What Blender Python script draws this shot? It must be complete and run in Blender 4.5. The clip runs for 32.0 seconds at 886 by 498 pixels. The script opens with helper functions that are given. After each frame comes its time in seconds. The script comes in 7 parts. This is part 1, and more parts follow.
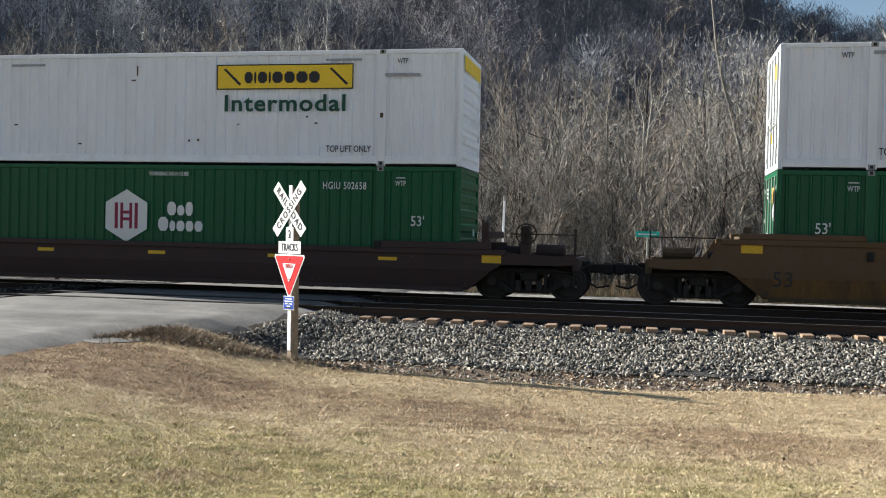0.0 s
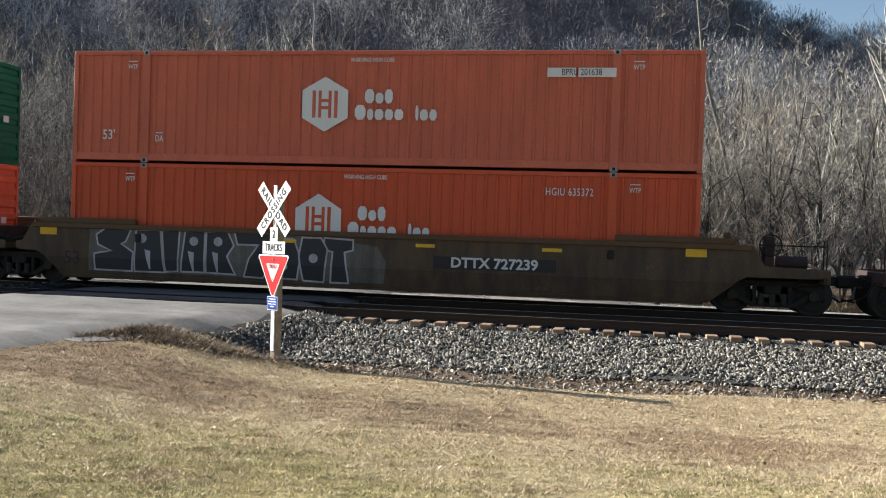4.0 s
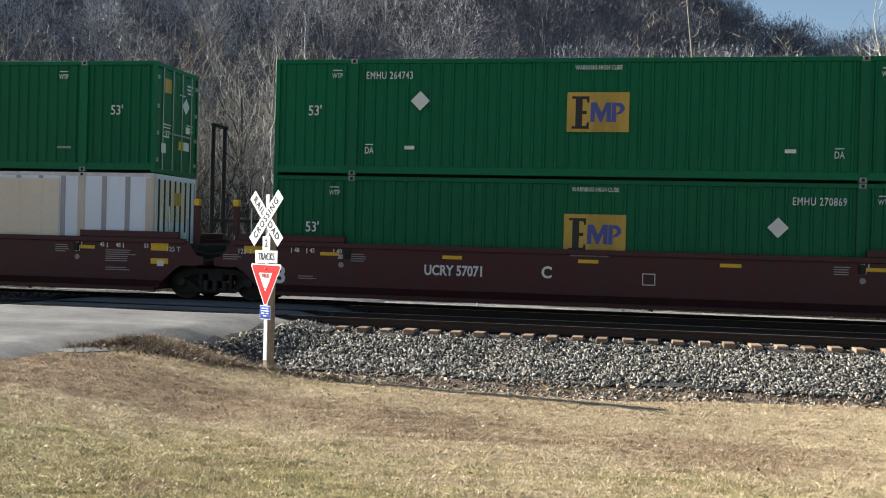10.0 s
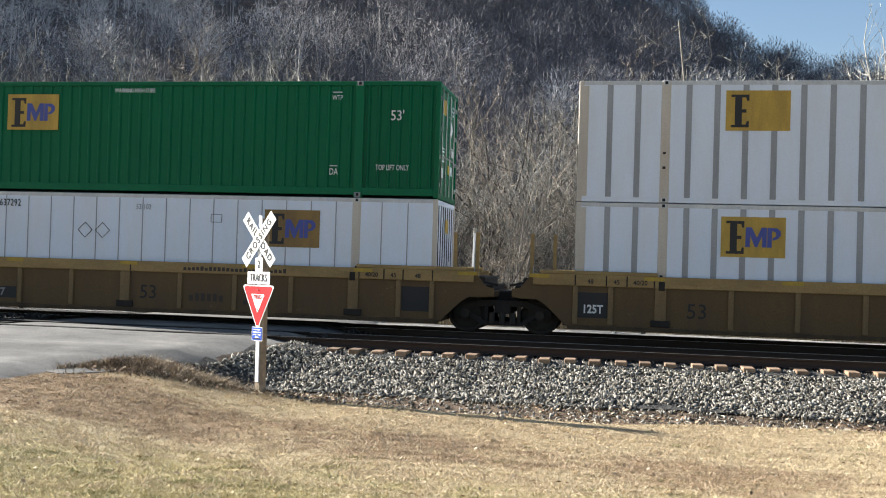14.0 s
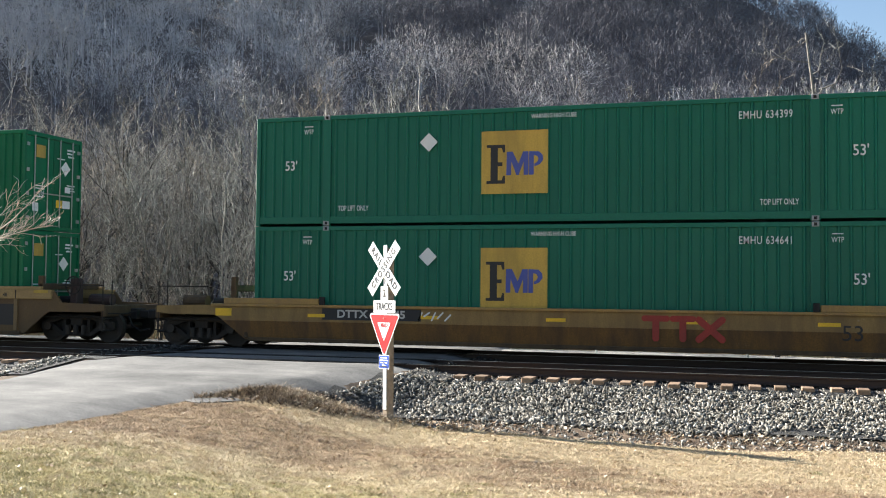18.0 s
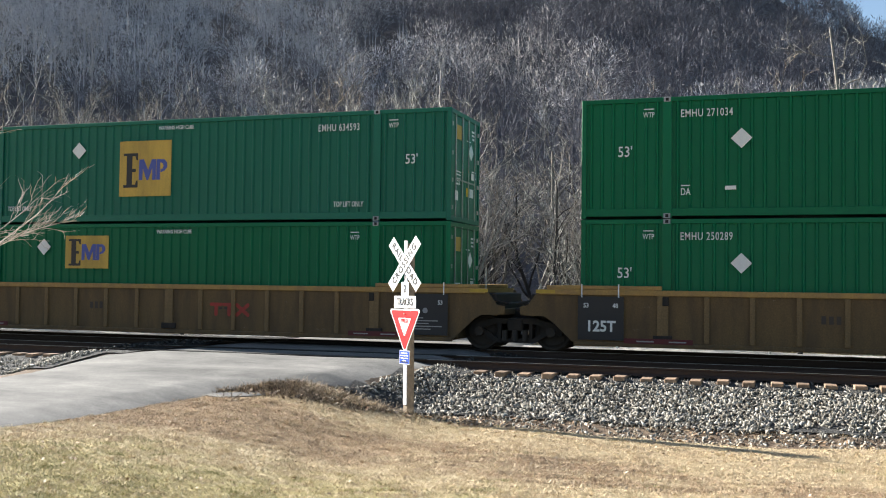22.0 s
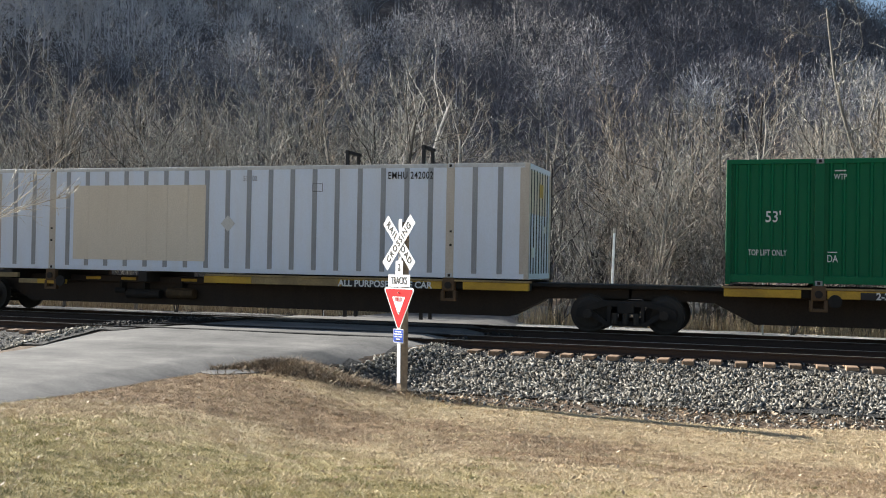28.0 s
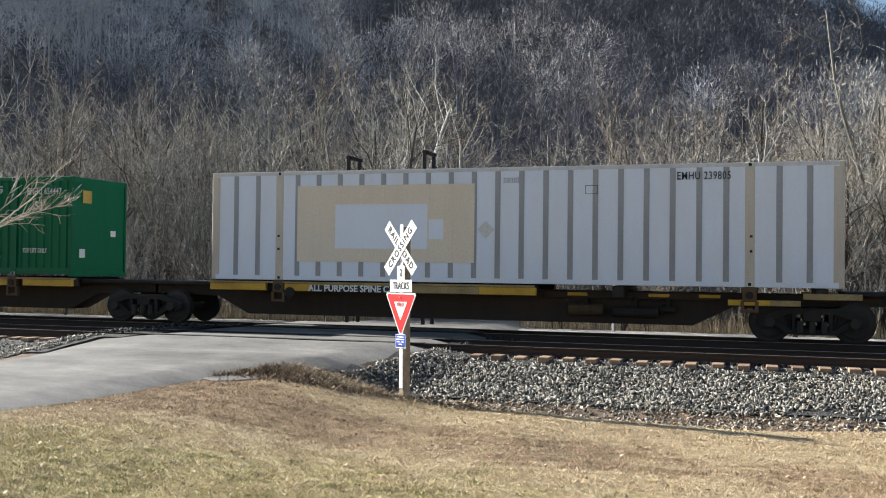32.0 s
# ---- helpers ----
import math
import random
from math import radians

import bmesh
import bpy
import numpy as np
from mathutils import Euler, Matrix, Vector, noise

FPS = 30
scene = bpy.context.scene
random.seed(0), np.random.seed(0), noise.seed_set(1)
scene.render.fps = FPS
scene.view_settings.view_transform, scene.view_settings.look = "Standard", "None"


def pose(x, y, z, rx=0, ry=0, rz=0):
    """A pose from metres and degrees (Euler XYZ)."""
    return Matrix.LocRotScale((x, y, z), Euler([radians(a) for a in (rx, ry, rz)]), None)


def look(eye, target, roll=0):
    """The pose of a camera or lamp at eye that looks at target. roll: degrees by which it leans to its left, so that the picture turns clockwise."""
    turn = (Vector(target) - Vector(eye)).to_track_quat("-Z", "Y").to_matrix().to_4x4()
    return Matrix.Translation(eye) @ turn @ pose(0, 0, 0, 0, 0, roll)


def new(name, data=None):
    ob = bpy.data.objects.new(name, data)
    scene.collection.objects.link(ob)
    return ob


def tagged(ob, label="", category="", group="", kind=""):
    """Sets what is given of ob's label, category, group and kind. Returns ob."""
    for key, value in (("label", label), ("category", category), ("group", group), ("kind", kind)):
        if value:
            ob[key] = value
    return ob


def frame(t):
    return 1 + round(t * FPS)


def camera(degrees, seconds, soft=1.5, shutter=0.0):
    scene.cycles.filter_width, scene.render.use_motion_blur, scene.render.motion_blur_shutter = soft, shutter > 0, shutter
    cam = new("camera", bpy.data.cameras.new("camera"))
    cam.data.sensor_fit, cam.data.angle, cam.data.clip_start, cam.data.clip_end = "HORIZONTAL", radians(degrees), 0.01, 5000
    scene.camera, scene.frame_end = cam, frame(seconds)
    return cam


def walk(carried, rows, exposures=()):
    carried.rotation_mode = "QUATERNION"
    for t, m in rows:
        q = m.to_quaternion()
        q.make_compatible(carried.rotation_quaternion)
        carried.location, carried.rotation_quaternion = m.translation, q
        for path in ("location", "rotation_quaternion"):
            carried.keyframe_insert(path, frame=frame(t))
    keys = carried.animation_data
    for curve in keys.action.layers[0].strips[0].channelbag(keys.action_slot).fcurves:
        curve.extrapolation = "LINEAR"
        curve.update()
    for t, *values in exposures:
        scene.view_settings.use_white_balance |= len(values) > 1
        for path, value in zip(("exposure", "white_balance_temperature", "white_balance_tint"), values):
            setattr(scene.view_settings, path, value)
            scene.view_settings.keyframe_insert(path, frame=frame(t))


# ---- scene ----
# ---- camera: hand-held from one spot, panning along the train ----
cam = camera(47.2, 32.0, 1.05)
EYE = (0.0, 0.0, 1.68)
TURNS = [
    (0, 11.68, -1.01, -1.25), (0.5, 11.74, -0.98, -1.68), (1, 11.59, -0.99, -1.46), (1.5, 11.24, -1.08, -1.40),
    (2, 11.26, -1.12, -1.40), (2.5, 11.16, -1.18, -1.47), (3, 11.11, -0.99, -1.82), (3.5, 10.85, -0.88, -1.90),
    (5.5, 10.78, -0.94, -1.80), (6, 10.88, -0.95, -1.44), (6.5, 10.87, -1.07, -1.89), (7, 10.81, -0.88, -1.84),
    (7.5, 10.79, -0.90, -1.95), (8, 10.73, -0.82, -1.55), (8.5, 10.89, -0.80, -1.40), (9, 10.73, -0.85, -1.37),
    (9.5, 10.64, -0.51, -1.50), (10, 10.40, -0.41, -1.53), (10.5, 10.45, -0.24, -1.84), (11, 10.49, -0.62, -1.61),
    (11.5, 10.18, -0.45, -1.41), (12, 10.47, -0.34, -1.01), (12.5, 10.77, 0.16, -0.43), (13, 10.93, 1.06, -1.52),
    (13.5, 11.02, 0.83, -1.09), (14, 9.99, 0.83, -1.72), (14.5, 7.96, 0.44, -2.23), (15, 6.70, 0.55, -1.90),
    (15.5, 5.90, 0.72, -1.40), (16, 6.10, 0.90, -0.85), (16.5, 7.96, 1.08, -0.46), (17, 13.50, 1.92, -0.25),
    (17.5, 16.14, 2.72, -0.02), (18, 16.97, 2.18, -0.52), (18.5, 18.07, 2.18, -0.58), (19, 18.32, 1.78, -0.22),
    (19.5, 18.84, 1.30, -0.08), (20, 19.47, 0.74, 0.11), (20.5, 19.17, 1.32, -0.21), (21, 18.37, 1.53, -0.08),
    (21.5, 18.32, 1.66, -0.40), (22, 18.13, 1.92, -0.67), (22.5, 17.70, 2.02, -0.67), (23, 17.21, 1.76, -0.93),
    (23.5, 17.03, 1.71, -0.84), (24, 17.10, 1.60, -0.73), (24.5, 16.95, 1.50, -0.70), (25, 17.01, 1.41, -0.81),
    (25.5, 17.38, 1.03, -0.82), (26, 17.52, 0.89, -0.93), (26.5, 17.68, 0.70, -1.00), (28.5, 17.87, 0.81, -0.98),
    (29, 17.97, 1.18, -0.75), (29.5, 18.03, 1.40, -0.38), (30, 18.31, 1.35, -0.44), (30.5, 17.94, 1.38, -0.86),
    (31, 17.92, 1.12, -0.84), (31.5, 17.89, 1.07, -0.60), (32, 17.90, 1.01, -0.62),
]
walk(cam, [(t, pose(*EYE, 90 + pitch, roll, yaw)) for t, yaw, pitch, roll in TURNS],
     [(0, 1.48, 6270, 10), (3, 1.55, 6270, 10), (9, 1.57, 6270, 10), (11, 1.64, 6270, 10), (13, 1.84, 6270, 10), (14, 1.84, 6270, 10), (17, 2.12, 6270, 10), (20, 2.0, 6270, 10), (24, 2.1, 6270, 10), (26, 1.88, 6270, 10), (28.5, 1.58, 6270, 10), (30, 1.8, 6270, 10), (31, 1.76, 6270, 10), (32, 1.7, 6270, 10)])

# ---- daylight: low winter sun beyond the train, from the rail's left end ----
SUN = Vector((-2.2, 0.56, 1.0)).normalized()
world = bpy.data.worlds.new("sky")
scene.world = world
world.use_nodes = True
wn, wl = world.node_tree.nodes, world.node_tree.links
wn.clear()
sky = wn.new("ShaderNodeTexSky")
sky.sky_type, sky.sun_disc = "NISHITA", False
sky.sun_elevation, sky.sun_rotation = math.asin(SUN.z), math.atan2(SUN.x, SUN.y)
sky.air_density, sky.dust_density, sky.ozone_density = 1.0, 0.7, 1.2
back, wout = wn.new("ShaderNodeBackground"), wn.new("ShaderNodeOutputWorld")
back.inputs["Strength"].default_value = 0.045
wl.new(sky.outputs["Color"], back.inputs["Color"])
wl.new(back.outputs["Background"], wout.inputs["Surface"])
sun_data = bpy.data.lights.new("sun", "SUN")
sun_data.energy, sun_data.angle, sun_data.color = 5.0, radians(0.53), (1.0, 0.945, 0.85)
sun = new("sun", sun_data)
sun.matrix_world = look(SUN * 50, (0, 0, 0))

# ---- mesh and material helpers ----
R = random.Random(7)
NP = np.random.default_rng(11)


class Build:
    """Collects faces of one mesh."""

    def __init__(self):
        self.v, self.f = [], []

    def face(self, *pts):
        n = len(self.v)
        self.v.extend(pts)
        self.f.append(tuple(range(n, n + len(pts))))

    def box(self, x0, x1, y0, y1, z0, z1, m=None):
        n = len(self.v)
        c = [Vector((x, y, z)) for z in (z0, z1) for y in (y0, y1) for x in (x0, x1)]
        self.v.extend([tuple(m @ p) if m else tuple(p) for p in c])
        for q in ((0, 2, 3, 1), (4, 5, 7, 6), (0, 1, 5, 4), (2, 6, 7, 3), (0, 4, 6, 2), (1, 3, 7, 5)):
            self.f.append(tuple(n + i for i in q))
        return self

    def soft(self, x0, x1, y0, y1, z0, z1, c=0.01, m=None):
        """A box with chamfered edges."""
        n = len(self.v)
        pts = []
        lo, hi = (x0, y0, z0), (x1, y1, z1)
        for sz in (0, 1):
            for sy in (0, 1):
                for sx in (0, 1):
                    s = (sx, sy, sz)
                    for k in range(3):
                        pts.append([(hi[a] if s[a] else lo[a]) + (0 if a == k else (-c if s[a] else c)) for a in range(3)])
        self.v.extend([tuple(m @ Vector(p)) if m else tuple(p) for p in pts])
        i = lambda sx, sy, sz, k: n + ((sz * 2 + sy) * 2 + sx) * 3 + k
        for k in range(3):
            a, b = (k + 1) % 3, (k + 2) % 3
            for s in (0, 1):
                quad = []
                for (u, w) in ((0, 0), (1, 0), (1, 1), (0, 1)):
                    t = [0, 0, 0]
                    t[k], t[a], t[b] = s, u, w
                    quad.append(i(*t, k))
                self.f.append(tuple(quad if s else quad[::-1]))
            for u in (0, 1):
                for w in (0, 1):
                    t0, t1 = [0, 0, 0], [0, 0, 0]
                    t0[a] = t1[a] = u
                    t0[b] = t1[b] = w
                    t1[k] = 1
                    quad = [i(*t0, a), i(*t1, a), i(*t1, b), i(*t0, b)]
                    self.f.append(tuple(quad if u != w else quad[::-1]))
        for sz in (0, 1):
            for sy in (0, 1):
                for sx in (0, 1):
                    tri = [i(sx, sy, sz, 0), i(sx, sy, sz, 1), i(sx, sy, sz, 2)]
                    self.f.append(tuple(tri if (sx + sy + sz) % 2 else tri[::-1]))
        return self

    def plate(self, pts, y0, y1):
        """A polygon in x and z, given anticlockwise as seen from -y, with thickness from y0 to y1."""
        n, k = len(self.v), len(pts)
        self.v.extend([(x, y0, z) for x, z in pts] + [(x, y1, z) for x, z in pts])
        self.f.append(tuple(range(n, n + k)))
        self.f.append(tuple(range(n + 2 * k - 1, n + k - 1, -1)))
        for j in range(k):
            a, b = n + j, n + (j + 1) % k
            self.f.append((b, a, a + k, b + k))
        return self

    def tube(self, p, q, r0, r1=None, sides=8, caps=True):
        p, q = Vector(p), Vector(q)
        r1 = r0 if r1 is None else r1
        d = (q - p).normalized()
        a = d.orthogonal().normalized()
        b = d.cross(a)
        n = len(self.v)
        for c, r in ((p, r0), (q, r1)):
            for j in range(sides):
                w = 2 * math.pi * j / sides
                self.v.append(tuple(c + r * (math.cos(w) * a + math.sin(w) * b)))
        for j in range(sides):
            k = (j + 1) % sides
            self.f.append((n + j, n + k, n + sides + k, n + sides + j))
        if caps:
            self.f.append(tuple(range(n + sides - 1, n - 1, -1)))
            self.f.append(tuple(range(n + sides, n + 2 * sides)))
        return self

    def ring(self, centre, radius, thick, n=20, sides=6):
        """A hoop standing in the x-z plane."""
        b = len(self.v)
        for i in range(n):
            a = 2 * math.pi * i / n
            for j in range(sides):
                w = 2 * math.pi * j / sides
                q = radius + thick * math.cos(w)
                self.v.append((centre[0] + q * math.cos(a), centre[1] + thick * math.sin(w), centre[2] + q * math.sin(a)))
        for i in range(n):
            for j in range(sides):
                c, d = (i + 1) % n, (j + 1) % sides
                self.f.append((b + i * sides + j, b + i * sides + d, b + c * sides + d, b + c * sides + j))
        return self

    def mesh(self, name, material, smooth=False):
        me = bpy.data.meshes.new(name)
        me.from_pydata(self.v, [], self.f)
        if material:
            me.materials.append(material)
        if smooth:
            me.shade_smooth()
        me.update()
        return me


def array_mesh(name, verts, tris, material):
    me = bpy.data.meshes.new(name)
    verts, tris = np.asarray(verts, np.float32), np.asarray(tris, np.int32)
    me.vertices.add(len(verts))
    me.vertices.foreach_set("co", verts.ravel())
    me.loops.add(tris.size)
    me.loops.foreach_set("vertex_index", tris.ravel())
    me.polygons.add(len(tris))
    me.polygons.foreach_set("loop_start", np.arange(0, tris.size, tris.shape[1], dtype=np.int32))
    me.materials.append(material)
    me.update(calc_edges=True)
    return me


def part(name, shape, material, parent, label="", at=None, smooth=False):
    """Links a Build or a mesh as one object under a thing."""
    me = shape.mesh(name, material, smooth) if isinstance(shape, Build) else shape
    ob = new(name, me)
    ob.parent = parent
    if at is not None:
        ob.location = at
    if label:
        ob["label"] = label
    return ob


def thing(name, label, category, group="", kind="", data=None):
    return tagged(new(name, data), label, category, group, kind)


def tree_of(name):
    m = bpy.data.materials.new(name)
    m.use_nodes = True
    nt = m.node_tree
    return m, nt.nodes, nt.links, nt.nodes["Principled BSDF"]


def ramp(nodes, stops):
    r = nodes.new("ShaderNodeValToRGB")
    e = r.color_ramp.elements
    while len(e) > 1:
        e.remove(e[-1])
    e[0].position, e[0].color = stops[0][0], (*stops[0][1], 1)
    for p, c in stops[1:]:
        e.new(p).color = (*c, 1)
    return r


def surface(name, base, rough=0.6, metal=0.0, vary=0.12, fine=30.0, grime=0.25, grime_color=(0.06, 0.045, 0.035), streak=(1.2, 1.2, 0.25), bump=0.05, random_tint=0.0, chips=0.0, spec=0.3):
    """A worn painted or plain surface: fine grain, broad patches of grime drawn out along z, faint relief."""
    m, nodes, links, bsdf = tree_of(name)
    bsdf.inputs["Metallic"].default_value = metal
    bsdf.inputs["Specular IOR Level"].default_value = spec
    co = nodes.new("ShaderNodeTexCoord")
    grain = nodes.new("ShaderNodeTexNoise")
    grain.inputs["Scale"].default_value, grain.inputs["Detail"].default_value = fine, 5
    links.new(co.outputs["Object"], grain.inputs["Vector"])
    mp = nodes.new("ShaderNodeMapping")
    mp.inputs["Scale"].default_value = streak
    links.new(co.outputs["Object"], mp.inputs["Vector"])
    broad = nodes.new("ShaderNodeTexNoise")
    broad.inputs["Scale"].default_value, broad.inputs["Detail"].default_value, broad.inputs["Roughness"].default_value = 2.2, 7, 0.65
    links.new(mp.outputs["Vector"], broad.inputs["Vector"])
    dark, light = tuple(c * (1 - vary) for c in base), tuple(min(1, c * (1 + vary)) for c in base)
    tone = ramp(nodes, [(0.3, dark), (0.7, light)])
    links.new(grain.outputs["Fac"], tone.inputs["Fac"])
    mask = ramp(nodes, [(0.4, (0, 0, 0)), (0.62 if chips else 0.78, (grime,) * 3)])
    links.new(broad.outputs["Fac"], mask.inputs["Fac"])
    mix = nodes.new("ShaderNodeMix")
    mix.data_type = "RGBA"
    links.new(mask.outputs["Color"], mix.inputs["Factor"])
    links.new(tone.outputs["Color"], mix.inputs["A"])
    mix.inputs["B"].default_value = (*grime_color, 1)
    out = mix.outputs["Result"]
    if chips:
        # scuffs: pale scratches and chips where the paint is rubbed away
        mp2, n2 = nodes.new("ShaderNodeMapping"), nodes.new("ShaderNodeTexNoise")
        mp2.inputs["Scale"].default_value = (0.8, 1.0, 1.6)
        n2.inputs["Scale"].default_value, n2.inputs["Detail"].default_value, n2.inputs["Roughness"].default_value = 2.6, 9, 0.78
        links.new(co.outputs["Object"], mp2.inputs["Vector"])
        links.new(mp2.outputs["Vector"], n2.inputs["Vector"])
        r2, m2 = ramp(nodes, [(0.63, (0, 0, 0)), (0.7, (chips,) * 3)]), nodes.new("ShaderNodeMix")
        m2.data_type = "RGBA"
        links.new(n2.outputs["Fac"], r2.inputs["Fac"])
        links.new(r2.outputs["Color"], m2.inputs["Factor"])
        links.new(out, m2.inputs["A"])
        m2.inputs["B"].default_value = (0.42, 0.38, 0.33, 1)
        out = m2.outputs["Result"]
    if random_tint:
        info, hsv = nodes.new("ShaderNodeObjectInfo"), nodes.new("ShaderNodeHueSaturation")
        rng = nodes.new("ShaderNodeMapRange")
        rng.inputs["To Min"].default_value, rng.inputs["To Max"].default_value = 1 - random_tint, 1 + random_tint
        links.new(info.outputs["Random"], rng.inputs["Value"])
        links.new(rng.outputs["Result"], hsv.inputs["Value"])
        links.new(out, hsv.inputs["Color"])
        out = hsv.outputs["Color"]
    links.new(out, bsdf.inputs["Base Color"])
    rr = nodes.new("ShaderNodeMapRange")
    rr.inputs["To Min"].default_value, rr.inputs["To Max"].default_value = max(0, rough - 0.08), min(1, rough + 0.15)
    links.new(broad.outputs["Fac"], rr.inputs["Value"])
    links.new(rr.outputs["Result"], bsdf.inputs["Roughness"])
    if bump:
        bn = nodes.new("ShaderNodeBump")
        bn.inputs["Strength"].default_value, bn.inputs["Distance"].default_value = bump, 0.02
        links.new(grain.outputs["Fac"], bn.inputs["Height"])
        links.new(bn.outputs["Normal"], bsdf.inputs["Normal"])
    return m


def islands(name, stops, rough=0.8, per_object=False, grain_scale=9.0):
    """Many small pieces, each with its own tint out of a range."""
    m, nodes, links, bsdf = tree_of(name)
    src = nodes.new("ShaderNodeObjectInfo") if per_object else nodes.new("ShaderNodeNewGeometry")
    r = ramp(nodes, stops)
    links.new(src.outputs["Random" if per_object else "Random Per Island"], r.inputs["Fac"])
    co, grain = nodes.new("ShaderNodeTexCoord"), nodes.new("ShaderNodeTexNoise")
    grain.inputs["Scale"].default_value, grain.inputs["Detail"].default_value = grain_scale, 4
    links.new(co.outputs["Object"], grain.inputs["Vector"])
    hsv, rng = nodes.new("ShaderNodeHueSaturation"), nodes.new("ShaderNodeMapRange")
    rng.inputs["To Min"].default_value, rng.inputs["To Max"].default_value = 0.6, 1.4
    links.new(grain.outputs["Fac"], rng.inputs["Value"])
    links.new(rng.outputs["Result"], hsv.inputs["Value"])
    links.new(r.outputs["Color"], hsv.inputs["Color"])
    links.new(hsv.outputs["Color"], bsdf.inputs["Base Color"])
    bsdf.inputs["Roughness"].default_value = rough
    bsdf.inputs["Specular IOR Level"].default_value = 0.2
    return m


def patches(name, stops, scale, rough=0.9, detail=8, fine=60.0, bump=0.4, depth=0.03, stretch=(1, 1, 1), second=None):
    """Ground: broad patches of colour broken by fine grain. second: (scale, stops) multiplied over it."""
    m, nodes, links, bsdf = tree_of(name)
    co, mp = nodes.new("ShaderNodeTexCoord"), nodes.new("ShaderNodeMapping")
    mp.inputs["Scale"].default_value = stretch
    links.new(co.outputs["Object"], mp.inputs["Vector"])
    broad, grain = nodes.new("ShaderNodeTexNoise"), nodes.new("ShaderNodeTexNoise")
    broad.inputs["Scale"].default_value, broad.inputs["Detail"].default_value, broad.inputs["Roughness"].default_value = scale, detail, 0.68
    grain.inputs["Scale"].default_value, grain.inputs["Detail"].default_value = fine, 6
    for n in (broad, grain):
        links.new(mp.outputs["Vector"], n.inputs["Vector"])
    r = ramp(nodes, stops)
    links.new(broad.outputs["Fac"], r.inputs["Fac"])
    shade = ramp(nodes, [(0.3, (0.55, 0.55, 0.55)), (0.7, (1, 1, 1))])
    links.new(grain.outputs["Fac"], shade.inputs["Fac"])
    mix = nodes.new("ShaderNodeMix")
    mix.data_type, mix.blend_type = "RGBA", "MULTIPLY"
    mix.inputs["Factor"].default_value = 0.85
    links.new(r.outputs["Color"], mix.inputs["A"])
    links.new(shade.outputs["Color"], mix.inputs["B"])
    out = mix.outputs["Result"]
    if second:
        n2, r2, m2 = nodes.new("ShaderNodeTexNoise"), ramp(nodes, second[1]), nodes.new("ShaderNodeMix")
        n2.inputs["Scale"].default_value, n2.inputs["Detail"].default_value = second[0], 5
        links.new(mp.outputs["Vector"], n2.inputs["Vector"])
        links.new(n2.outputs["Fac"], r2.inputs["Fac"])
        m2.data_type, m2.blend_type = "RGBA", "MULTIPLY"
        m2.inputs["Factor"].default_value = 1.0
        links.new(out, m2.inputs["A"])
        links.new(r2.outputs["Color"], m2.inputs["B"])
        out = m2.outputs["Result"]
    links.new(out, bsdf.inputs["Base Color"])
    bsdf.inputs["Roughness"].default_value = rough
    bsdf.inputs["Specular IOR Level"].default_value = 0.25
    bn = nodes.new("ShaderNodeBump")
    bn.inputs["Strength"].default_value, bn.inputs["Distance"].default_value = bump, depth
    links.new(grain.outputs["Fac"], bn.inputs["Height"])
    links.new(bn.outputs["Normal"], bsdf.inputs["Normal"])
    return m


def plain(name, base, rough=0.5, metal=0.0):
    return surface(name, base, rough, metal, vary=0.06, grime=0.12, bump=0.02)


LETTERS = {}


def lettering(text, height, material, squeeze=0.8, bold=0.0):
    """A mesh of letters in the x-z plane, facing -y, centred, their capitals about height tall."""
    key = (text, height, material.name, squeeze, bold)
    if key not in LETTERS:
        cu = bpy.data.curves.new("letters", "FONT")
        cu.body, cu.size, cu.align_x, cu.align_y, cu.extrude, cu.resolution_u = text, height * 1.37, "CENTER", "CENTER", 0.002, 3
        cu.offset = bold * height * 2
        cu.space_character = 1.28 if bold == 0.012 and height > 0.12 else 1.1 if bold == 0.014 else 1.12 if height == 0.19 else 1.0
        ob = bpy.data.objects.new("letters", cu)
        me = bpy.data.meshes.new_from_object(ob)
        me.name = "letters"
        me.transform(Matrix.Diagonal((squeeze, 1, 1, 1)))
        me.transform(Matrix.Rotation(radians(90), 4, "X"))
        me.materials.clear()
        me.materials.append(material)
        bpy.data.objects.remove(ob)
        LETTERS[key] = me
    return LETTERS[key]


def smooth01(a, b, x):
    t = min(1.0, max(0.0, (x - a) / (b - a)))
    return t * t * (3 - 2 * t)


def table(pairs, x):
    return float(np.interp(x, [p[0] for p in pairs], [p[1] for p in pairs]))


# ---- materials ----
M_GREEN = surface("green_container_paint", (0.001, 0.108, 0.045), 0.42, spec=0.18, grime=0.14, grime_color=(0.02, 0.05, 0.03), vary=0.1, random_tint=0.12)
M_TEAL = surface("faded_teal_green_paint", (0.005, 0.114, 0.07), 0.46, spec=0.28, grime=0.16, grime_color=(0.02, 0.06, 0.045), vary=0.12, random_tint=0.1)
M_HUB = surface("deep_green_paint", (0.002, 0.08, 0.031), 0.4, spec=0.3, grime=0.14, grime_color=(0.015, 0.04, 0.025), random_tint=0.1)
M_ORANGE = surface("orange_container_paint", (0.52, 0.085, 0.03), 0.5, grime=0.22, random_tint=0.06)
M_FADED = surface("faded_orange_paint", (0.5, 0.13, 0.075), 0.6, grime=0.25, random_tint=0.05)
M_WHITE = surface("white_container_paint", (0.71, 0.745, 0.8), 0.45, grime=0.2, vary=0.05, grime_color=(0.35, 0.3, 0.24), random_tint=0.04)
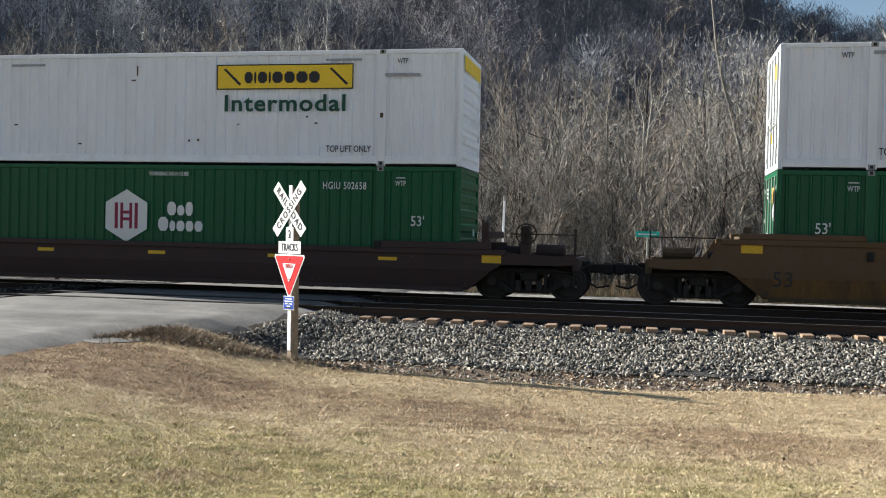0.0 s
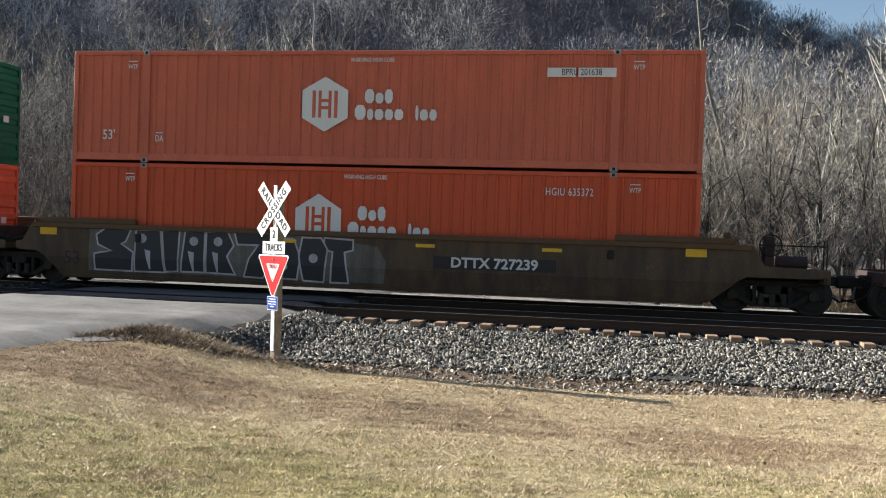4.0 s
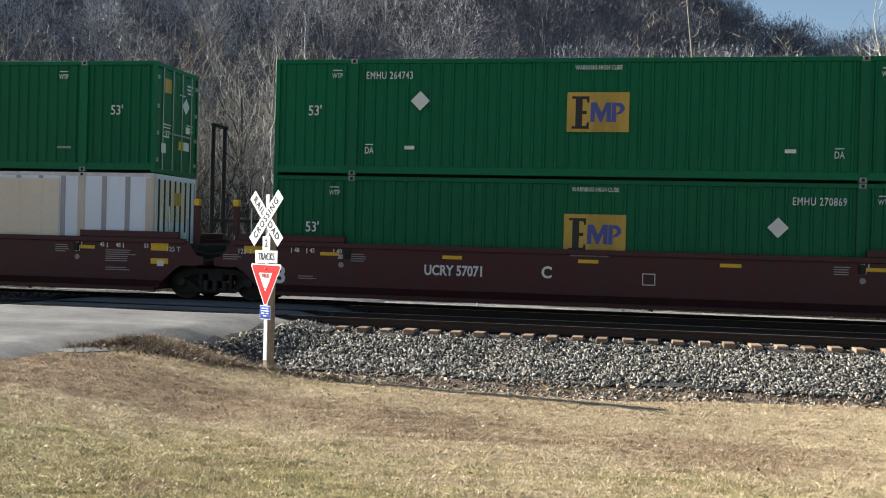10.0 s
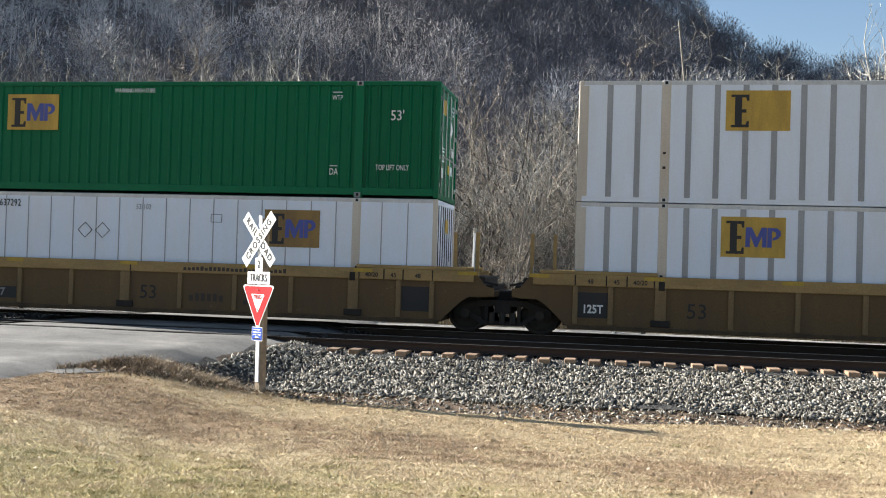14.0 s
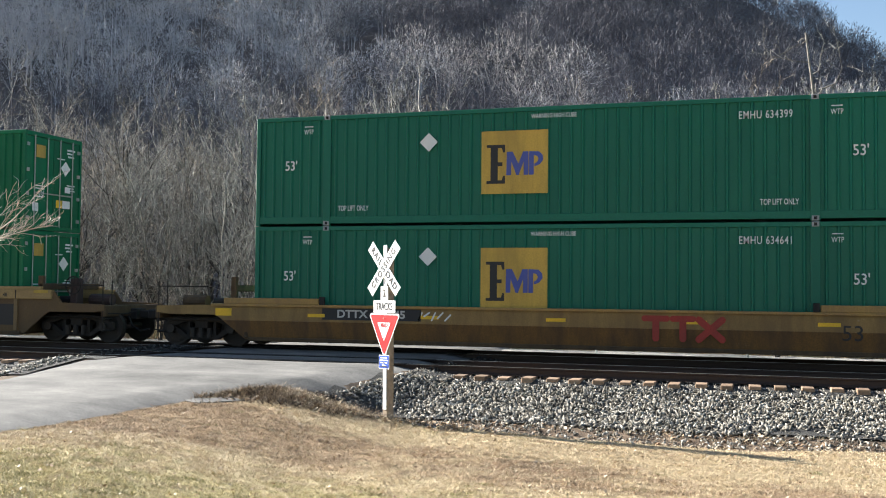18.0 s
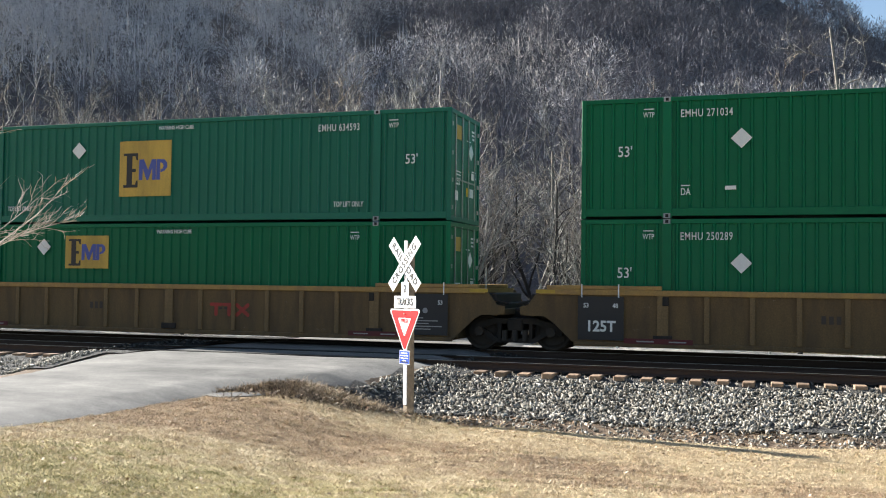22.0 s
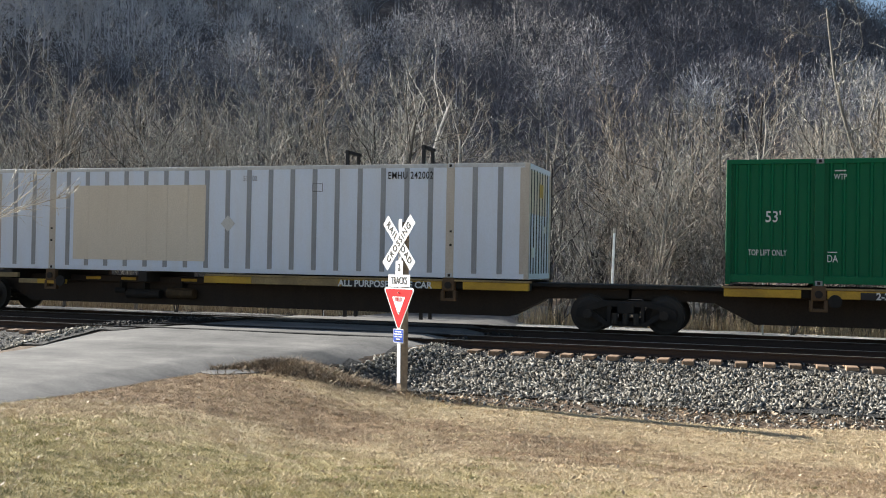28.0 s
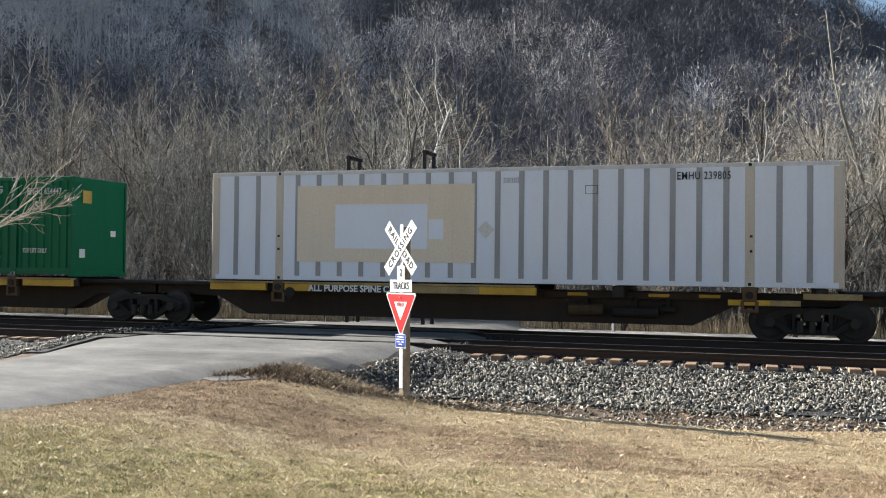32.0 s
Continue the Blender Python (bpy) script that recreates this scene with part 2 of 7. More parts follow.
M_PANEL = surface("white_sheet_panel", (0.61, 0.665, 0.765), 0.4, grime=0.28, vary=0.04, grime_color=(0.55, 0.5, 0.42), random_tint=0.03)
M_POST = surface("grey_post_strip", (0.3, 0.31, 0.33), 0.5, grime=0.3, metal=0.2)
M_SEAM = surface("bare_aluminium_trim", (0.5, 0.5, 0.5), 0.45, metal=0.5)
M_CORNER = surface("beige_corner_post", (0.5, 0.46, 0.4), 0.55, grime=0.4, grime_color=(0.3, 0.2, 0.13))
M_STAIN = surface("yellowed_glue_patch", (0.62, 0.55, 0.45), 0.6, grime=0.3, grime_color=(0.5, 0.42, 0.3))
M_CASTING = surface("grimy_corner_casting", (0.3, 0.31, 0.32), 0.6, grime=0.5)
M_HOLE = plain("dark_opening", (0.01, 0.01, 0.01), 0.8)
M_ROD = surface("galvanised_rod", (0.3, 0.32, 0.3), 0.45, metal=0.6)
M_INK = plain("white_stencil_paint", (0.62, 0.63, 0.62), 0.5)
M_DIMINK = plain("dirtied_white_stencil_paint", (0.42, 0.41, 0.39), 0.6)
M_FAINT = plain("faint_scrawl_paint", (0.13, 0.11, 0.1), 0.6)
M_GREYINK = plain("dulled_white_stencil_paint", (0.27, 0.26, 0.26), 0.6)
M_GREYSTENCIL = plain("faded_dark_stencil", (0.045, 0.035, 0.03), 0.6)
M_BLACK = plain("black_stencil_paint", (0.02, 0.02, 0.022), 0.5)
M_DKGREEN = plain("dark_green_lettering", (0.01, 0.06, 0.04), 0.5)
M_OCHRE = surface("ochre_yellow_panel", (0.46, 0.3, 0.055), 0.55, grime=0.3, chips=0.15)
M_OCHREOLD = surface("browned_ochre_panel", (0.24, 0.15, 0.05), 0.6, grime=0.4, chips=0.15)
M_YELLOW = surface("bright_yellow_panel", (0.75, 0.52, 0.03), 0.5, grime=0.12)
M_BLUE = plain("violet_blue_mark", (0.06, 0.08, 0.28), 0.5)
M_PALEBLUE = plain("pale_blue_mark", (0.16, 0.24, 0.42), 0.5)
M_MAROON = plain("maroon_mark", (0.22, 0.015, 0.05), 0.5)
M_CARYEL = surface("weathered_yellow_car_paint", (0.09, 0.05, 0.02), 0.6, chips=0.22, vary=0.18, grime=0.75, grime_color=(0.1, 0.06, 0.035), streak=(1.0, 1.0, 0.5), random_tint=0.06)
M_CARBRT = surface("yellow_car_paint", (0.23, 0.145, 0.05), 0.6, chips=0.3, vary=0.15, grime=0.65, grime_color=(0.13, 0.08, 0.036), random_tint=0.06)
M_CARRUST = surface("dirty_brown_car_paint", (0.078, 0.049, 0.023), 0.75, chips=0.2, vary=0.2, grime=0.7, grime_color=(0.04, 0.028, 0.018))
M_SPINEYEL = surface("bright_yellow_car_paint", (0.5, 0.3, 0.03), 0.5, chips=0.2, vary=0.12, grime=0.45, grime_color=(0.2, 0.1, 0.03), streak=(0.6, 1.0, 1.0))
M_SPINETAN = surface("worn_tan_car_paint", (0.3, 0.22, 0.1), 0.6, chips=0.3, vary=0.2, grime=0.5, grime_color=(0.12, 0.08, 0.05), streak=(0.6, 1.0, 1.0))
M_CARTAN = surface("tan_brown_car_paint", (0.112, 0.072, 0.03), 0.7, chips=0.25, vary=0.2, grime=0.7, grime_color=(0.065, 0.042, 0.024))
# posts painted lighter than the panels, for the relief that shading would give
M_TANPOST = surface("rubbed_lightened_tan_posts", (0.17, 0.112, 0.05), 0.7, chips=0.25, vary=0.2, grime=0.55, grime_color=(0.09, 0.06, 0.03))
M_CARRED = surface("maroon_car_paint", (0.058, 0.011, 0.013), 0.5, chips=0.1, vary=0.15, grime=0.5, grime_color=(0.04, 0.025, 0.022))
M_CARDARK = surface("dark_brown_car_paint", (0.045, 0.025, 0.022), 0.65, chips=0.2, vary=0.2, grime=0.5, grime_color=(0.035, 0.028, 0.025))
M_STEEL = surface("grimy_dark_steel", (0.016, 0.0145, 0.0135), 0.75, metal=0.1, grime=0.5)
M_WHEEL = surface("worn_wheel_steel", (0.03, 0.026, 0.023), 0.6, metal=0.3, grime=0.4)
M_CHIP = surface("yellow_reflector", (0.7, 0.42, 0.02), 0.4, grime=0.2)
M_DULLCHIP = surface("dulled_yellow_reflector", (0.42, 0.27, 0.035), 0.5, grime=0.4)
M_RED = plain("red_sign_sheeting", (0.62, 0.015, 0.02), 0.35)
M_SIGN = plain("white_sign_sheeting", (0.85, 0.85, 0.85), 0.35)
M_SIGNBLUE = plain("blue_sign_sheeting", (0.03, 0.09, 0.5), 0.35)
M_SIGNGREEN = plain("green_sign_sheeting", (0.02, 0.42, 0.34), 0.35)
M_TIMBER = surface("weathered_timber_post", (0.26, 0.2, 0.14), 0.8, vary=0.25, fine=12, streak=(6, 6, 0.5), grime=0.5, bump=0.3)
M_RAIL = surface("rusty_rail", (0.045, 0.029, 0.022), 0.75, metal=0.1, grime=0.3)
M_RAILTOP = surface("polished_rail_head", (0.4, 0.4, 0.4), 0.28, metal=0.95, grime=0.15)
M_TIE = surface("creosoted_timber_tie", (0.27, 0.18, 0.115), 0.9, vary=0.3, fine=14, streak=(0.7, 7, 7), grime=0.35, bump=0.4, random_tint=0.3)
M_IRON = surface("black_iron", (0.02, 0.02, 0.02), 0.6, metal=0.4)
M_CONC = surface("concrete", (0.4, 0.37, 0.32), 0.9, vary=0.2, grime=0.4)
M_ASPHALT = patches("worn_pale_asphalt", [(0.3, (0.085, 0.083, 0.079)), (0.42, (0.135, 0.131, 0.124)), (0.58, (0.2, 0.193, 0.18)), (0.72, (0.29, 0.278, 0.255))], 0.7, 0.95, fine=45, bump=0.3, depth=0.01, stretch=(0.7, 1.3, 1))
M_LAWN = patches("dormant_lawn", [(0.3, (0.35, 0.26, 0.16)), (0.44, (0.49, 0.385, 0.24)), (0.56, (0.6, 0.49, 0.315)), (0.72, (0.49, 0.41, 0.235))], 0.5, fine=50, bump=0.8, depth=0.04, stretch=(0.5, 1.5, 1), second=(7.0, [(0.3, (0.58, 0.54, 0.48)), (0.6, (1, 1, 1))]))
M_SOIL = patches("leaf_litter_soil", [(0.3, (0.05, 0.036, 0.026)), (0.5, (0.15, 0.105, 0.07)), (0.7, (0.27, 0.2, 0.135))], 2.5, fine=40, bump=0.8, depth=0.04)
M_BALLAST = patches("crushed_stone", [(0.3, (0.03, 0.03, 0.03)), (0.5, (0.08, 0.078, 0.074)), (0.7, (0.16, 0.155, 0.145))], 22, fine=70, bump=1.0, depth=0.06)
M_STONE = islands("ballast_stones", [(0.0, (0.035, 0.03, 0.024)), (0.35, (0.14, 0.126, 0.1)), (0.65, (0.26, 0.24, 0.205)), (0.88, (0.36, 0.335, 0.285)), (1.0, (0.48, 0.45, 0.39))], 0.85)
M_BLADE = islands("straw_grass_blades", [(0.0, (0.38, 0.295, 0.185)), (0.5, (0.58, 0.47, 0.3)), (1.0, (0.76, 0.64, 0.44))], 0.7)
M_BLADEGREEN = islands("half_green_grass_blades", [(0.0, (0.3, 0.265, 0.13)), (0.5, (0.47, 0.41, 0.22)), (1.0, (0.64, 0.555, 0.35))], 0.7)
M_BLADEOLIVE = islands("olive_grass_blades", [(0.0, (0.16, 0.155, 0.06)), (1.0, (0.32, 0.29, 0.13))], 0.7)
M_BLADEBROWN = islands("brown_dead_grass_blades", [(0.0, (0.25, 0.18, 0.12)), (0.5, (0.39, 0.293, 0.195)), (1.0, (0.55, 0.435, 0.3))], 0.75)
M_WEED = islands("matted_brown_weeds", [(0.0, (0.12, 0.088, 0.06)), (0.5, (0.29, 0.225, 0.155)), (1.0, (0.54, 0.44, 0.31))], 0.8)
M_WEEDDARK = islands("rotting_dark_weeds", [(0.0, (0.03, 0.022, 0.016)), (1.0, (0.1, 0.07, 0.048))], 0.85)
M_REED = islands("tall_dead_grass", [(0.0, (0.22, 0.16, 0.09)), (0.5, (0.42, 0.33, 0.2)), (1.0, (0.58, 0.48, 0.32))], 0.75)
M_LEAF = islands("fallen_leaves", [(0.0, (0.13, 0.08, 0.048)), (0.4, (0.3, 0.2, 0.125)), (0.75, (0.42, 0.32, 0.21)), (1.0, (0.6, 0.52, 0.4))], 0.6)
M_BIRCH = islands("white_bark", [(0.0, (0.5, 0.47, 0.43)), (1.0, (0.72, 0.69, 0.64))], 0.8)
M_BARK = islands("grey_brown_bark", [(0.0, (0.04, 0.036, 0.032)), (0.5, (0.085, 0.076, 0.067)), (0.76, (0.2, 0.185, 0.16)), (1.0, (0.4, 0.375, 0.33))], 0.9, per_object=True)
M_TWIG = islands("pale_bare_twigs", [(0.0, (0.09, 0.085, 0.077)), (0.5, (0.25, 0.24, 0.21)), (1.0, (0.6, 0.57, 0.5))], 0.85)
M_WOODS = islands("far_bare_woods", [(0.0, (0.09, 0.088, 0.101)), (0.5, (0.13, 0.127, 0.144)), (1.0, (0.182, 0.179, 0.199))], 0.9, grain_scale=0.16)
# haze over the hill's left side, put into the twigs' colour
M_WOODSHAZE = islands("far_haze_toned_woods", [(0.0, (0.37, 0.37, 0.39)), (0.5, (0.46, 0.46, 0.48)), (1.0, (0.56, 0.555, 0.575))], 0.9, grain_scale=0.16)
# lower sheets tuck under: their shade is put into a darker tone, besides grime
M_CARLOW = surface("grimy_shade_toned_lower_paint", (0.15, 0.078, 0.022), 0.7, chips=0.15, vary=0.2, grime=0.7, grime_color=(0.06, 0.036, 0.022))
M_CARREDLOW = surface("grimy_shade_toned_maroon", (0.032, 0.008, 0.009), 0.6, vary=0.2, grime=0.6, grime_color=(0.03, 0.02, 0.018))
M_CARTOP = surface("sun_bleached_yellow_chord", (0.3, 0.185, 0.055), 0.6, chips=0.3, vary=0.15, grime=0.6, grime_color=(0.2, 0.12, 0.06))
M_PALETWIG = islands("sunlit_pale_twigs", [(0.0, (0.22, 0.2, 0.18)), (1.0, (0.6, 0.57, 0.52))], 0.7)
# brown posts, lightened in colour to stand off from their shaded panels
M_CARPOST = surface("rubbed_lightened_brown_posts", (0.11, 0.07, 0.032), 0.7, chips=0.25, vary=0.2, grime=0.6, grime_color=(0.1, 0.06, 0.04))
# soil darkened to draw the shadow under the lawn's lip
M_LIPSHADOW = patches("lip_shadow_soil", [(0.3, (0.025, 0.02, 0.017)), (0.55, (0.06, 0.047, 0.037)), (0.75, (0.16, 0.125, 0.09))], 5.0, fine=40, bump=0.8, depth=0.04)
M_TWIGRED = islands("budding_russet_twigs", [(0.0, (0.11, 0.092, 0.075)), (0.5, (0.26, 0.22, 0.175)), (1.0, (0.52, 0.45, 0.36))], 0.85)
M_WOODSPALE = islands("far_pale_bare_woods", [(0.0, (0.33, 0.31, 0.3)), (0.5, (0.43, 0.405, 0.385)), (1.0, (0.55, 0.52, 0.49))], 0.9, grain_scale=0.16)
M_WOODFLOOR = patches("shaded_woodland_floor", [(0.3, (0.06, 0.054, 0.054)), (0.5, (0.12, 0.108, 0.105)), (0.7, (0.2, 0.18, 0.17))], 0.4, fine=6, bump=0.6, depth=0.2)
M_CARDIRTY = surface("soot_darkened_car_paint", (0.095, 0.062, 0.036), 0.65, chips=0.4, vary=0.25, grime=0.75, grime_color=(0.045, 0.035, 0.026))
M_RIBYEL = surface("dusty_yellow_panel_paint", (0.11, 0.068, 0.027), 0.65, chips=0.3, vary=0.2, grime=0.65, grime_color=(0.09, 0.055, 0.03))
M_RIBPOST = surface("rubbed_yellow_posts", (0.21, 0.14, 0.062), 0.65, chips=0.35, vary=0.2, grime=0.6, grime_color=(0.12, 0.075, 0.04))
M_RIBTOP = surface("dusty_tan_yellow_chord", (0.3, 0.2, 0.08), 0.65, chips=0.25, vary=0.15, grime=0.5, grime_color=(0.17, 0.11, 0.05), streak=(0.5, 1, 2))
M_DULLRED = surface("dull_red_paint", (0.09, 0.012, 0.016), 0.6, grime=0.4)
M_SPINE = surface("sooty_brown_beam", (0.028, 0.019, 0.015), 0.7, chips=0.12, vary=0.25, grime=0.4, grime_color=(0.05, 0.035, 0.025))
# track-bed stone with the train's shadow put into its colour
M_SHADEBED = patches("shade_toned_stone", [(0.3, (0.01, 0.01, 0.01)), (0.5, (0.025, 0.023, 0.022)), (0.7, (0.06, 0.055, 0.05))], 20, fine=70, bump=1.0, depth=0.06)
M_SHADESTONE = islands("shade_toned_stones", [(0.0, (0.012, 0.012, 0.012)), (0.6, (0.035, 0.033, 0.031)), (1.0, (0.11, 0.105, 0.095))], 0.85)
M_PATH = patches("pale_gravel_path", [(0.3, (0.34, 0.32, 0.28)), (0.5, (0.5, 0.475, 0.43)), (0.7, (0.62, 0.6, 0.55))], 1.5, fine=40, bump=0.6, depth=0.03)


def drifts(material, layers):
    """Lets drifts of another tint, held in the ground's own attributes, tone a lawn."""
    nt = material.node_tree
    bsdf = nt.nodes["Principled BSDF"]
    out = bsdf.inputs["Base Color"].links[0].from_socket
    for name, tint in layers:
        at, mix = nt.nodes.new("ShaderNodeAttribute"), nt.nodes.new("ShaderNodeMix")
        at.attribute_name = name
        mix.data_type, mix.blend_type = "RGBA", "MULTIPLY"
        nt.links.new(at.outputs["Fac"], mix.inputs["Factor"])
        nt.links.new(out, mix.inputs["A"])
        mix.inputs["B"].default_value = (*tint, 1)
        out = mix.outputs["Result"]
    nt.links.new(out, bsdf.inputs["Base Color"])


drifts(M_LAWN, (("olive", (0.9, 0.93, 0.64)), ("brown", (0.66, 0.56, 0.5))))

# ---- the lie of the land; z = 0 is the top of the rails ----
NEAR_Y, FAR_Y = 21.88, 25.77     # the two tracks' middles
RIGHT_PROFILE = [(-400, 0.2), (-10, -0.4), (0, -0.5), (9, -0.76), (14, -0.82), (16.2, -0.8), (17.6, -0.81), (18.5, -0.82), (20.3, -0.4), (20.7, -0.31), (28.4, -0.31), (29.2, -0.34), (33, -0.37), (34.6, -0.72), (38, -0.7), (60, -0.3), (900, 3)]
LEFT_PROFILE = [(-400, 0.2), (-10, -0.5), (0, -0.56), (9, -0.57), (13, -0.55), (16, -0.47), (18, -0.36), (20.3, -0.09), (20.7, -0.08), (28.4, -0.08), (31, -0.35), (60, -0.3), (900, 3)]
RIDGE = [(-180, 17), (-10, 18.5), (0, 15.1), (2.5, 13.6), (4.5, 11.6), (6, 10.8), (8.5, 9.7), (11, 9.1), (16, 8.5), (40, 8), (180, 8)]

ROAD_L = [(-40, -24), (5, -17.0), (13, -15.6), (17, -15.05), (20.4, -14.65), (24, -14.3), (29, -14.0), (34, -13.6), (48, -9.0), (60, -2)]
ROAD_R = [(-40, -16.5), (5, -12.6), (11, -11.5), (13.5, -10.9), (15.5, -10.6), (17.1, -10.1), (17.9, -8.9), (18.6, -8.0), (20.4, -7.2), (24, -6.7), (29, -7.4), (34, -8.2), (48, -3.5), (60, 3)]

LAWN_EDGE = [(-30, 17.3), (-9.5, 17.3), (-7.2, 17.6), (-5.6, 17.75), (-4.6, 17.45), (-3.6, 17.0), (-2.4, 16.76), (-1.1, 16.54), (0.1, 16.42), (1.6, 16.83), (4.1, 17.05), (14, 17.1)]


def lawn_edge(x):
    return table(LAWN_EDGE, x) + 0.07 * noise.noise((x * 1.6, 3, 1))


def hill(x, y):
    if y < 50:
        return 0.0
    r = math.hypot(x, y)
    top = 1.7 + 225 * math.tan(radians(table(RIDGE, math.degrees(math.atan2(x, y)))))
    k = min(1.0, max(0.0, (r - 72) / 150))
    fall = 1.0 - 0.35 * smooth01(230, 600, r)
    bumps = 2.2 * noise.noise((x * 0.02, y * 0.02, 3.1)) + 1.0 * noise.noise((x * 0.06, y * 0.06, 7.7))
    return (top * k ** 1.15 + bumps * smooth01(70, 110, r)) * fall


def land(x, y):
    k = smooth01(17.2, 18.6, y) * (1 - smooth01(26, 28, y))
    edge = table(ROAD_R, y)
    w = 1 - smooth01(-8.6 + k * (8.0 + edge), -5.2 + k * (6.8 + edge), x)
    z = table(RIGHT_PROFILE, y) * (1 - w) + table(LEFT_PROFILE, y) * w
    if x < -15.4 and 16 < y < 29:
        k = smooth01(15.4, 17.2, -x)
        z = z * (1 - k) + table(RIGHT_PROFILE, y) * k
    if x > -7.0:
        z -= 0.1 * smooth01(-7.0, -5.5, x) * smooth01(lawn_edge(x) - 0.04, lawn_edge(x) + 0.16, y) * (1 - smooth01(17.4, 18.6, y))
    z += 0.13 * math.exp(-((x + 9.0) / 1.3) ** 2 - ((y - 17.75) / 0.6) ** 2)
    rough = 0.03 * noise.noise((x * 0.7, y * 0.7, 0)) + 0.05 * noise.noise((x * 0.16, y * 0.16, 5))
    flat = smooth01(20.0, 20.6, y) * (1 - smooth01(28.2, 29.5, y))
    return z + rough * (1 - flat) + hill(x, y)


def sheet(xs, ys, lift=0.0, keep=None):
    """A grid of the land as vertices and quads."""
    v = [(x, y, land(x, y) + lift) for y in ys for x in xs]
    n = len(xs)
    q = [(j * n + i, j * n + i + 1, (j + 1) * n + i + 1, (j + 1) * n + i)
         for j in range(len(ys) - 1) for i in range(n - 1)
         if keep is None or keep((xs[i] + xs[i + 1]) / 2, (ys[j] + ys[j + 1]) / 2)]
    return v, q


def spread(*stretches):
    out = []
    for a, b, n in stretches:
        out += [a + (b - a) * i / n for i in range(n)]
    return out + [stretches[-1][1]]


def lawn_drift(x, y):
    """How far the lawn is olive green and how far it is brown, each from 0 to 1."""
    n = 0.6 * noise.noise((x * 0.35, y * 0.6, 3)) + 0.5 * noise.noise((x * 1.1, y * 1.6, 8)) + 0.5 * noise.noise((x * 2.8, y * 3.8, 5)) + 0.35 * noise.noise((x * 7, y * 8, 6))
    olive = smooth01(-0.35, 0.75, 0.3 * (11.6 - y) - 0.05 * (x + 4) + 0.9 * n)
    mid = min(15.3, max(12.7, 14.4 - 0.22 * (x + 7)))
    wide = 1.8 - 0.1 * min(8.0, max(0.0, x + 8.5))
    band = (1.0 - 0.035 * max(0.0, x + 6)) * math.exp(-((y - mid) / wide) ** 4) + 1.0 * math.exp(-((x + 11.2) / 3.0) ** 2 - ((y - 15.3) / 1.7) ** 2)
    brown = smooth01(0.2, 0.95, 0.9 * band + 1.0 * n)
    return olive * (1 - 0.6 * brown), brown


gx = spread((-700, -120, 16), (-120, -24, 32), (-24, 18, 140), (18, 120, 34), (120, 700, 16))
gy = spread((-300, 0, 12), (0, 8, 16), (8, 16, 54), (16, 18.4, 44), (18.4, 20, 11), (20, 30, 30), (30, 60, 20), (60, 260, 56), (260, 1400, 24))
v, q = sheet(gx, gy)
ground = tagged(new("ground", array_mesh("ground", v, q, M_LAWN)), "dormant straw-coloured lawn and rising wooded land", "ground", kind="structure")
ground.data.shade_smooth()
for name, k in (("olive", 0), ("brown", 1)):
    layer = ground.data.attributes.new(name, "FLOAT", "POINT")
    layer.data.foreach_set("value", [lawn_drift(p.co.x, p.co.y)[k] if 5 < p.co.y < 18.5 and -30 < p.co.x < 20 else 0.0 for p in ground.data.vertices])
ground.data.materials.append(M_SOIL)
ground.data.materials.append(M_LIPSHADOW)
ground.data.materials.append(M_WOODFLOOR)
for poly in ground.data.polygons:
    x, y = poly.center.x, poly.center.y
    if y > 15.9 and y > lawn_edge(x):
        # a wavy dark strip paints the lip's shadow along the lawn edge
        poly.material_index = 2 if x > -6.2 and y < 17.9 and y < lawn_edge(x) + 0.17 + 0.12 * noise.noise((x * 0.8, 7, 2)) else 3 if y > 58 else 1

# ---- road over the tracks ----
def road_z(y):
    return table([(-40, -0.45), (9, -0.5), (13, -0.46), (16, -0.36), (18, -0.24), (20.2, -0.03), (21, -0.012), (28, -0.012), (31, -0.2), (60, -0.2)], y)


ys = spread((-40, 8, 12), (8, 22, 70), (22, 30, 24), (30, 60, 14))
v, q = [], []
for j, y in enumerate(ys):
    jag = 0.1 * noise.noise((y * 1.7, 2, 0)) + 0.05 * noise.noise((y * 6, 4, 0))
    l, r = table(ROAD_L, y), table(ROAD_R, y) + jag
    for i in range(13):
        k = i / 12
        crown = 0.04 * (1 - (2 * k - 1) ** 2) if y < 19 else 0.0
        x = l + (r - l) * k
        z = road_z(y) + crown + 0.012 * noise.noise((k * 3, y * 0.5, 1))
        if i in (0, 12):
            x += 0.3 if i else -0.3
            z = min(z - 0.02, land(x, y) - 0.01)
        v.append((x, y, z))
    if j:
        for i in range(12):
            a = (j - 1) * 13 + i
            q.append((a, a + 1, a + 14, a + 13))
road = tagged(new("road", array_mesh("road", v, q, M_ASPHALT)), "pale worn asphalt road crossing the rails", "road", kind="structure")
road.data.shade_smooth()
spur = Build()
rim_ = [(-10.08, 16.62), (-9.7, 16.5), (-9.3, 16.72), (-8.98, 16.92), (-9.05, 17.06), (-9.4, 17.08), (-9.75, 16.98), (-10.1, 16.88)]
top_ = [(x, y, land(x, y) + 0.012) for x, y in rim_]
spur.face(*top_)
for (x0, y0, z0), (x1, y1, z1) in zip(top_, top_[1:] + top_[:1]):
    spur.face((x0, y0, z0 - 0.1), (x1, y1, z1 - 0.1), (x1, y1, z1), (x0, y0, z0))
tagged(new("asphalt_patch", spur.mesh("asphalt_patch", M_ASPHALT)), "broken flake of asphalt beside the road", "asphalt", kind="structure")
gullies = Build()
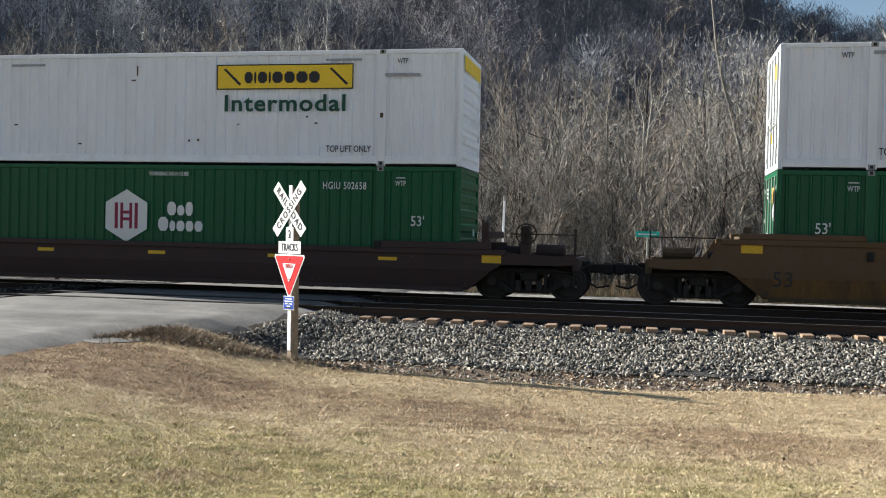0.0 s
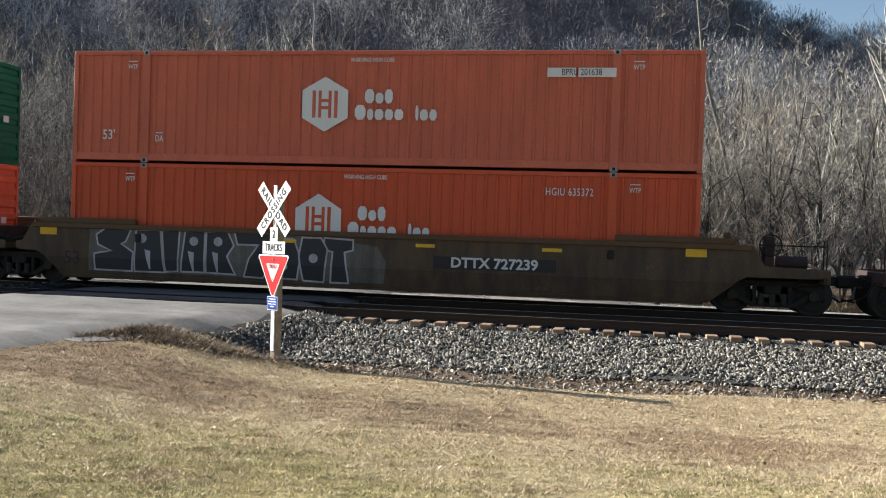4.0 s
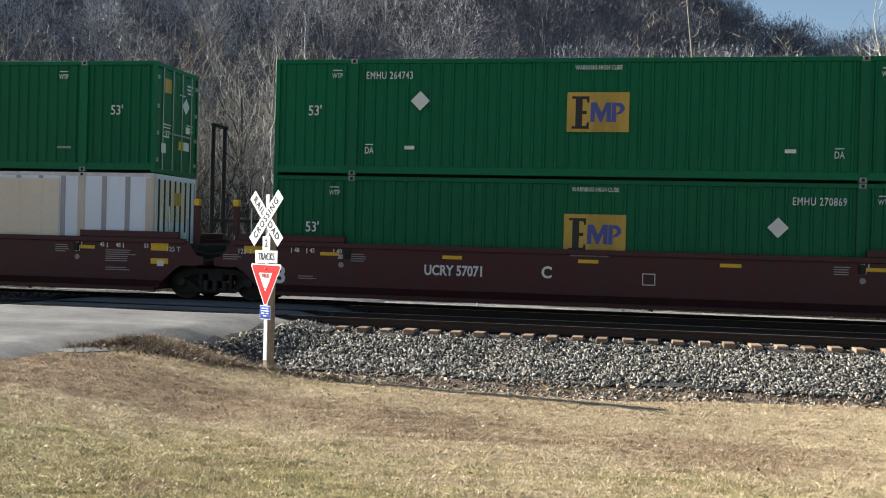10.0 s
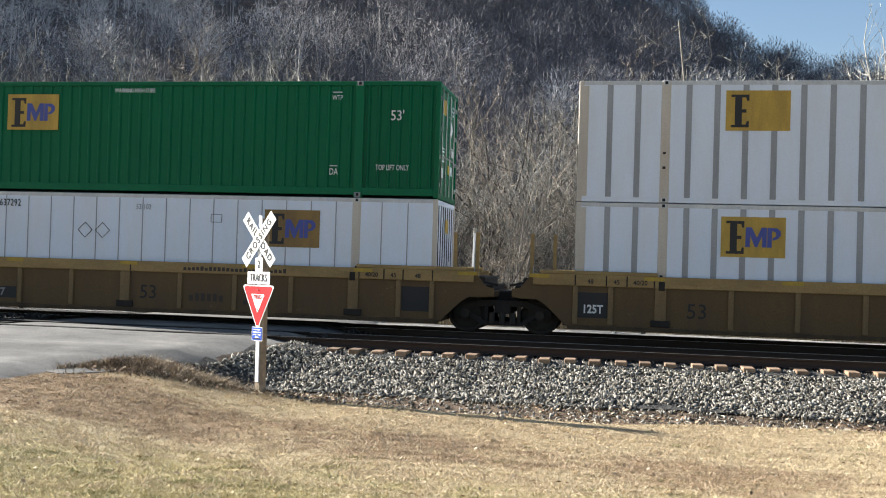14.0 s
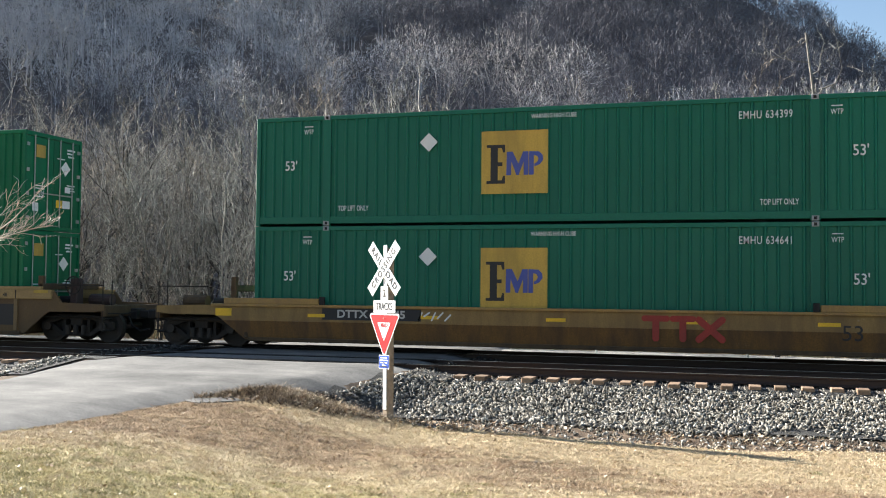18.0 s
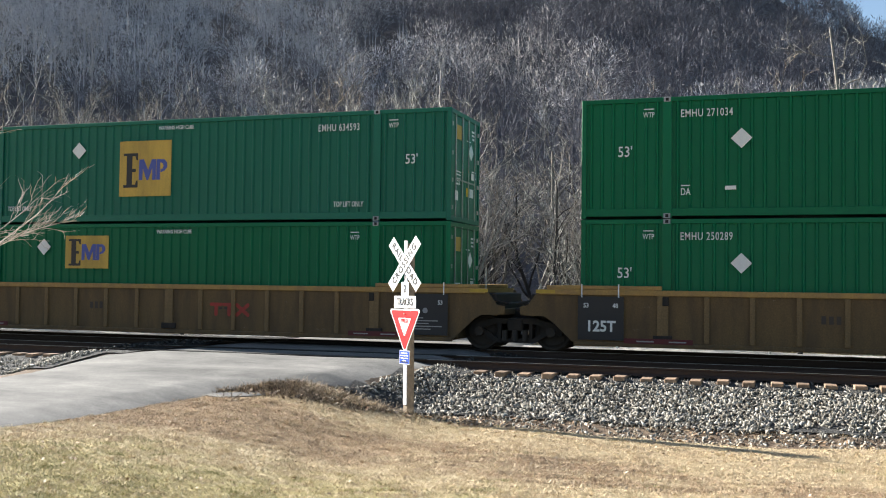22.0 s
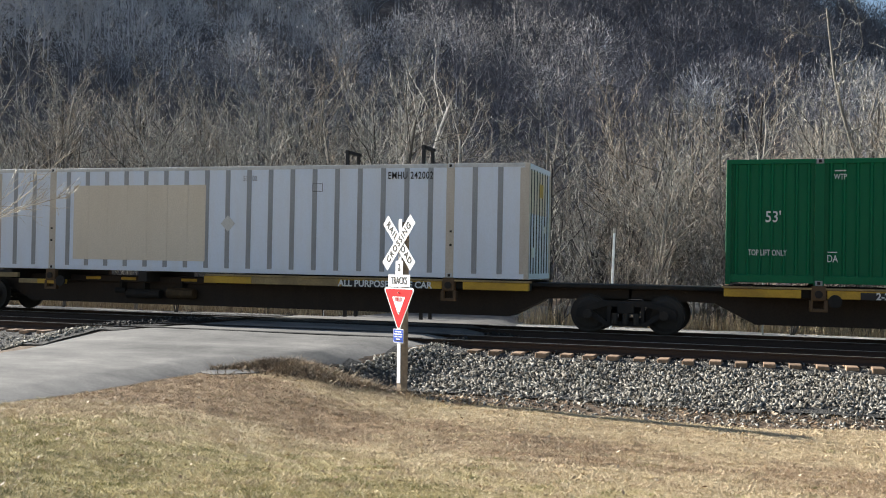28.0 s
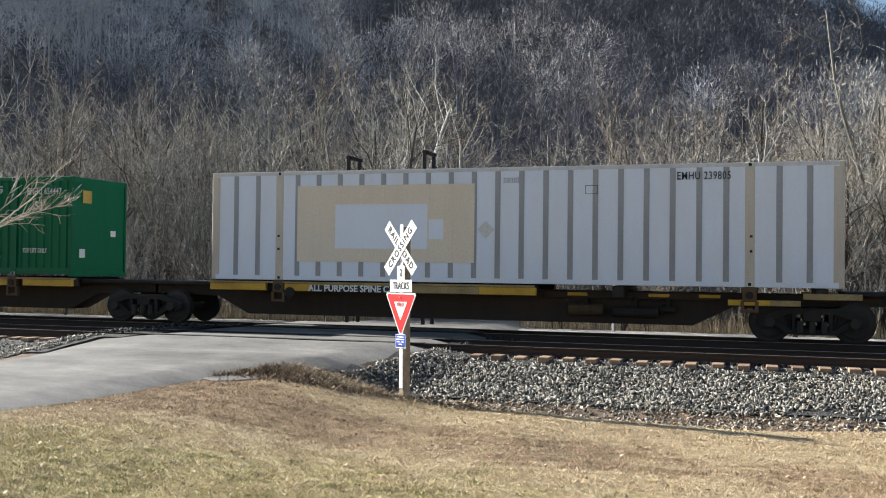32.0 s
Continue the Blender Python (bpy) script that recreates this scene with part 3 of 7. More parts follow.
for gy0 in (NEAR_Y - 0.86, NEAR_Y + 0.6, FAR_Y - 0.86, FAR_Y + 0.6):
    gullies.box(table(ROAD_L, gy0) + 0.1, table(ROAD_R, gy0) - 0.15, gy0, gy0 + 0.26, -0.012, 0.004)
part("crossing_panel_gap", gullies, M_HOLE, road)

# ---- ballast bed with loose stones ----
v, q = sheet(spread((-60, -24, 12), (-24, 18, 84), (18, 60, 12)), spread((18.35, 20.6, 9), (20.6, 28.4, 16), (28.4, 29.2, 4)), 0.035,
             lambda x, y: not (table(ROAD_L, y) - 0.1 < x < table(ROAD_R, y) + 0.1))
ballast = tagged(new("ballast", array_mesh("ballast", v, q, M_BALLAST)), "grey crushed-stone ballast shoulder along the track", "ballast", kind="structure")
ballast.data.materials.append(M_SHADEBED)
# the bed under and beside the train is painted as dark as its shadow
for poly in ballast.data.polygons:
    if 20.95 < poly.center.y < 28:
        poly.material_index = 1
for vert in ballast.data.vertices:
    if 20.45 < vert.co.y < 28.3:
        vert.co.z += 0.06 * min(1.0, max(0.0, -vert.co.z / 0.27))
v, q = sheet(spread((-60, -24, 8), (-24, 18, 60), (18, 60, 8)), spread((29.25, 32.9, 8)), 0.025, lambda x, y: not (table(ROAD_L, y) - 0.1 < x < table(ROAD_R, y) + 0.1))
tagged(new("gravel_path", array_mesh("gravel_path", v, q, M_PATH)), "pale gravel path along the far track", "path", kind="structure")


def stones(n, xr, yr, size, lift=0.03, toe=None):
    base = np.array([(1, 0, 0), (-1, 0, 0), (0, 1, 0), (0, -1, 0), (0, 0, 1), (0, 0, -1)], float)
    faces = np.array([(0, 2, 4), (2, 1, 4), (1, 3, 4), (3, 0, 4), (2, 0, 5), (1, 2, 5), (3, 1, 5), (0, 3, 5)])
    vs, fs = [], []
    for _ in range(n):
        x, y = NP.uniform(*xr), NP.uniform(*yr)
        if table(ROAD_L, y) - 0.15 < x < table(ROAD_R, y) + 0.2:
            continue
        if toe and y < toe + 0.45 * noise.noise((x * 0.5, 1, 4)) + 0.3 * noise.noise((x * 1.9, 2, 4)) + NP.uniform(-0.25, 0.25):
            continue
        edge_x = table(ROAD_R, y)
        s = size * NP.uniform(0.6, 1.4)
        a, _r = np.linalg.qr(NP.normal(size=(3, 3)))
        p = base * NP.uniform(0.6, 1.2, (6, 1)) * np.array([1.65, 0.8, 0.5]) * s @ a
        p += (x, y, land(x, y) + lift + (0.012 * smooth01(20.1, 20.4, y) * (x > edge_x + 1.0) if toe else 0.0))
        fs.append(faces + 6 * len(vs))
        vs.append(p)
    return np.concatenate(vs), np.concatenate(fs)


v, q = stones(32000, (-8.2, 15), (17.9, 21.0), 0.039, 0.045, 18.45)
tagged(new("ballast_stones", array_mesh("ballast_stones", v, q, M_STONE)), "loose grey and pale crushed stones", "gravel", kind="stuff")
v, q = stones(2600, (-23, -15.2), (18.4, 20.8), 0.036, 0.045)
tagged(new("ballast_stones", array_mesh("ballast_stones", v, q, M_STONE)), "loose grey crushed stones left of the road", "gravel", kind="stuff")
v, q = stones(2600, (-8, 14), (17.2, 18.5), 0.03, 0.02)
tagged(new("scattered_stones", array_mesh("scattered_stones", v, q, M_STONE)), "stray ballast stones among leaf litter", "gravel", kind="stuff")
# stones toned down to deepen the shadow between the tracks
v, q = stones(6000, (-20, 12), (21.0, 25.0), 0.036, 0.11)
tagged(new("ballast_stones", array_mesh("ballast_stones", v, q, M_SHADESTONE)), "ballast stones between the two tracks, toned dark for the train's shadow", "gravel", kind="stuff")


# ---- tracks ----
def rail_shape(x0, x1, y):
    web = [(-0.075, -0.17), (0.075, -0.17), (0.07, -0.155), (0.012, -0.13), (0.01, -0.05), (0.036, -0.035), (0.036, -0.004), (-0.036, -0.004), (-0.036, -0.035), (-0.01, -0.05), (-0.012, -0.13), (-0.07, -0.155)]
    b = Build()
    n = len(web)
    b.v = [(x, y + a, z) for x in (x0, x1) for a, z in web]
    b.f = [(i, (i + 1) % n, n + (i + 1) % n, n + i) for i in range(n)] + [tuple(range(n - 1, -1, -1)), tuple(range(n, 2 * n))]
    return b


tie_mesh = Build().soft(-0.115, 0.115, -1.3, 1.3, -0.18, 0, 0.012).mesh("tie", M_TIE)
for name, cy in (("near_track", NEAR_Y), ("far_track", FAR_Y)):
    track = tagged(new(name), "railway track of rusty rails on timber ties", "railway track", kind="structure")
    for s in (-0.7525, 0.7525):
        rail = part("rail", rail_shape(-90, 90, cy + s), M_RAIL, track, smooth=False)
        part("rail_head", Build().box(-90, 90, cy + s - 0.032, cy + s + 0.032, -0.005, 0), M_RAILTOP, rail, "polished running surface")
    for i in range(-70, 60):
        x = i * 0.497 + 0.01
        if (table(ROAD_L, cy) - 0.2 < x < table(ROAD_R, cy) + 0.3) or x > 16 or (cy == FAR_Y and (x < -22 or x > 12)):
            continue
        t = part("tie", tie_mesh, None, track, at=(x + R.uniform(-0.02, 0.02), cy + R.uniform(-0.05, 0.05), -0.172))
        t.rotation_euler = (R.uniform(-0.012, 0.012), R.uniform(-0.03, 0.03), R.uniform(-0.02, 0.02))

# ---- lawn: blades, leaves, tall dead grass ----


def blades(n, xr, yr, tall, wide, lean=0.5, keep=None, at=None):
    x, y = (NP.uniform(*xr, n), NP.uniform(*yr, n)) if at is None else (at[:, 0], at[:, 1])
    tall = tall * at[:, 2] if at is not None and at.shape[1] > 2 else tall
    if keep is not None:
        k = np.array([keep(a, b) for a, b in zip(x, y)])
        x, y = x[k], y[k]
    n = len(x)
    z = np.array([land(a, b) for a, b in zip(x, y)]) - 0.005
    h = NP.uniform(tall * 0.5, tall * 1.3, n)
    w = NP.uniform(wide * 0.6, wide * 1.4, n)
    a = NP.uniform(0, 2 * np.pi, n)
    la, ln = NP.uniform(0, 2 * np.pi, n), NP.uniform(0, lean, n)
    p = np.stack([x, y, z], -1)
    side = np.stack([np.cos(a) * w, np.sin(a) * w, np.zeros(n)], -1)
    tip = p + np.stack([np.cos(la) * ln * h, np.sin(la) * ln * h, h], -1)
    v = np.stack([p - side, p + side, tip], 1).reshape(-1, 3)
    return v, np.arange(3 * n).reshape(-1, 3)


def lawn_ok(x, y):
    if x < table(ROAD_R, y) + 0.12 and x > table(ROAD_L, y) - 0.1:
        return False
    return abs(math.degrees(math.atan2(x, y)) + 13) < 34


def tone(x, y):
    """0 straw, 1 half green, 2 brown: drifts of colour in the lawn."""
    olive, brown = lawn_drift(x, y)
    if olive + NP.normal(0, 0.3) > 0.55:
        return 1
    return 2 if brown + NP.normal(0, 0.3) > 0.55 else 0


gx_, gy_ = NP.uniform(-17, 10, 900000), 6.5 + 11.1 * NP.uniform(0, 1, 900000) ** 1.15
sorted_blades = {0: [], 1: [], 2: []}
for x, y in zip(gx_, gy_):
    if lawn_ok(x, y) and y < lawn_edge(x) - 0.02:
        sorted_blades[tone(x, y)].append((x, y))
for k, (m, lab) in enumerate(((M_BLADE, "short dormant straw-coloured lawn grass"), (M_BLADEGREEN, "half-green winter lawn grass"), (M_BLADEBROWN, "brown dead patches of lawn"))):
    v, q = blades(0, (), (), (0.024, 0.028, 0.02)[k], 0.0048, 2.2, at=np.array(sorted_blades[k]))
    tagged(new("grass", array_mesh("grass", v, q, m)), lab, "grass", kind="stuff")


def clumps(n, xr, yr, per, radius, keep):
    """Places of blades that stand in uneven clumps, each with its own height."""
    out = []
    while n:
        n -= 1
        x, y = NP.uniform(*xr), NP.uniform(*yr)
        if keep(x, y):
            k = NP.uniform(0.4, 1.5)
            p = NP.normal(0, radius * k, (int(per * k), 2)) * (1.5, 1.0) + (x, y)
            out.append(np.column_stack([p, np.full(len(p), k)]))
    out = np.concatenate(out)
    return out[[lawn_ok(x, y) and not on_patch(x, y) for x, y in out[:, :2]]]


def on_patch(x, y):
    return abs(x + 9.55 + 0.5 * (y - 16.85)) < 0.5 and abs(y - 16.8 - 0.25 * (x + 9.55)) < 0.17


def verge(x, y):
    return ((x + 8.5) / 2.9) ** 2 + ((y - 17.4) / 0.85) ** 2 < NP.uniform(0.1, 1.0) + 1.0 * noise.noise((x * 1.1, y * 2.2, 2))


for m, n, per, hgt, lab in ((M_REED, 170, 45, 0.1, "pale dead weeds at the road edge"), (M_WEED, 420, 60, 0.1, "matted dead weeds at the road edge"), (M_WEEDDARK, 430, 55, 0.09, "dark rotting weeds at the road edge")):
    v, q = blades(0, (), (), hgt, 0.007, 2.6, at=clumps(n, (-12.2, -4.6), (15.9, 18.8), per, 0.1, verge))
    tagged(new("dead_weeds", array_mesh("dead_weeds", v, q, m)), lab, "weeds", kind="stuff")
# a low ridge of weeds behind the broken asphalt
v, q = blades(0, (), (), 0.09, 0.007, 2.0, at=clumps(90, (-10.3, -8.8), (16.8, 17.9), 60, 0.06, lambda x, y: abs(y - 17.22 - 0.45 * (x + 9.6)) < 0.1))
tagged(new("dead_weeds", array_mesh("dead_weeds", v, q, M_WEED)), "ridge of weeds along broken asphalt", "weeds", kind="stuff")
# worn tufts over the lawn
for m, n, k, lab in ((M_BLADEBROWN, 3000, 2, "brown tufts in worn patches of lawn"), (M_WEED, 1300, 2, "dark dead tufts in the lawn"), (M_BLADE, 3000, 0, "pale straw tufts in the lawn"), (M_BLADEBROWN, 1800, 0, "brown tufts among straw grass"), (M_BLADEOLIVE, 2600, 1, "olive tufts in the lawn"), (M_BLADE, 1600, 1, "straw tufts among olive grass")):
    v, q = blades(0, (), (), 0.03, 0.0055, 2.2, at=clumps(n * 2, (-16, 9), (7, 17.2), 30, 0.04, lambda x, y: lawn_ok(x, y) and y < lawn_edge(x) - 0.15 and tone(x, y) == k))
    tagged(new("grass", array_mesh("grass", v, q, m)), lab, "grass", kind="stuff")
v, q = blades(9000, (-7, 14), (16.5, 18.4), 0.06, 0.006, 1.6, lambda x, y: noise.noise((x * 0.8, y * 2.2, 9)) > 0.0)
tagged(new("dead_weeds", array_mesh("dead_weeds", v, q, M_REED)), "flattened dead grass in the shallow ditch", "weeds", kind="stuff")
v, q = blades(16000, (-30, 14), (33.1, 36.5), 0.7, 0.009, 0.5, lambda x, y: not (table(ROAD_L, y) < x < table(ROAD_R, y)))
tagged(new("dead_weeds", array_mesh("dead_weeds", v, q, M_REED)), "pale dead grass beyond the far track", "weeds", kind="stuff")


def leaves(n, xr, yr, size, keep):
    vs, fs = [], []
    for _ in range(n):
        x, y = NP.uniform(*xr), NP.uniform(*yr)
        if not keep(x, y):
            continue
        s = size * NP.uniform(0.6, 1.4)
        m = Euler((NP.uniform(-0.7, 0.7), NP.uniform(-0.7, 0.7), NP.uniform(0, 6.3))).to_matrix()
        c = Vector((x, y, land(x, y) + 0.03))
        k = len(vs)
        for a in ((-1, 0, 0), (-0.2, 0.55, 0.15), (1, 0, 0.1), (-0.2, -0.55, 0.15)):
            vs.append(tuple(c + m @ (Vector(a) * s)))
        fs += [(k, k + 3, k + 2), (k, k + 2, k + 1)]
    return vs, fs


v, q = leaves(1500, (-15, 9), (7.5, 16.6), 0.028, lawn_ok)
tagged(new("fallen_leaves", array_mesh("fallen_leaves", v, q, M_LEAF)), "scattered dry leaves on the lawn", "leaves", kind="stuff")
v, q = leaves(3000, (-10, 14), (16.4, 18.5), 0.045, lambda x, y: lawn_ok(x, y) and y > lawn_edge(x) - 0.3 and noise.noise((x * 0.6, y * 2, 1)) > (-0.3 if x < -3.5 else 0.0))
tagged(new("fallen_leaves", array_mesh("fallen_leaves", v, q, M_LEAF)), "brown leaf litter along the ballast toe", "leaves", kind="stuff")

v, q = leaves(2600, (-11.5, -3.8), (16.6, 18.3), 0.05, lambda x, y: lawn_ok(x, y) and ((x + 7.6) / 3.6) ** 2 + ((y - 17.5) / 0.75) ** 2 < NP.uniform(0.2, 1.0) + 0.8 * noise.noise((x * 1.1, y * 2.4, 6)))
tagged(new("fallen_leaves", array_mesh("fallen_leaves", v, q, M_LEAF)), "brown leaves caught in the road-edge weeds", "leaves", kind="stuff")


# ---- railroad crossing sign on its post ----
def crossbuck_blades(parent, width=0.229, length=1.22, letters=True):
    for name, turn, text in (("crossbuck_blade", 45, "RAIL ROAD"), ("crossbuck_blade", -45, "CROSSING")):
        front = 0.0 if turn > 0 else -0.008
        m = Matrix.Rotation(radians(turn), 4, "Y")
        b = Build().soft(-length / 2, length / 2, front - 0.004, front, -width / 2, width / 2, 0.0015, m)
        blade = part(name, b, M_SIGN, parent, "white blade with black lettering", at=(0, 0, 0))
        if letters:
            me = lettering(text, 0.125, M_BLACK, 0.98 if turn > 0 else 0.98, 0.012).copy()
            me.transform(m @ Matrix.Translation((0, front - 0.0075, 0)))
            part("lettering", me, None, blade)


def crossing_sign(x, y, z, turn):
    t = thing("crossing_sign", "white railroad crossbuck with red yield sign on post", "crossing sign")
    part("post", Build().soft(-0.09, 0.06, 0.01, 0.16, -0.4, 2.95, 0.012), M_TIMBER, t, "weathered timber post")
    part("channel_strip", Build().soft(-0.05, 0.05, -0.012, 0.006, 0, 3.0, 0.004), M_SIGN, t, "white reflective strip")
    buck = new("crossbuck")
    buck.parent, buck.location = t, (0, -0.03, 2.57)
    crossbuck_blades(buck)
    n = part("track_count_plate", Build().soft(-0.115, 0.115, -0.024, -0.02, 1.98, 2.24, 0.0015), M_SIGN, t)
    part("lettering", lettering("2", 0.15, M_BLACK), None, n, at=(0, -0.028, 2.11))
    n = part("track_plate", Build().soft(-0.34, 0.34, -0.024, -0.02, 1.76, 1.985, 0.0015), M_SIGN, t)
    part("lettering", lettering("TRACKS", 0.14, M_BLACK, 0.72), None, n, at=(0, -0.028, 1.87))
    a, hgt = 0.46, 0.77

    def triangle(k, y0, y1, dz=0.0):
        c = 1.74 - hgt * 0.36
        pts = [(0, 1.74 - hgt), (0.03, 1.74 - hgt + 0.005), (a, 1.70), (a - 0.01, 1.735), (a - 0.04, 1.745), (-a + 0.04, 1.745), (-a + 0.01, 1.735), (-a, 1.70), (-0.03, 1.74 - hgt + 0.005)]
        return Build().plate([(px * k, c + (pz - c) * k + dz) for px, pz in pts], y0, y1)

    s = part("yield_sign", triangle(1.0, -0.022, -0.018), M_SIGN, t, "white-bordered yield triangle")
    part("red_field", triangle(0.91, -0.026, -0.0225), M_RED, s)
    part("white_field", triangle(0.42, -0.03, -0.0265), M_SIGN, s)
    part("lettering", lettering("YIELD", 0.075, M_RED, 0.85), None, s, at=(0, -0.034, 1.53))
    s = part("notice_plate", Build().soft(-0.16, 0.16, -0.024, -0.018, 0.74, 0.99, 0.006), M_SIGN, t)
    f = part("blue_field", Build().soft(-0.148, 0.148, -0.027, -0.0245, 0.752, 0.978, 0.002), M_SIGNBLUE, s)
    for k, w in enumerate((0.2, 0.24, 0.22, 0.1)):
        part("writing_bar", Build().box(-w / 2, w / 2, -0.03, -0.0275, 0.93 - k * 0.045, 0.95 - k * 0.045), M_SIGN, f)
    part("writing_bar", Build().box(-0.11, 0.11, -0.03, -0.0275, 0.77, 0.79), M_BLACK, f)
    for bz in (1.3, 1.66, 1.9, 2.1, 2.57, 0.86):
        part("bolt", Build().tube((0, -0.045, bz), (0, -0.02, bz), 0.012, sides=6), M_ROD, t)
    t.matrix_world = pose(x, y, z, 0, -0.6, turn)
    return t


crossing_sign(-6.42, 17.47, -0.55, -34)


def far_sign(x, y, z, turn):
    t = thing("crossing_sign", "crossbuck beyond the tracks seen from behind", "crossing sign")
    part("post", Build().soft(-0.025, 0.025, -0.012, 0.04, -0.3, 3.1, 0.006), M_STEEL, t)
    buck = new("crossbuck")
    buck.parent, buck.location = t, (0, -0.02, 2.55)
    crossbuck_blades(buck, letters=False)
    part("edge_strip", Build().soft(-0.05, 0.05, -0.006, 0.006, 0, 2.0, 0.003), M_SIGN, t, "white reflective strip")
    t.matrix_world = pose(x, y, z, 0, 0, turn)


far_sign(-14.3, 31.4, -0.4, 136)


def marker_post(x, y, z, h):
    t = thing("marker_post", "thin white marker post in dead grass", "marker post")
    part("post", Build().soft(-0.035, 0.035, -0.012, 0.012, -0.2, h, 0.004), M_SIGN, t)
    part("cap", Build().soft(-0.045, 0.045, -0.02, 0.02, h - 0.16, h, 0.004), M_CONC, t)
    t.matrix_world = pose(x, y, z, 0, 1.5, 20)


marker_post(-4.72, 32.0, -0.6, 3.45)


def street_sign(x, y, z):
    t = thing("street_sign", "small green street name blade on a steel pole", "street sign")
    part("pole", Build().tube((0, 0, -0.2), (0, 0, 2.35), 0.03), M_ROD, t)
    b = part("name_blade", Build().soft(-0.36, 0.36, -0.036, -0.03, 2.18, 2.36, 0.003), M_SIGNGREEN, t, "green blade")
    part("writing_bar", Build().box(-0.28, 0.28, -0.04, -0.0365, 2.25, 2.29), M_INK, b)
    t.matrix_world = pose(x, y, z, 0, 0, -6)


street_sign(-0.15, 32.0, -0.55)


def clearance_frame(x0, x1, y):
    """A black iron frame beside the far track: two portals of two legs, joined low down."""
    t = thing("iron_frame", "tall black iron portal frames beside the far track", "iron frame")
    for k, x in enumerate((x0, x1)):
        for dy in (0.0, 0.9):
            part("leg", Build().soft(x - 0.05, x + 0.06, y + dy - 0.05, y + dy + 0.05, -0.8, 5.2 + 0.12 * k, 0.008), M_IRON, t)
        m = Matrix.Translation((x, y, 5.16 + 0.12 * k)) @ Matrix.Rotation(math.pi / 2, 4, "Z")
        part("head_bar", Build().soft(-0.06, 1.04, -0.06, 0.06, -0.05, 0.05, 0.008, m), M_IRON, t)
        part("brace", Build().tube((x, y, 0.3), (x, y + 0.86, 1.6), 0.03), M_IRON, t)
    for z in (2.16, 0.9):
        part("cross_bar", Build().soft(x0, x1 + 0.1, y - 0.04, y + 0.04, z - 0.05, z + 0.05, 0.006), M_IRON, t)
    return t


clearance_frame(-12.92, -10.34, 30.0)


# ---- bare trees ----
def ribbon(b, pts, r, end, rnd):
    """A fine twig as a thin tapering strip."""
    a = rnd.uniform(0, math.pi)
    side = Vector((math.cos(a), math.sin(a), rnd.uniform(-0.6, 0.6))).normalized()
    n, m = len(b.v), len(pts)
    for i, p in enumerate(pts[:-1]):
        w = side * (r + (end - r) * i / (m - 1)) * 1.15
        b.v += [tuple(p - w), tuple(p + w)]
    b.v.append(tuple(pts[-1]))
    for i in range(m - 2):
        k = n + 2 * i
        b.f.append((k, k + 1, k + 3, k + 2))
    k = n + 2 * (m - 2)
    b.f.append((k, k + 1, k + 2))


def branch(wood, fine, p, d, length, r, level, rnd, spec, rise=1.0):
    """Grows one limb and its side shoots. spec: per level (segments, side shoots, angle, share of length, crookedness, first shoot)."""
    segs, kids, angle, share, wob, first = spec[level]
    last = level == len(spec) - 1
    b = wood if level < 2 and r > 0.018 else fine
    step = length / segs
    pts = [Vector(p)]
    d = Vector(d).normalized()
    dirs = []
    for i in range(segs):
        d = (d + Vector((rnd.gauss(0, wob), rnd.gauss(0, wob), rnd.gauss(0.1 * rise, wob * 0.8)))).normalized()
        dirs.append(d.copy())
        pts.append(pts[-1] + d * step)
    end = max(0.004 if rise else 0.0012, r * 0.33)
    if last:
        ribbon(fine, pts, r, end, rnd)
        return
    for i in range(segs):
        a, c = r + (end - r) * i / segs, r + (end - r) * (i + 1) / segs
        b.tube(pts[i], pts[i + 1], a, c, 6 if level == 0 else (4 if level == 1 and r > 0.03 else 3), False)
    for k in range(kids):
        f = min(0.999, first + (1.02 - first) * (k + rnd.random()) / kids)
        i = min(segs - 1, int(f * segs))
        q = pts[i].lerp(pts[i + 1], f * segs - i)
        side = dirs[i].orthogonal().normalized()
        side.rotate(Matrix.Rotation(rnd.uniform(0, 2 * math.pi), 3, dirs[i]))
        w = radians(angle * rnd.uniform(0.6, 1.3))
        nd = dirs[i] * math.cos(w) + side * math.sin(w)
        branch(wood, fine, q, nd, length * share * rnd.uniform(0.65, 1.25) * (1.15 - 0.55 * f), max(0.0065 if rise else 0.0018, (r + (end - r) * f) * 0.58), level + 1, rnd, spec, rise)


def bare_tree_meshes(seed, stems, height, radius, spec, lean=0.25):
    rnd = random.Random(seed)
    wood, fine = Build(), Build()
    for s in range(stems):
        a = rnd.uniform(0, 6.28)
        off = 0.0 if stems == 1 else 0.04
        d = Vector((math.cos(a) * lean * rnd.random(), math.sin(a) * lean * rnd.random(), 1))
        branch(wood, fine, (math.cos(a) * off, math.sin(a) * off, -0.25), d, height * rnd.uniform(0.7, 1.0), radius * rnd.uniform(0.7, 1.1), 0, rnd, spec)
    return wood.mesh("trunk", M_BARK, True), fine.mesh("crown", M_TWIGRED if seed in (2, 5, 6) else M_TWIG)


THICKET = [(8, 12, 42, 0.5, 0.1, 0.16), (5, 8, 42, 0.42, 0.19, 0.2), (4, 7, 46, 0.42, 0.28, 0.15), (4, 0, 0, 0, 0.42, 0)]
SHRUB = [(6, 9, 36, 0.52, 0.13, 0.1), (5, 6, 40, 0.46, 0.22, 0.2), (3, 6, 46, 0.46, 0.3, 0.15), (4, 0, 0, 0, 0.45, 0)]
OPEN = [(9, 10, 38, 0.46, 0.09, 0.25), (6, 7, 40, 0.42, 0.2, 0.25), (4, 5, 44, 0.42, 0.26, 0.2), (3, 0, 0, 0, 0.3, 0)]
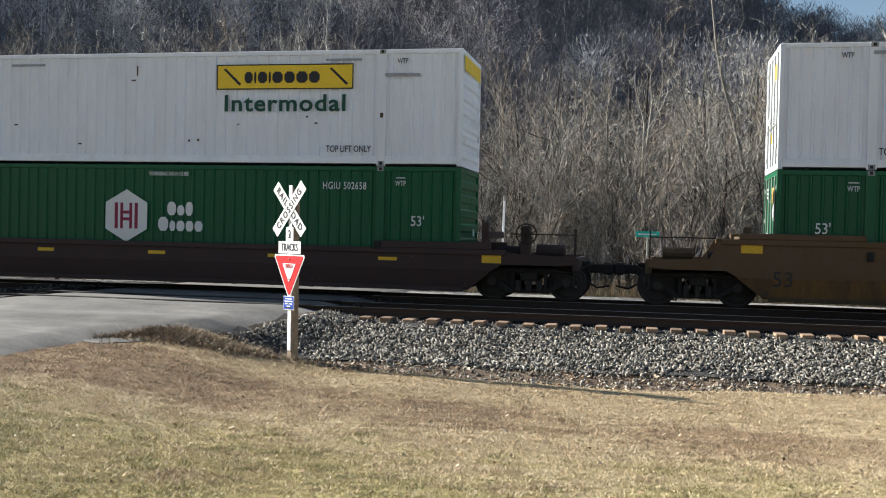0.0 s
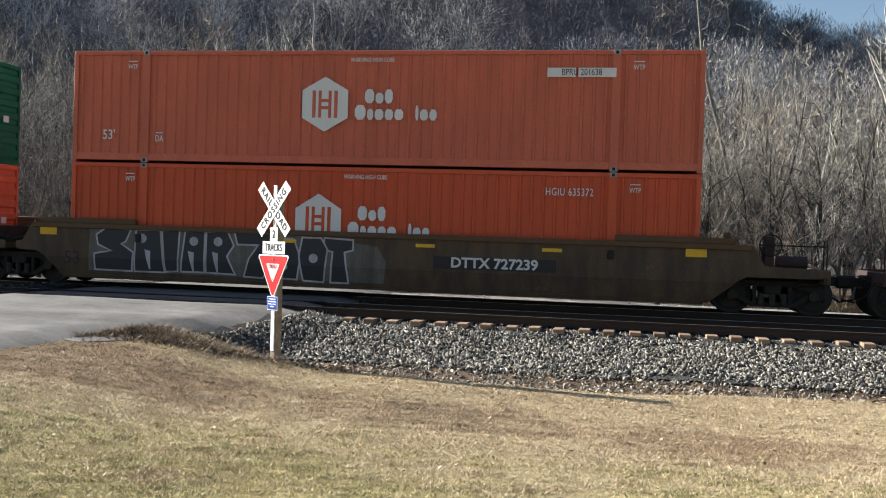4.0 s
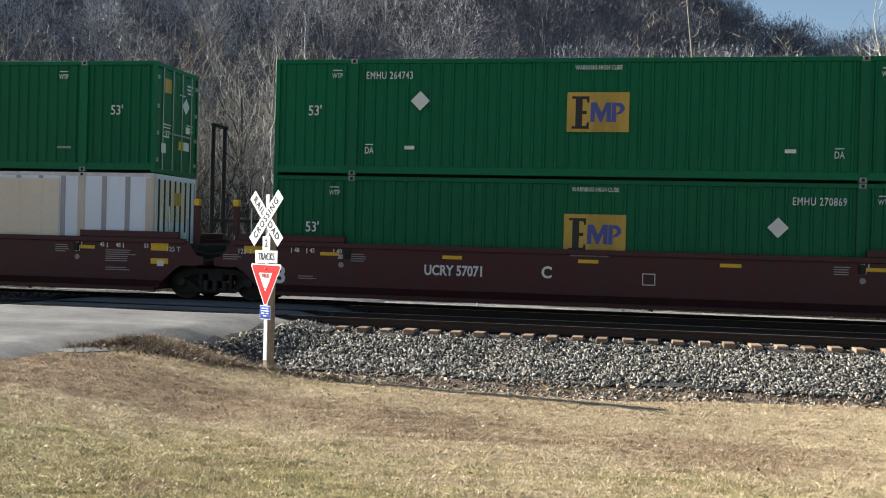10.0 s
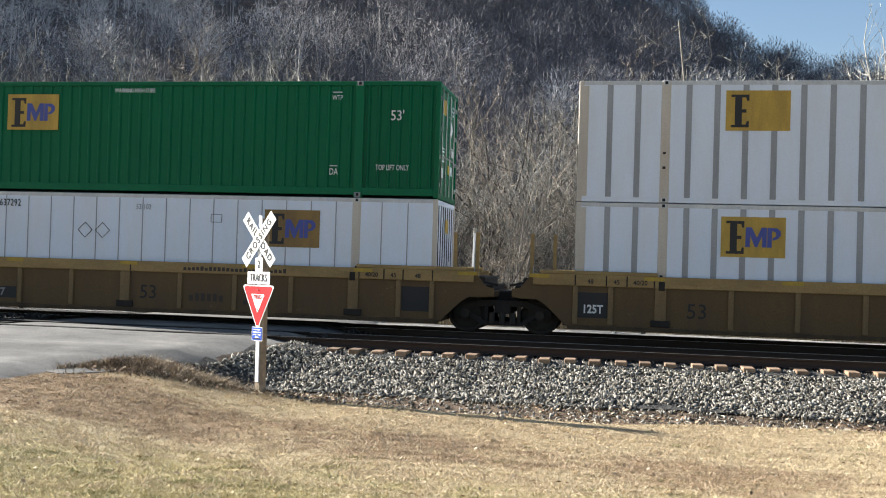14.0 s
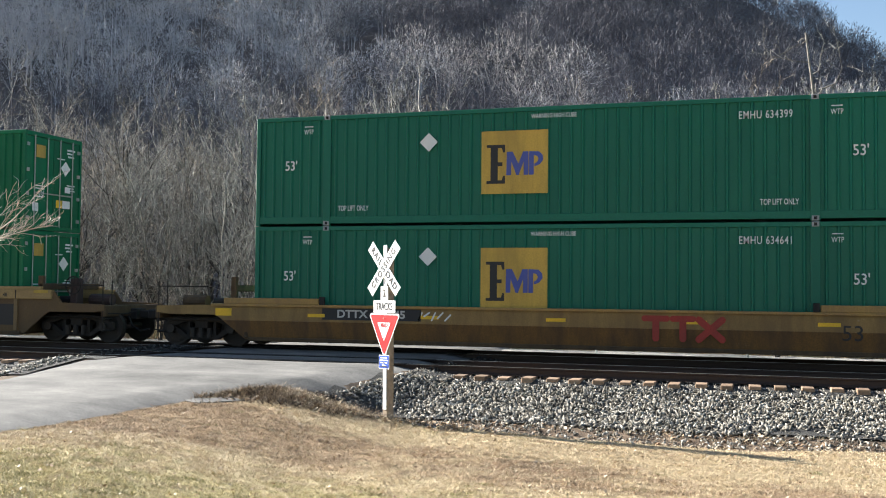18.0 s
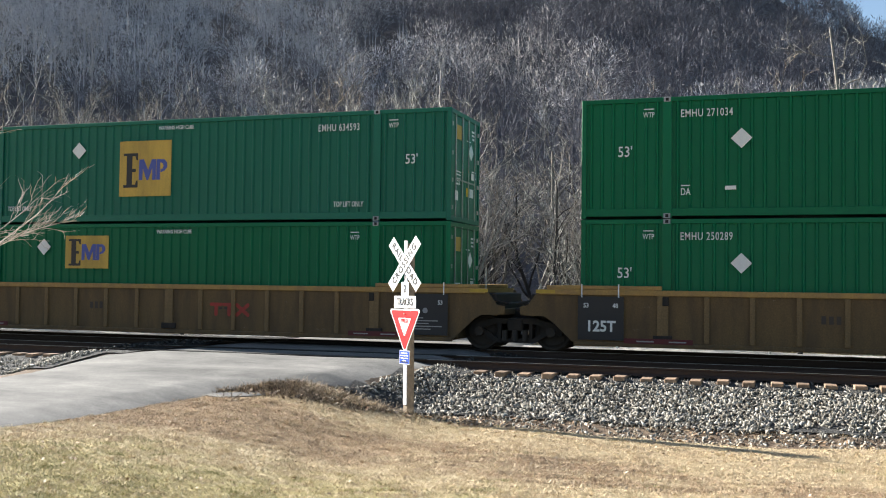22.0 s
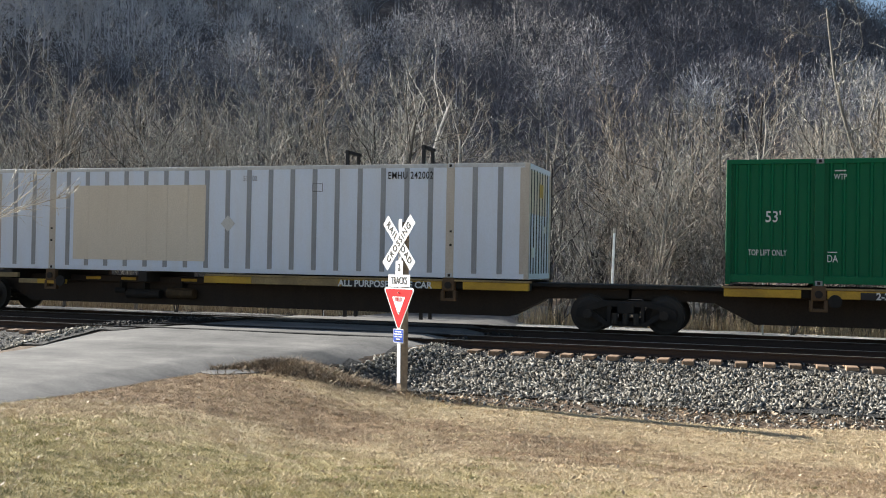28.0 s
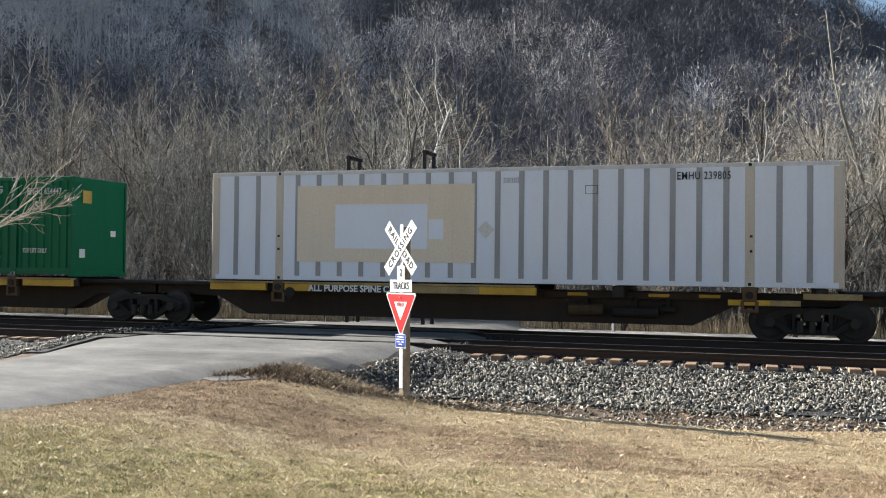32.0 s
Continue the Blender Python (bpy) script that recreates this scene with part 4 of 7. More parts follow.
GNARLED = [(9, 12, 62, 0.36, 0.13, 0.3), (6, 6, 52, 0.42, 0.38, 0.2), (4, 5, 55, 0.42, 0.42, 0.2), (4, 0, 0, 0, 0.5, 0)]
KINDS = [bare_tree_meshes(s, n, h, r, spec) for s, n, h, r, spec in (
    (1, 1, 9.0, 0.125, THICKET), (2, 2, 8.6, 0.1, THICKET), (3, 3, 7.6, 0.08, SHRUB), (4, 4, 7.2, 0.07, SHRUB), (5, 1, 9.6, 0.14, THICKET), (6, 3, 8.2, 0.08, SHRUB), (7, 5, 6.6, 0.06, SHRUB),
    (8, 3, 15.0, 0.13, OPEN), (9, 1, 12.0, 0.14, GNARLED), (10, 1, 11.5, 0.1, OPEN))]
GROWN = [max(p.co.z for me in pair for p in me.vertices) for pair in KINDS]
# one pale-barked tree stands out of the thicket
KINDS[9][0].materials[0] = M_BIRCH


def bare_tree(kind, x, y, height, turn, label="leafless grey-brown tree in the thicket", name="bare_tree", z=None):
    t = thing(name, label, "tree", "bare trees beyond the track")
    s = height / GROWN[kind]
    for k, nm in ((0, "trunk"), (1, "crown")):
        part(nm, KINDS[kind][k], None, t)
    t.matrix_world = Matrix.Translation((x, y, land(x, y) if z is None else z)) @ Matrix.Rotation(turn, 4, "Z") @ Matrix.Diagonal((s, s, s, 1))
    return t


TOPS = [(-45, 11.6), (-39, 12.2), (-33, 11.8), (-30, 12.0), (-26.5, 12.6), (-24.4, 13.8), (-21, 13.8), (-17, 11.8), (-13.8, 10.7), (-7.6, 11.4), (-1.3, 11.6), (2, 11.4), (5.8, 12.0), (9, 11.2), (14, 10.6), (25, 10.5)]
rt = random.Random(21)
for row, (y0, count, scale) in enumerate(((33.5, 25, 0.55), (36.5, 30, 0.8), (40, 32, 0.94), (44, 32, 0.98), (49, 26, 0.98), (55, 18, 0.98), (62, 14, 0.95))):
    for i in range(count):
        az = -47 + 66 * (i + rt.uniform(0.1, 0.9)) / count
        y = y0 + rt.uniform(-1.6, 1.6)
        x = y * math.tan(radians(az))
        if table(ROAD_L, y) - 0.6 < x < table(ROAD_R, y) + 0.6 and y < 44:
            continue
        top = math.hypot(x, y) * math.tan(radians(table(TOPS, az))) + 1.7 - land(x, y)
        kind = rt.choice((2, 3, 5, 6)) if row < 2 else rt.choice((0, 1, 2, 3, 4, 5))
        bare_tree(kind, x, y, top * scale * rt.uniform(0.78, 1.06), rt.uniform(0, 6.28))
# taller trees against the sky at the rail's right end
for x, y, h, k in ((10.2, 46, 17.5, 7), (13.6, 50, 13.0, 1), (4.9, 47, 14.3, 8), (8.2, 58, 13.4, 0), (11.8, 47, 13.2, 5), (13.0, 49, 12.8, 3), (12.2, 52, 14.0, 5)):
    bare_tree(k, x, y, h, k * 1.7, "taller leafless tree standing against the sky")
bare_tree(9, -15.2, 40, 11.9, 0.6, "pale-barked leafless tree standing out of the thicket")
# slim dark and pale trunks in the front of the thicket
for x, y, h, k in ((-7.4, 35.5, 7.5, 0), (-3.4, 34.6, 6.6, 1), (-1.6, 36.2, 7.2, 4), (2.6, 35.4, 7.0, 0), (-5.2, 37.5, 9.0, 8), (-4.3, 38.5, 9.6, 4), (-0.2, 37.8, 8.8, 0), (4.2, 37.0, 8.2, 8), (5.6, 36.4, 7.8, 4)):
    bare_tree(k, x, y, h, k * 2.1, "slim leafless tree at the edge of the thicket")

# ---- the wooded hill: countless far trees ----


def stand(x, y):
    """Which tone a far tree takes: 0 dark woods, 1 woods greyed for haze, 2 pale crowns."""
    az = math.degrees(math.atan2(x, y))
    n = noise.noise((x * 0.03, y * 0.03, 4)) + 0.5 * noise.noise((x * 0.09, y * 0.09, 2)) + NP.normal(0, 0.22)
    # haze painted as paler trees, growing leftwards and upslope
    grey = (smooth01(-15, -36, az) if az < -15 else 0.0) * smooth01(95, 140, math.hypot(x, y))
    # pale crowns multiply in the haze and thin towards the hill's shaded right
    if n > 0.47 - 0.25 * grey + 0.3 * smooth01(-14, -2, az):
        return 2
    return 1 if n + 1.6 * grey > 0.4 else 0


def far_woods(n, shoots, limbs=9):
    """Crowns of fine twigs over forking limbs, in three tones."""
    az = np.radians(NP.uniform(-50, 24, n))
    r = 68 + 190 * NP.uniform(0, 1, n) ** 0.75
    x, y = r * np.sin(az), r * np.cos(az)
    z = np.array([land(a, b) for a, b in zip(x, y)])
    kind = np.array([stand(a, b) for a, b in zip(x, y)])
    h = NP.uniform(6.5, 11.0, n) * np.where(kind == 2, 1.12, 1.0)
    fork = np.stack([x, y, z + 0.3 * h], -1)

    def fan(k, spread_, low):
        m = len(k)
        a, e = NP.uniform(0, 2 * np.pi, m), np.arcsin(NP.uniform(low, 1.0, m))
        out = np.stack([np.cos(a) * np.cos(e), np.sin(a) * np.cos(e), np.sin(e)], -1)
        heart = np.stack([x[k], y[k], z[k] + 0.6 * h[k]], -1)
        size = np.stack([0.33 * h[k], 0.33 * h[k], 0.4 * h[k]], -1)
        return heart + out * size * NP.uniform(spread_, 1.0, (m, 1)) ** 0.5, out

    def slivers(base, tip, w):
        side = NP.normal(0, 1, base.shape)
        side *= (w / np.linalg.norm(side, axis=1))[:, None]
        return np.stack([base - side, base + side, tip], 1)

    k = np.repeat(np.arange(n), shoots)
    base, out = fan(k, 0.2, -0.35)
    way = out * 0.8 + NP.normal(0, 0.45, (len(k), 3)) + np.array([0, 0, 0.45])
    twigs = slivers(base, base + way * NP.uniform(0.3, 0.62, len(k))[:, None], NP.uniform(0.02, 0.045, len(k)) * (r[k] / 110))
    j = np.repeat(np.arange(n), limbs)
    tip, _ = fan(j, 0.6, 0.0)
    arms = slivers(fork[j], tip, 0.045 * (0.5 + r[j] / 200))
    stems = slivers(np.stack([x, y, z - 0.3], -1), np.stack([x, y, z + 0.7 * h], -1), 0.1 * (0.5 + r / 200))
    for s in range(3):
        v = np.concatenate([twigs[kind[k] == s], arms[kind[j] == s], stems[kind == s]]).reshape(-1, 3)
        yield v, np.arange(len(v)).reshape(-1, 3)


for (v, q), paint, words in zip(far_woods(2700, 330), (M_WOODS, M_WOODSHAZE, M_WOODSPALE), ("dense dark leafless woods covering the hillside", "leafless hillside woods greyed for haze", "paler leafless trees among the hillside woods")):
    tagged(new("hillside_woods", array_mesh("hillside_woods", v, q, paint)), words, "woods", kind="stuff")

# ---- the near tree whose twigs hang into the picture ----
near_tree = thing("yard_tree", "near leafless tree with sunlit drooping twigs", "tree")
wood, fine = Build(), Build()
rn = random.Random(5)
TWIGGY = [(7, 9, 24, 0.4, 0.09, 0.2), (4, 5, 30, 0.5, 0.16, 0.15), (4, 0, 0, 0, 0.2, 0)]


def aim(az, el, dist):
    """A place seen from the eye in that direction."""
    return Vector((dist * math.sin(radians(az)), dist * math.cos(radians(az)), EYE[2] + dist * math.tan(radians(el))))


hub = aim(-49, -6, 6.6)
for (a0, e0), (a1, e1), r in (((-44.6, 1.3), (-41.2, 6.4), 0.007), ((-43.6, 0.9), (-39.9, 4.7), 0.007), ((-42.6, 1.2), (-37.8, 4.3), 0.009), ((-42.0, 1.6), (-38.9, 3.4), 0.006), ((-42.2, 1.4), (-38.4, 3.9), 0.006)):
    p, tip = aim(a0, e0, 6.3 + rn.uniform(-0.2, 0.2)), aim(a1, e1, 6.1 + rn.uniform(-0.4, 0.4))
    r *= 0.5
    fine.tube(hub, p, r * 1.7, r, 6)
    branch(wood, fine, p, tip - p, (tip - p).length, r, 0, rn, TWIGGY, 0.0)
wood.tube((hub.x, hub.y, -0.8), hub, 0.06, 0.035, 8)
part("trunk", wood, M_BARK, near_tree, smooth=True)
part("crown", fine, M_PALETWIG, near_tree, "pale sunlit twigs")


# ---- containers: 53 ft long; origin in the middle of the floor, near side at -y ----
LONG, WIDE, TALL = 16.154, 2.591, 2.896
HX, HY = LONG / 2, WIDE / 2
POSTX = 6.03                      # the lifting posts, 40 ft apart
MESHES = {}


def once(key, make):
    if key not in MESHES:
        MESHES[key] = make()
    return MESHES[key]


def corrugated(x0, x1, z0, z1, y, pitch=0.28, depth=0.045, sign=1):
    """Trapezoidal sheet between x0 and x1; its outer face at y, its valleys depth further in."""
    n = max(1, round((x1 - x0) / pitch))
    p = (x1 - x0) / n
    prof = []
    for i in range(n):
        a = x0 + i * p
        prof += [(a, 1), (a + p * 0.34, 1), (a + p * 0.44, 0), (a + p * 0.56, 0), (a + p * 0.66, 1)]
    prof.append((x1, 1))
    b = Build()
    for a, d in prof:
        yy = y + sign * d * depth
        b.v += [(a, yy, z0), (a, yy, z1)]
    for i in range(len(prof) - 1):
        k = 2 * i
        b.f.append((k, k + 2, k + 3, k + 1) if sign > 0 else (k, k + 1, k + 3, k + 2))
    return b


def ribbed_end(x, sign):
    """An end wall with flat-topped horizontal ribs."""
    b = Build()
    zs, d, z = [], [], 0.2
    while z < TALL - 0.25:
        zs += [z, z + 0.05, z + 0.2, z + 0.25]
        d += [0, 0.045, 0.045, 0]
        z += 0.36
    zs, d = [0.12] + zs + [TALL - 0.1], [0] + d + [0]
    for z, k in zip(zs, d):
        b.v += [(x - sign * 0.05 + sign * k, -HY + 0.1, z), (x - sign * 0.05 + sign * k, HY - 0.1, z)]
    for i in range(len(zs) - 1):
        q = (2 * i, 2 * i + 1, 2 * i + 3, 2 * i + 2)
        b.f.append(q if sign > 0 else q[::-1])
    return b


def mark(parent, text, height, x, z, material, squeeze=0.75, bold=0.006):
    return part("lettering", lettering(text, height, material, squeeze, bold), None, parent, at=(x, -HY - 0.006, z))


def bars(parent, name, material, boxes, y=-HY - 0.005):
    for x0, x1, z0, z1 in boxes:
        part(name, Build().box(x0, x1, y - 0.003, y, z0, z1), material, parent)


def ochre_logo(parent, x, z, w=1.47, pale=False, lost=False, h=0.94, ground=None):
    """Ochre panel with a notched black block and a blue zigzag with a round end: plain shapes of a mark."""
    p = part("logo_panel", Build().box(x, x + w, -HY - 0.009, -HY - 0.003, z - h, z), ground or M_OCHRE, parent, "ochre yellow mark panel")
    y = -HY - 0.013
    lo, up = (0.16, 0.775) if h > 1.2 else (0.08, 1.02)

    def cut(name, pts, material):
        part(name, Build().plate([(x + w * u, z - h + h * (lo + (v - 0.1) * up)) for u, v in pts], y, y + 0.003), material, p)

    cut("black_block", [(0.08, 0.1), (0.36, 0.1), (0.36, 0.26), (0.33, 0.26), (0.31, 0.17), (0.25, 0.17), (0.25, 0.46), (0.32, 0.46), (0.32, 0.54), (0.25, 0.54), (0.25, 0.83), (0.31, 0.83), (0.33, 0.74), (0.36, 0.74), (0.36, 0.9), (0.08, 0.9), (0.08, 0.84), (0.14, 0.84), (0.14, 0.16), (0.08, 0.16)], M_BLACK)
    blue = M_PALEBLUE if pale else M_BLUE
    if not lost:
        cut("blue_zigzag", [(0.38, 0.27), (0.45, 0.27), (0.455, 0.55), (0.53, 0.27), (0.565, 0.27), (0.64, 0.55), (0.64, 0.27), (0.71, 0.27), (0.71, 0.75), (0.63, 0.75), (0.56, 0.5), (0.475, 0.75), (0.385, 0.75)], blue)
        cut("blue_round", [(0.72, 0.27), (0.79, 0.27), (0.79, 0.67), (0.84, 0.65), (0.86, 0.59), (0.84, 0.53), (0.8, 0.5), (0.8, 0.44), (0.88, 0.48), (0.93, 0.57), (0.92, 0.67), (0.87, 0.74), (0.72, 0.75)], blue)
    return p


def word_blocks(parent, x, z, widths, h, material, tall=(), y=-HY - 0.006):
    """A brand's word as a run of plain blocks."""
    for i, w in enumerate(widths):
        hh = h * (1.35 if i in tall else 1.0)
        n = 8
        pts = [(x + w / 2 + w / 2 * max(-1, min(1, 1.25 * math.cos(a))), z + hh / 2 + hh / 2 * max(-1, min(1, 1.2 * math.sin(a)))) for a in [2 * math.pi * (k + 0.5) / n for k in range(n)]]
        part("letter_block", Build().plate(pts, y - 0.003, y), material, parent)
        x += w + h * 0.14


def hexagon_logo(parent, x, z, material, cropped=False, inc=False):
    """White hexagon, or house shape, with upright and level bars, beside a two-line word in white blocks."""
    r = 0.69
    if cropped:
        pts = [(x - r * 0.87, z - r), (x + r * 0.87, z - r), (x + r * 0.87, z + r * 0.42), (x, z + r * 0.97), (x - r * 0.87, z + r * 0.42)]
    else:
        pts = [(x + r * math.sin(a), z + r * math.cos(a)) for a in [-math.pi / 3 * k for k in range(6)]]
    p = part("hexagon", Build().plate(pts, -HY - 0.007, -HY - 0.003), M_INK, parent, "white hexagon mark")
    bars(p, "mark_bar", material, [(x - 0.33, x - 0.24, z - 0.34, z + 0.34), (x - 0.17, x - 0.09, z - 0.34, z + 0.34), (x + 0.09, x + 0.17, z - 0.34, z + 0.34), (x + 0.24, x + 0.33, z - 0.34, z + 0.34), (x - 0.09, x + 0.09, z + 0.05, z + 0.13), (x - 0.09, x + 0.09, z - 0.13, z - 0.05)], -HY - 0.008)
    wx = x + (0.78 if inc else 0.92)
    word_blocks(parent, wx + 0.25, z + 0.03, (0.24, 0.2, 0.2), 0.26, M_INK, (0, 2))
    word_blocks(parent, wx, z - 0.38, (0.28, 0.16, 0.22, 0.21, 0.22), 0.27, M_INK, (0,))
    if inc:
        word_blocks(parent, wx + 1.55, z - 0.38, (0.08, 0.2, 0.18), 0.27, M_INK, (0,))


def diamond(parent, x, z, r=0.24):
    part("placard", Build().plate([(x, z - r), (x + r, z), (x, z + r), (x - r, z)], -HY - 0.007, -HY - 0.003), M_INK, parent, "white diamond placard holder")


def container_shell(paint, right, left, style, label):
    """The bare box: frame, sheets, roof, ends. right/left: 'doors', 'ribs' or 'plain'."""
    t = thing("container", label, "shipping container", "containers on the train")
    key = (paint.name, style)
    body = 0.014 if style == "corrugated" else 0.006
    for sgn, nm in ((-1, "side_panel"), (1, "side_panel")):
        for x0, x1 in ((-HX + 0.1, -POSTX - 0.1), (-POSTX + 0.1, POSTX - 0.1), (POSTX + 0.1, HX - 0.1)):
            if style == "corrugated":
                me = once((key, "side", sgn, round(x0, 1)), lambda: corrugated(x0, x1, 0.15, TALL - 0.1, sgn * (HY - body), sign=-sgn).mesh("side_panel", paint))
            else:
                me = once((key, "side", sgn, round(x0, 1)), lambda: Build().box(x0, x1, min(sgn * (HY - body - 0.02), sgn * (HY - body)), max(sgn * (HY - body - 0.02), sgn * (HY - body)), 0.12, TALL - 0.1).mesh("side_panel", paint))
            part("side_panel", me, None, t)
        y0, y1 = (-HY, -HY + 0.08) if sgn < 0 else (HY - 0.08, HY)
        part("bottom_rail", once((key, "br", sgn), lambda: Build().soft(-HX + 0.06, HX - 0.06, y0 + 0.012 if sgn < 0 else y0, y1 if sgn < 0 else y1 - 0.012, 0.055 if style == "corrugated" else 0.0, 0.24 if style == "corrugated" else 0.13, 0.01).mesh("bottom_rail", paint)), None, t)
        part("top_rail", once((key, "tr", sgn), lambda: Build().soft(-HX + 0.06, HX - 0.06, y0 + 0.008 if sgn < 0 else y0, y1 if sgn < 0 else y1 - 0.008, TALL - 0.11, TALL, 0.01).mesh("top_rail", paint if style == "corrugated" else M_SEAM)), None, t)
        for x in (-HX + 0.06, HX - 0.06):
            part("corner_post", once((key, "cp", sgn), lambda: Build().soft(-0.06, 0.06, y0, y1, 0, TALL, 0.012).mesh("corner_post", paint if style == "corrugated" else M_CORNER)), None, t, at=(x, 0, 0))
        for x in (-POSTX, POSTX):
            part("lifting_post", once((key, "lp", sgn), lambda: Build().soft(-0.11, 0.11, y0 + 0.004 * sgn, y1 + 0.004 * sgn, 0.0, TALL, 0.012).mesh("lifting_post", paint if style == "corrugated" else M_CORNER)), None, t, at=(x, 0, 0))
            for z in (0.0, TALL - 0.12):
                c = part("corner_casting", once(("cc", sgn, style), lambda: Build().soft(-0.085, 0.085, y0 + sgn * 0.012, y1 + sgn * 0.012, 0.004, 0.125, 0.012).mesh("corner_casting", M_CASTING if style == "corrugated" else M_SEAM)), None, t, at=(x, 0, z))
                part("hole", once(("ch", sgn), lambda: Build().soft(-0.035, 0.035, -0.003, 0.003, 0.03, 0.1, 0.002).mesh("hole", M_HOLE)), None, c, at=(0, sgn * (HY + 0.0125), 0))
    part("roof", once((key, "roof"), lambda: Build().box(-HX + 0.05, HX - 0.05, -HY + 0.05, HY - 0.05, TALL - 0.06, TALL - 0.02).mesh("roof", paint)), None, t)
    part("floor", once((key, "floor"), lambda: Build().box(-HX + 0.05, HX - 0.05, -HY + 0.05, HY - 0.05, 0.1, 0.16).mesh("floor", paint)), None, t)
    for sgn, kind in ((1, right), (-1, left)):
        x = sgn * HX
        xa, xb = sorted((x - sgn * 0.1, x - sgn * 0.005))
        part("end_header", once((key, "eh", sgn), lambda: Build().soft(xa, xb, -HY + 0.08, HY - 0.08, TALL - 0.13, TALL - 0.005, 0.01).mesh("end_header", paint)), None, t)
        part("end_sill", once((key, "es", sgn), lambda: Build().soft(xa, xb, -HY + 0.08, HY - 0.08, 0.0, 0.14, 0.01).mesh("end_sill", paint)), None, t)
        if kind == "doors":
            for k in (-1, 1):
                ya, yb = (-HY + 0.1, -0.01) if k < 0 else (0.01, HY - 0.1)
                xd, xe = sorted((x - sgn * 0.08, x - sgn * 0.035))
                door = part("door", once((key, "door", sgn, k), lambda: Build().soft(xd, xe, ya, yb, 0.15, TALL - 0.14, 0.008).mesh("door", paint)), None, t)
                for off in (0.28, 0.86):
                    part("lock_rod", once(("rod",), lambda: Build().tube((0, 0, 0.1), (0, 0, TALL - 0.1), 0.018, sides=6).mesh("lock_rod", M_ROD)), None, door, at=(x - sgn * 0.012, k * off, 0))
                    part("rod_handle", once(("rh",), lambda: Build().soft(-0.012, 0.012, -0.25, 0.25, -0.02, 0.02, 0.004).mesh("rod_handle", M_ROD)), None, door, at=(x - sgn * 0.012, k * off * 0.7, 1.1))
                for z in (0.35, 1.05, 1.75, 2.5):
                    part("hinge", once(("hg",), lambda: Build().soft(-0.02, 0.02, -0.06, 0.06, -0.05, 0.05, 0.005).mesh("hinge", M_ROD)), None, door, at=(x - sgn * 0.02, k * (HY - 0.14), z))
        elif kind == "ribs":
            part("end_wall", once((key, "ribs", sgn), lambda: ribbed_end(x, sgn).mesh("end_wall", paint)), None, t)
        else:
            xd, xe = sorted((x - sgn * 0.08, x - sgn * 0.03))
            part("end_wall", once((key, "plain", sgn), lambda: Build().soft(xd, xe, -HY + 0.1, HY - 0.1, 0.13, TALL - 0.12, 0.008).mesh("end_wall", paint)), None, t)
        # small placards on the end
        xa, xb = sorted((x - sgn * 0.004, x + sgn * 0.002))
        for y0, y1, z0, z1 in ((-0.95, -0.7, 0.55, 0.8), (0.5, 0.75, 1.2, 1.38)):
            part("end_label", Build().box(xa, xb, y0, y1, z0, z1), M_INK, t)
        if style != "corrugated" or kind != "ribs":
            e = Build().box(xa, xb, *((-0.82, -0.42, 2.15, 2.52) if style == "corrugated" else (-0.1, 0.32, 2.1, 2.45)))
            part("end_mark", e, M_OCHRE, t, "small ochre panel")
        if kind == "ribs" and paint in (M_GREEN, M_TEAL):
            part("end_mark", Build().box(xa, xb, -0.36, 0.24, 2.1, 2.5), M_OCHRE, t, "small ochre panel")
            part("end_label", Build().box(xa, xb, -0.14, 0.28, 0.6, 0.86), M_INK, t)
            dm = Build().plate([(-0.73 * sgn, 1.6), (-0.73 * sgn + 0.2, 1.86), (-0.73 * sgn, 2.12), (-0.73 * sgn - 0.2, 1.86)], -0.003, 0.003).mesh("placard", M_INK)
            dm.transform(Matrix.Translation((x + sgn * 0.001, 0, 0)) @ Matrix.Rotation(radians(90 * sgn), 4, "Z"))
            part("placard", dm, None, t, "white diamond placard")
        if kind == "doors" and style == "corrugated":
            xc, xd_ = sorted((x - sgn * 0.032, x - sgn * 0.026))
            for y0, y1, z0, z1 in ((0.62, 0.98, 2.5, 2.55), (0.62, 0.9, 2.4, 2.45), (0.66, 0.94, 2.3, 2.35), (0.62, 1.0, 1.42, 1.45), (0.62, 0.95, 1.34, 1.37), (0.62, 1.0, 1.26, 1.29), (-0.8, -0.35, 1.3, 1.33), (-0.8, -0.4, 1.22, 1.25), (-0.8, -0.45, 0.98, 1.01), (0.16, 0.5, 2.2, 2.23)):
                part("writing_bar", Build().box(xc, xd_, y0, y1, z0, z1), M_INK, t)
            part("end_label", Build().box(xc, xd_, 0.14, 0.4, 0.72, 0.95), M_CHIP, t, "yellow warning label")
            part("end_label", Build().box(xc, xd_, 0.44, 0.78, 0.72, 0.95), M_INK, t)
            dm = Build().plate([(0.55, 1.72), (0.77, 1.94), (0.55, 2.16), (0.33, 1.94)], -0.003, 0.003).mesh("placard", M_INK)
            dm.transform(Matrix.Translation((x - sgn * 0.028, 0, 0)) @ Matrix.Rotation(radians(90 * sgn), 4, "Z"))
            part("placard", dm, None, t, "white diamond placard")
            ft = lettering("53'", 0.2, M_INK, 0.85).copy()
            ft.transform(Matrix.Translation((x - sgn * 0.03, -0.55 * sgn if sgn < 0 else -0.55, 1.05)) @ Matrix.Rotation(radians(90 * sgn), 4, "Z"))
            part("lettering", ft, None, t)
    return t


